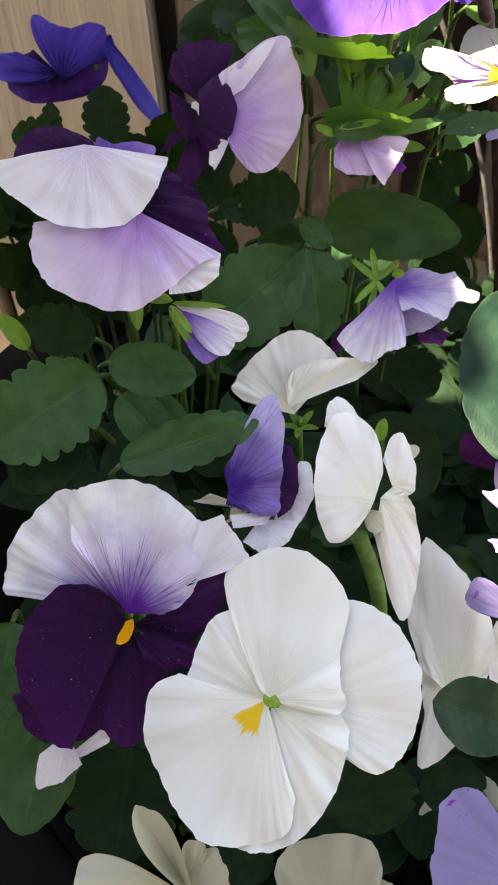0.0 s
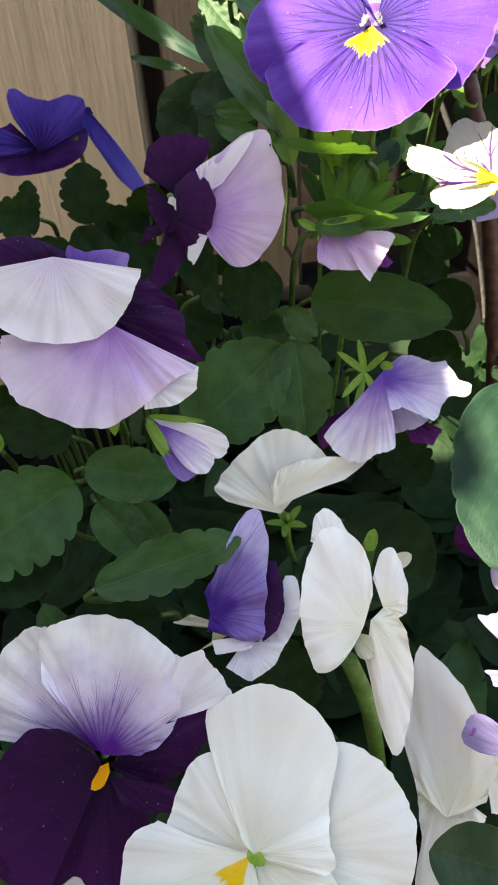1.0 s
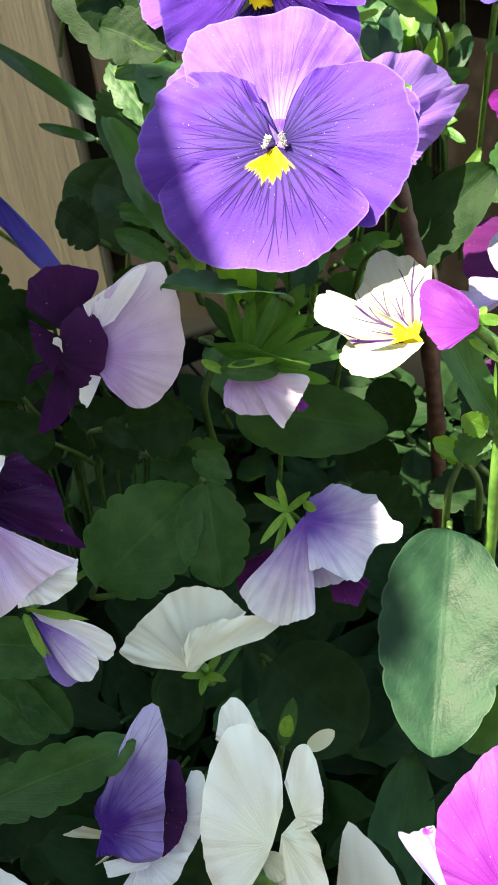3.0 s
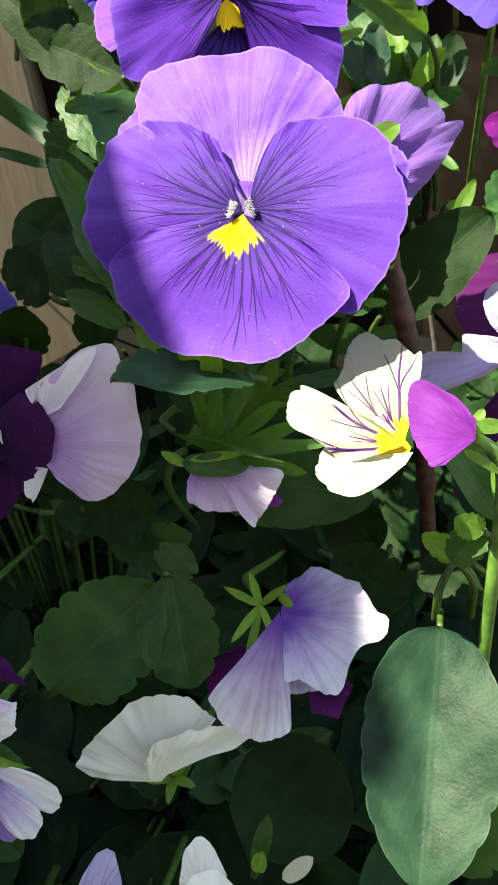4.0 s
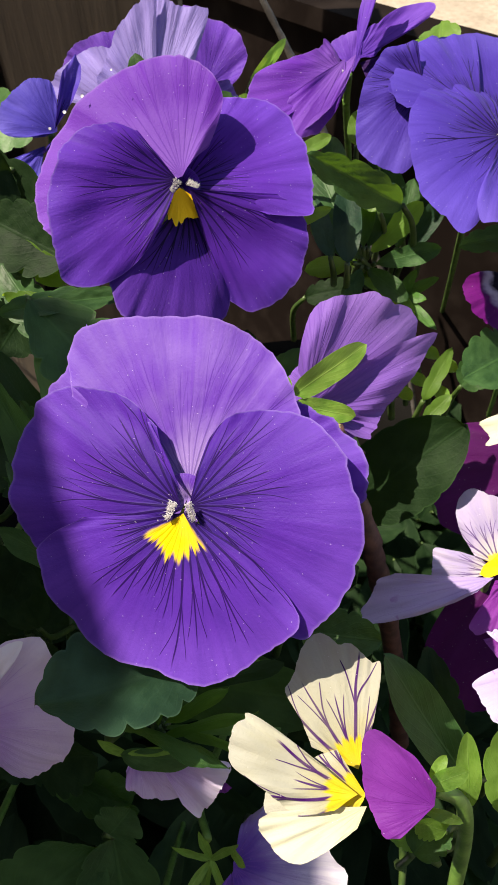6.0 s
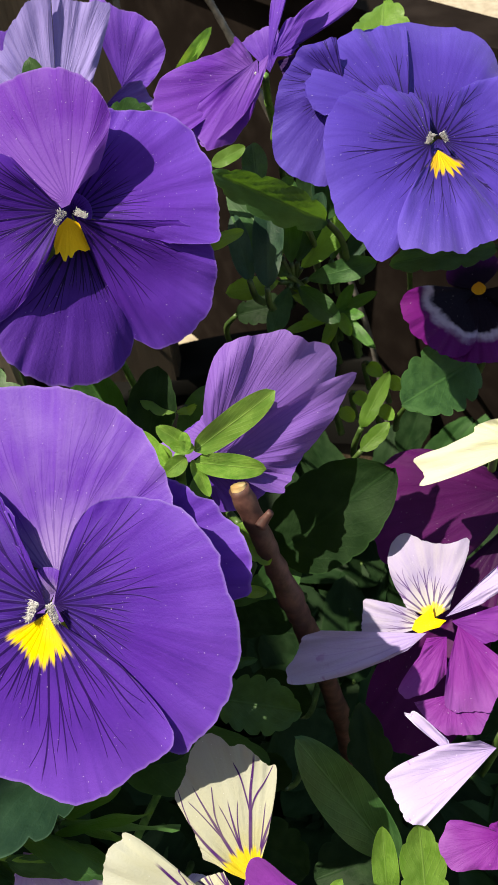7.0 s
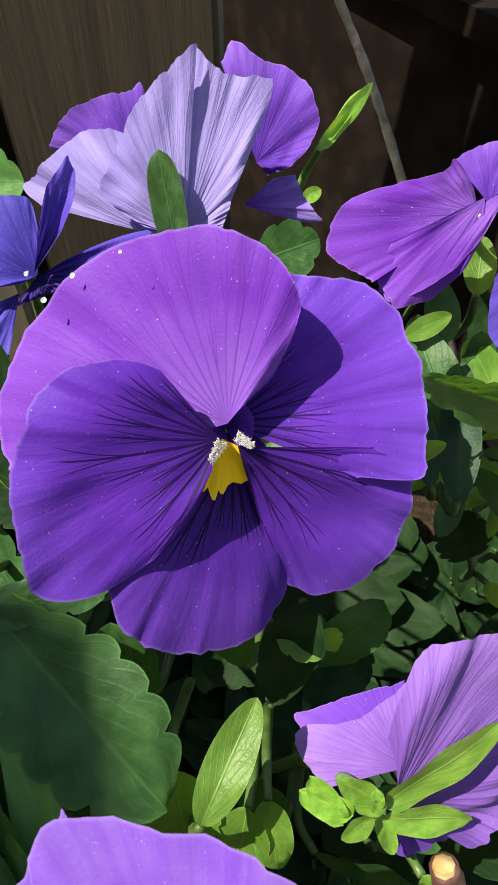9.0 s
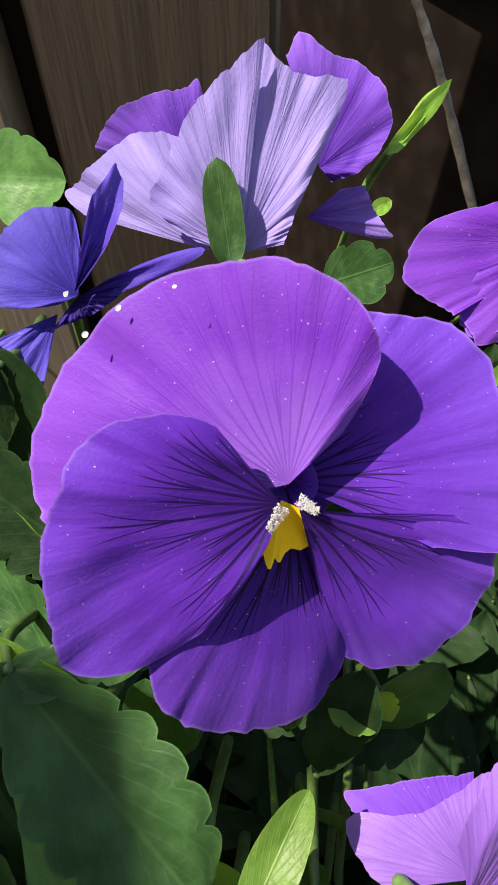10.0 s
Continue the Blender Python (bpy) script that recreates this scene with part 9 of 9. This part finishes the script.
blade(fl, (0.0802, 0.3203, 0.2594), (0.0895, 0.3106, 0.2555), (-0.11, -0.81, 0.57), 0.0057, LEAF, teeth=2, depth=0.08, rows=22, cols=6, shape=1.25)
tube(fl, ((0.0802, 0.3203, 0.2594), (0.0781, 0.3279, 0.2553), (0.0791, 0.3417, 0.2417)), 0.0007, 0.0010, STEM_SHADED, "petiole", sides=6, steps=5)
blade(fl, (0.0779, 0.3185, 0.2606), (0.0731, 0.3069, 0.2555), (-0.06, -0.81, 0.58), 0.0051, LEAF, teeth=2, depth=0.08, rows=22, cols=6, shape=1.25)
tube(fl, ((0.0779, 0.3185, 0.2606), (0.0796, 0.3269, 0.2569), (0.0810, 0.3408, 0.2433)), 0.0007, 0.0010, STEM_SHADED, "petiole", sides=6, steps=5)
blade(fl, (0.0896, 0.3334, 0.2574), (0.0940, 0.3441, 0.2726), (-0.14, -0.86, 0.49), 0.0060, LEAF, teeth=2, depth=0.08, rows=22, cols=6, shape=1.25)
tube(fl, ((0.0896, 0.3334, 0.2574), (0.0894, 0.3363, 0.2495), (0.0914, 0.3494, 0.2360)), 0.0007, 0.0010, STEM_SHADED, "petiole", sides=6, steps=5)
blade(fl, (0.0929, 0.3340, 0.2551), (0.1033, 0.3428, 0.2682), (-0.17, -0.85, 0.50), 0.0058, LEAF_GREY, teeth=2, depth=0.08, rows=22, cols=6, shape=1.25)
tube(fl, ((0.0929, 0.3340, 0.2551), (0.0916, 0.3372, 0.2475), (0.0936, 0.3504, 0.2340)), 0.0007, 0.0010, STEM_SHADED, "petiole", sides=6, steps=5)
blade(fl, (0.0920, 0.3424, 0.2588), (0.0873, 0.3523, 0.2736), (-0.12, -0.88, 0.47), 0.0071, LEAF_GREY, teeth=2, depth=0.08, rows=22, cols=6, shape=1.25)
tube(fl, ((0.0920, 0.3424, 0.2588), (0.0937, 0.3455, 0.2510), (0.0959, 0.3589, 0.2378)), 0.0007, 0.0010, STEM_SHADED, "petiole", sides=6, steps=5)
blade(fl, (0.0714, 0.3355, 0.2603), (0.0687, 0.3451, 0.2747), (-0.03, -0.88, 0.48), 0.0066, LEAF_SHADED, teeth=2, depth=0.08, rows=22, cols=6, shape=1.25)
tube(fl, ((0.0714, 0.3355, 0.2603), (0.0721, 0.3386, 0.2523), (0.0728, 0.3520, 0.2389)), 0.0007, 0.0010, STEM_SHADED, "petiole", sides=6, steps=5)
blade(fl, (0.0862, 0.3469, 0.2564), (0.0864, 0.3594, 0.2735), (-0.10, -0.88, 0.46), 0.0095, LEAF_SHADED, teeth=2, depth=0.08, rows=22, cols=6, shape=1.25)
tube(fl, ((0.0862, 0.3469, 0.2564), (0.0868, 0.3498, 0.2486), (0.0885, 0.3632, 0.2355)), 0.0007, 0.0010, STEM_SHADED, "petiole", sides=6, steps=5)
blade(fl, (0.0990, 0.3434, 0.2526), (0.1020, 0.3561, 0.2696), (-0.17, -0.86, 0.48), 0.0095, LEAF_SHADED, teeth=2, depth=0.08, rows=22, cols=6, shape=1.25)
tube(fl, ((0.0990, 0.3434, 0.2526), (0.0994, 0.3462, 0.2447), (0.1019, 0.3593, 0.2314)), 0.0007, 0.0010, STEM_SHADED, "petiole", sides=6, steps=5)
blade(fl, (0.0386, 0.2845, 0.2452), (0.0308, 0.2925, 0.2622), (-0.05, -0.98, 0.18), 0.0112, LEAF, teeth=2, depth=0.08, rows=22, cols=6, shape=1.2)
tube(fl, ((0.0386, 0.2845, 0.2452), (0.0405, 0.2888, 0.2389), (0.0417, 0.3041, 0.2304)), 0.0007, 0.0010, STEM_SHADED, "petiole", sides=6, steps=5)
blade(fl, (0.0438, 0.2782, 0.2447), (0.0486, 0.2893, 0.2634), (-0.09, -0.98, 0.18), 0.0103, LEAF_SHADED, teeth=2, depth=0.08, rows=22, cols=6, shape=1.2)
tube(fl, ((0.0438, 0.2782, 0.2447), (0.0435, 0.2821, 0.2384), (0.0447, 0.2972, 0.2298)), 0.0007, 0.0010, STEM_SHADED, "petiole", sides=6, steps=5)
blade(fl, (0.0506, 0.2873, 0.2389), (0.0631, 0.2949, 0.2523), (-0.13, -0.97, 0.20), 0.0115, LEAF, teeth=2, depth=0.08, rows=22, cols=6, shape=1.2)
tube(fl, ((0.0506, 0.2873, 0.2389), (0.0488, 0.2916, 0.2332), (0.0501, 0.3068, 0.2244)), 0.0007, 0.0010, STEM_SHADED, "petiole", sides=6, steps=5)
blade(fl, (0.0569, 0.2662, 0.2284), (0.0724, 0.2679, 0.2343), (-0.17, -0.95, 0.27), 0.0092, LEAF, teeth=2, depth=0.08, rows=22, cols=6, shape=1.2)
tube(fl, ((0.0569, 0.2662, 0.2284), (0.0541, 0.2715, 0.2235), (0.0557, 0.2866, 0.2140)), 0.0007, 0.0010, STEM_SHADED, "petiole", sides=6, steps=5)
blade(fl, (0.0526, 0.2583, 0.2274), (0.0697, 0.2544, 0.2264), (-0.16, -0.94, 0.30), 0.0079, LEAF, teeth=2, depth=0.08, rows=22, cols=6, shape=1.2)
tube(fl, ((0.0526, 0.2583, 0.2274), (0.0496, 0.2648, 0.2240), (0.0510, 0.2801, 0.2145)), 0.0007, 0.0010, STEM_SHADED, "petiole", sides=6, steps=5)
blade(fl, (0.0520, 0.2723, 0.2285), (0.0624, 0.2796, 0.2420), (-0.13, -0.96, 0.25), 0.0101, LEAF_SHADED, teeth=2, depth=0.08, rows=22, cols=6, shape=1.2)
tube(fl, ((0.0520, 0.2723, 0.2285), (0.0505, 0.2764, 0.2223), (0.0520, 0.2914, 0.2127)), 0.0007, 0.0010, STEM_SHADED, "petiole", sides=6, steps=5)
blade(fl, (0.0653, 0.2612, 0.2133), (0.0774, 0.2654, 0.2226), (-0.19, -0.93, 0.32), 0.0094, LEAF, teeth=2, depth=0.08, rows=22, cols=6, shape=1.2)
tube(fl, ((0.0653, 0.2612, 0.2133), (0.0634, 0.2658, 0.2072), (0.0656, 0.2803, 0.1966)), 0.0007, 0.0010, STEM_SHADED, "petiole", sides=6, steps=5)
blade(fl, (0.0624, 0.2636, 0.2087), (0.0750, 0.2570, 0.2052), (-0.18, -0.91, 0.36), 0.0107, LEAF_SHADED, teeth=2, depth=0.08, rows=22, cols=6, shape=1.2)
tube(fl, ((0.0624, 0.2636, 0.2087), (0.0601, 0.2709, 0.2057), (0.0620, 0.2860, 0.1954)), 0.0007, 0.0010, STEM_SHADED, "petiole", sides=6, steps=5)
blade(fl, (0.0723, 0.2640, 0.1921), (0.0576, 0.2666, 0.2037), (-0.16, -0.91, 0.39), 0.0159, LEAF_SHADED, teeth=2, depth=0.08, rows=22, cols=6, shape=1.2)
tube(fl, ((0.0723, 0.2640, 0.1921), (0.0764, 0.2689, 0.1855), (0.0798, 0.2832, 0.1738)), 0.0007, 0.0010, STEM_SHADED, "petiole", sides=6, steps=5)
blade(fl, (0.0715, 0.2290, 0.1739), (0.0594, 0.2341, 0.1881), (-0.18, -0.85, 0.49), 0.0168, LEAF_SHADED, teeth=2, depth=0.08, rows=22, cols=6, shape=1.2)
tube(fl, ((0.0715, 0.2290, 0.1739), (0.0750, 0.2331, 0.1662), (0.0786, 0.2464, 0.1528)), 0.0007, 0.0010, STEM_SHADED, "petiole", sides=6, steps=5)
blade(fl, (0.0762, 0.2436, 0.1828), (0.0676, 0.2503, 0.1983), (-0.20, -0.88, 0.43), 0.0153, LEAF_SHADED, teeth=2, depth=0.08, rows=22, cols=6, shape=1.2)
tube(fl, ((0.0762, 0.2436, 0.1828), (0.0792, 0.2475, 0.1751), (0.0828, 0.2612, 0.1625)), 0.0007, 0.0010, STEM_SHADED, "petiole", sides=6, steps=5)
blade(fl, (0.0465, 0.2633, 0.2187), (0.0404, 0.2695, 0.2332), (-0.08, -0.95, 0.29), 0.0094, LEAF, teeth=2, depth=0.08, rows=22, cols=6, shape=1.2)
tube(fl, ((0.0465, 0.2633, 0.2187), (0.0484, 0.2676, 0.2117), (0.0502, 0.2824, 0.2012)), 0.0007, 0.0010, STEM_SHADED, "petiole", sides=6, steps=5)
blade(fl, (0.0218, 0.2795, 0.2418), (0.0161, 0.2865, 0.2573), (0.01, -0.98, 0.20), 0.0112, LEAF, teeth=2, depth=0.08, rows=22, cols=6, shape=1.2)
tube(fl, ((0.0218, 0.2795, 0.2418), (0.0230, 0.2838, 0.2353), (0.0232, 0.2991, 0.2264)), 0.0007, 0.0010, STEM_SHADED, "petiole", sides=6, steps=5)
blade(fl, (0.0274, 0.2966, 0.2535), (0.0290, 0.3031, 0.2673), (-0.02, -0.99, 0.15), 0.0115, LEAF_YOUNG, teeth=2, depth=0.08, rows=22, cols=6, shape=1.2)
tube(fl, ((0.0274, 0.2966, 0.2535), (0.0271, 0.3008, 0.2472), (0.0273, 0.3162, 0.2391)), 0.0007, 0.0010, STEM_SHADED, "petiole", sides=6, steps=5)
blade(fl, (0.0181, 0.2367, 0.2527), (-0.0039, 0.2638, 0.2727), (0.09, -0.98, 0.20), 0.0097, LEAF, teeth=2, depth=0.06)
tube(fl, ((0.0181, 0.2367, 0.2527), (0.0198, 0.2399, 0.2476), (0.0191, 0.2548, 0.2389)), 0.0007, 0.0010, STEM_SHADED, "petiole", sides=6, steps=5)
blade(fl, (0.0212, 0.2384, 0.2543), (0.0060, 0.2713, 0.2725), (0.06, -0.98, 0.20), 0.0079, LEAF_PALE, teeth=2, depth=0.06)
tube(fl, ((0.0212, 0.2384, 0.2543), (0.0224, 0.2410, 0.2494), (0.0219, 0.2559, 0.2409)), 0.0007, 0.0010, STEM_SHADED, "petiole", sides=6, steps=5)
blade(fl, (0.0169, 0.2299, 0.2525), (0.0016, 0.2494, 0.2625), (0.08, -0.97, 0.24), 0.0037, LEAF, teeth=2, depth=0.06)
tube(fl, ((0.0169, 0.2299, 0.2525), (0.0187, 0.2328, 0.2478), (0.0181, 0.2475, 0.2387)), 0.0007, 0.0010, STEM_SHADED, "petiole", sides=6, steps=5)
blade(fl, (0.0243, 0.2279, 0.2569), (0.0151, 0.2497, 0.2687), (0.03, -0.98, 0.21), 0.0042, LEAF, teeth=2, depth=0.06)
tube(fl, ((0.0243, 0.2279, 0.2569), (0.0256, 0.2305, 0.2520), (0.0254, 0.2453, 0.2432)), 0.0007, 0.0010, STEM_SHADED, "petiole", sides=6, steps=5)
blade(fl, (0.0136, 0.2330, 0.2489), (-0.0008, 0.2407, 0.2524), (0.10, -0.96, 0.27), 0.0062, LEAF, teeth=0)
tube(fl, ((0.0136, 0.2330, 0.2489), (0.0165, 0.2369, 0.2446), (0.0159, 0.2518, 0.2352)), 0.0007, 0.0010, STEM_SHADED, "petiole", sides=6, steps=5)
blade(fl, (0.0246, 0.2089, 0.2400), (0.0465, 0.1990, 0.2406), (-0.02, -0.88, -0.48), 0.0099, LEAF, teeth=3)
tube(fl, ((0.0246, 0.2089, 0.2400), (0.0213, 0.2162, 0.2362), (0.0214, 0.2317, 0.2263)), 0.0007, 0.0010, STEM_SHADED, "petiole", sides=6, steps=5)


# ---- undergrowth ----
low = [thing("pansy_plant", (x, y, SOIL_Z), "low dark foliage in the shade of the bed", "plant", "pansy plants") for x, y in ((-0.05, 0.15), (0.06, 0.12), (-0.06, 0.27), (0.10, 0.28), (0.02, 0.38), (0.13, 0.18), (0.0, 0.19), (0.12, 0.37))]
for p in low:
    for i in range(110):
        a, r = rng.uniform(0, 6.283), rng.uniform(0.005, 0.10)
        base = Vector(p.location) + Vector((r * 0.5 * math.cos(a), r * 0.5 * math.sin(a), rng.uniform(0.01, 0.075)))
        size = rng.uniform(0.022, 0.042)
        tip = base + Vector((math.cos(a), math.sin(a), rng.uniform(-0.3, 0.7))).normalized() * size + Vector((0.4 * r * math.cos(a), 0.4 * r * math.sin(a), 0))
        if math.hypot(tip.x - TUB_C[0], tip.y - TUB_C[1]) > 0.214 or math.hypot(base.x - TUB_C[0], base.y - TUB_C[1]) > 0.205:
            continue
        # Most of these leaves take the copy that has shade in its colour.
        blade(p, base, tip, (rng.uniform(-0.3, 0.3), rng.uniform(-0.5, 0.1), 1), size * rng.uniform(0.5, 0.75), LEAF_SHADED if i % 6 else LEAF, 3, 0.06, 0.2, rows=14, cols=6)
        tube(p, (base, base + Vector((0, 0.006, -0.008)), (base.x, base.y + (base.z - SOIL_Z) * 0.7, SOIL_Z - 0.004)), 0.0006, 0.0009, STEM_SHADED, "petiole", sides=5, steps=3)

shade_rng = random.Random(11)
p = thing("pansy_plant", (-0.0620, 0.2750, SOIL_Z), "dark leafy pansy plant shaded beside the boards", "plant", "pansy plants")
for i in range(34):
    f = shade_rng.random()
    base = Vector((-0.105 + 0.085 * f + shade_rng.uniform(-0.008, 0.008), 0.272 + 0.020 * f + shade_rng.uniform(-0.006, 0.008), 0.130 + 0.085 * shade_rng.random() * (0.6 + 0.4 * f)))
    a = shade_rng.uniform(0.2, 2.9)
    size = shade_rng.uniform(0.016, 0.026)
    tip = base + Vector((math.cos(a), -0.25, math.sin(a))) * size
    # The shade by the boards is in the colour of these leaves.
    blade(p, base, tip, (0.25, -0.86, shade_rng.uniform(0.1, 0.7)), size * shade_rng.uniform(0.55, 0.8), LEAF_SHADED, 4, 0.08, rows=18, cols=8)
    tube(p, (base, base + Vector((0, 0.008, -0.012)), (-0.062 + 0.5 * (base.x + 0.062), 0.278, SOIL_Z - 0.004)), 0.0007, 0.0010, STEM_SHADED, "petiole", sides=5, steps=4)
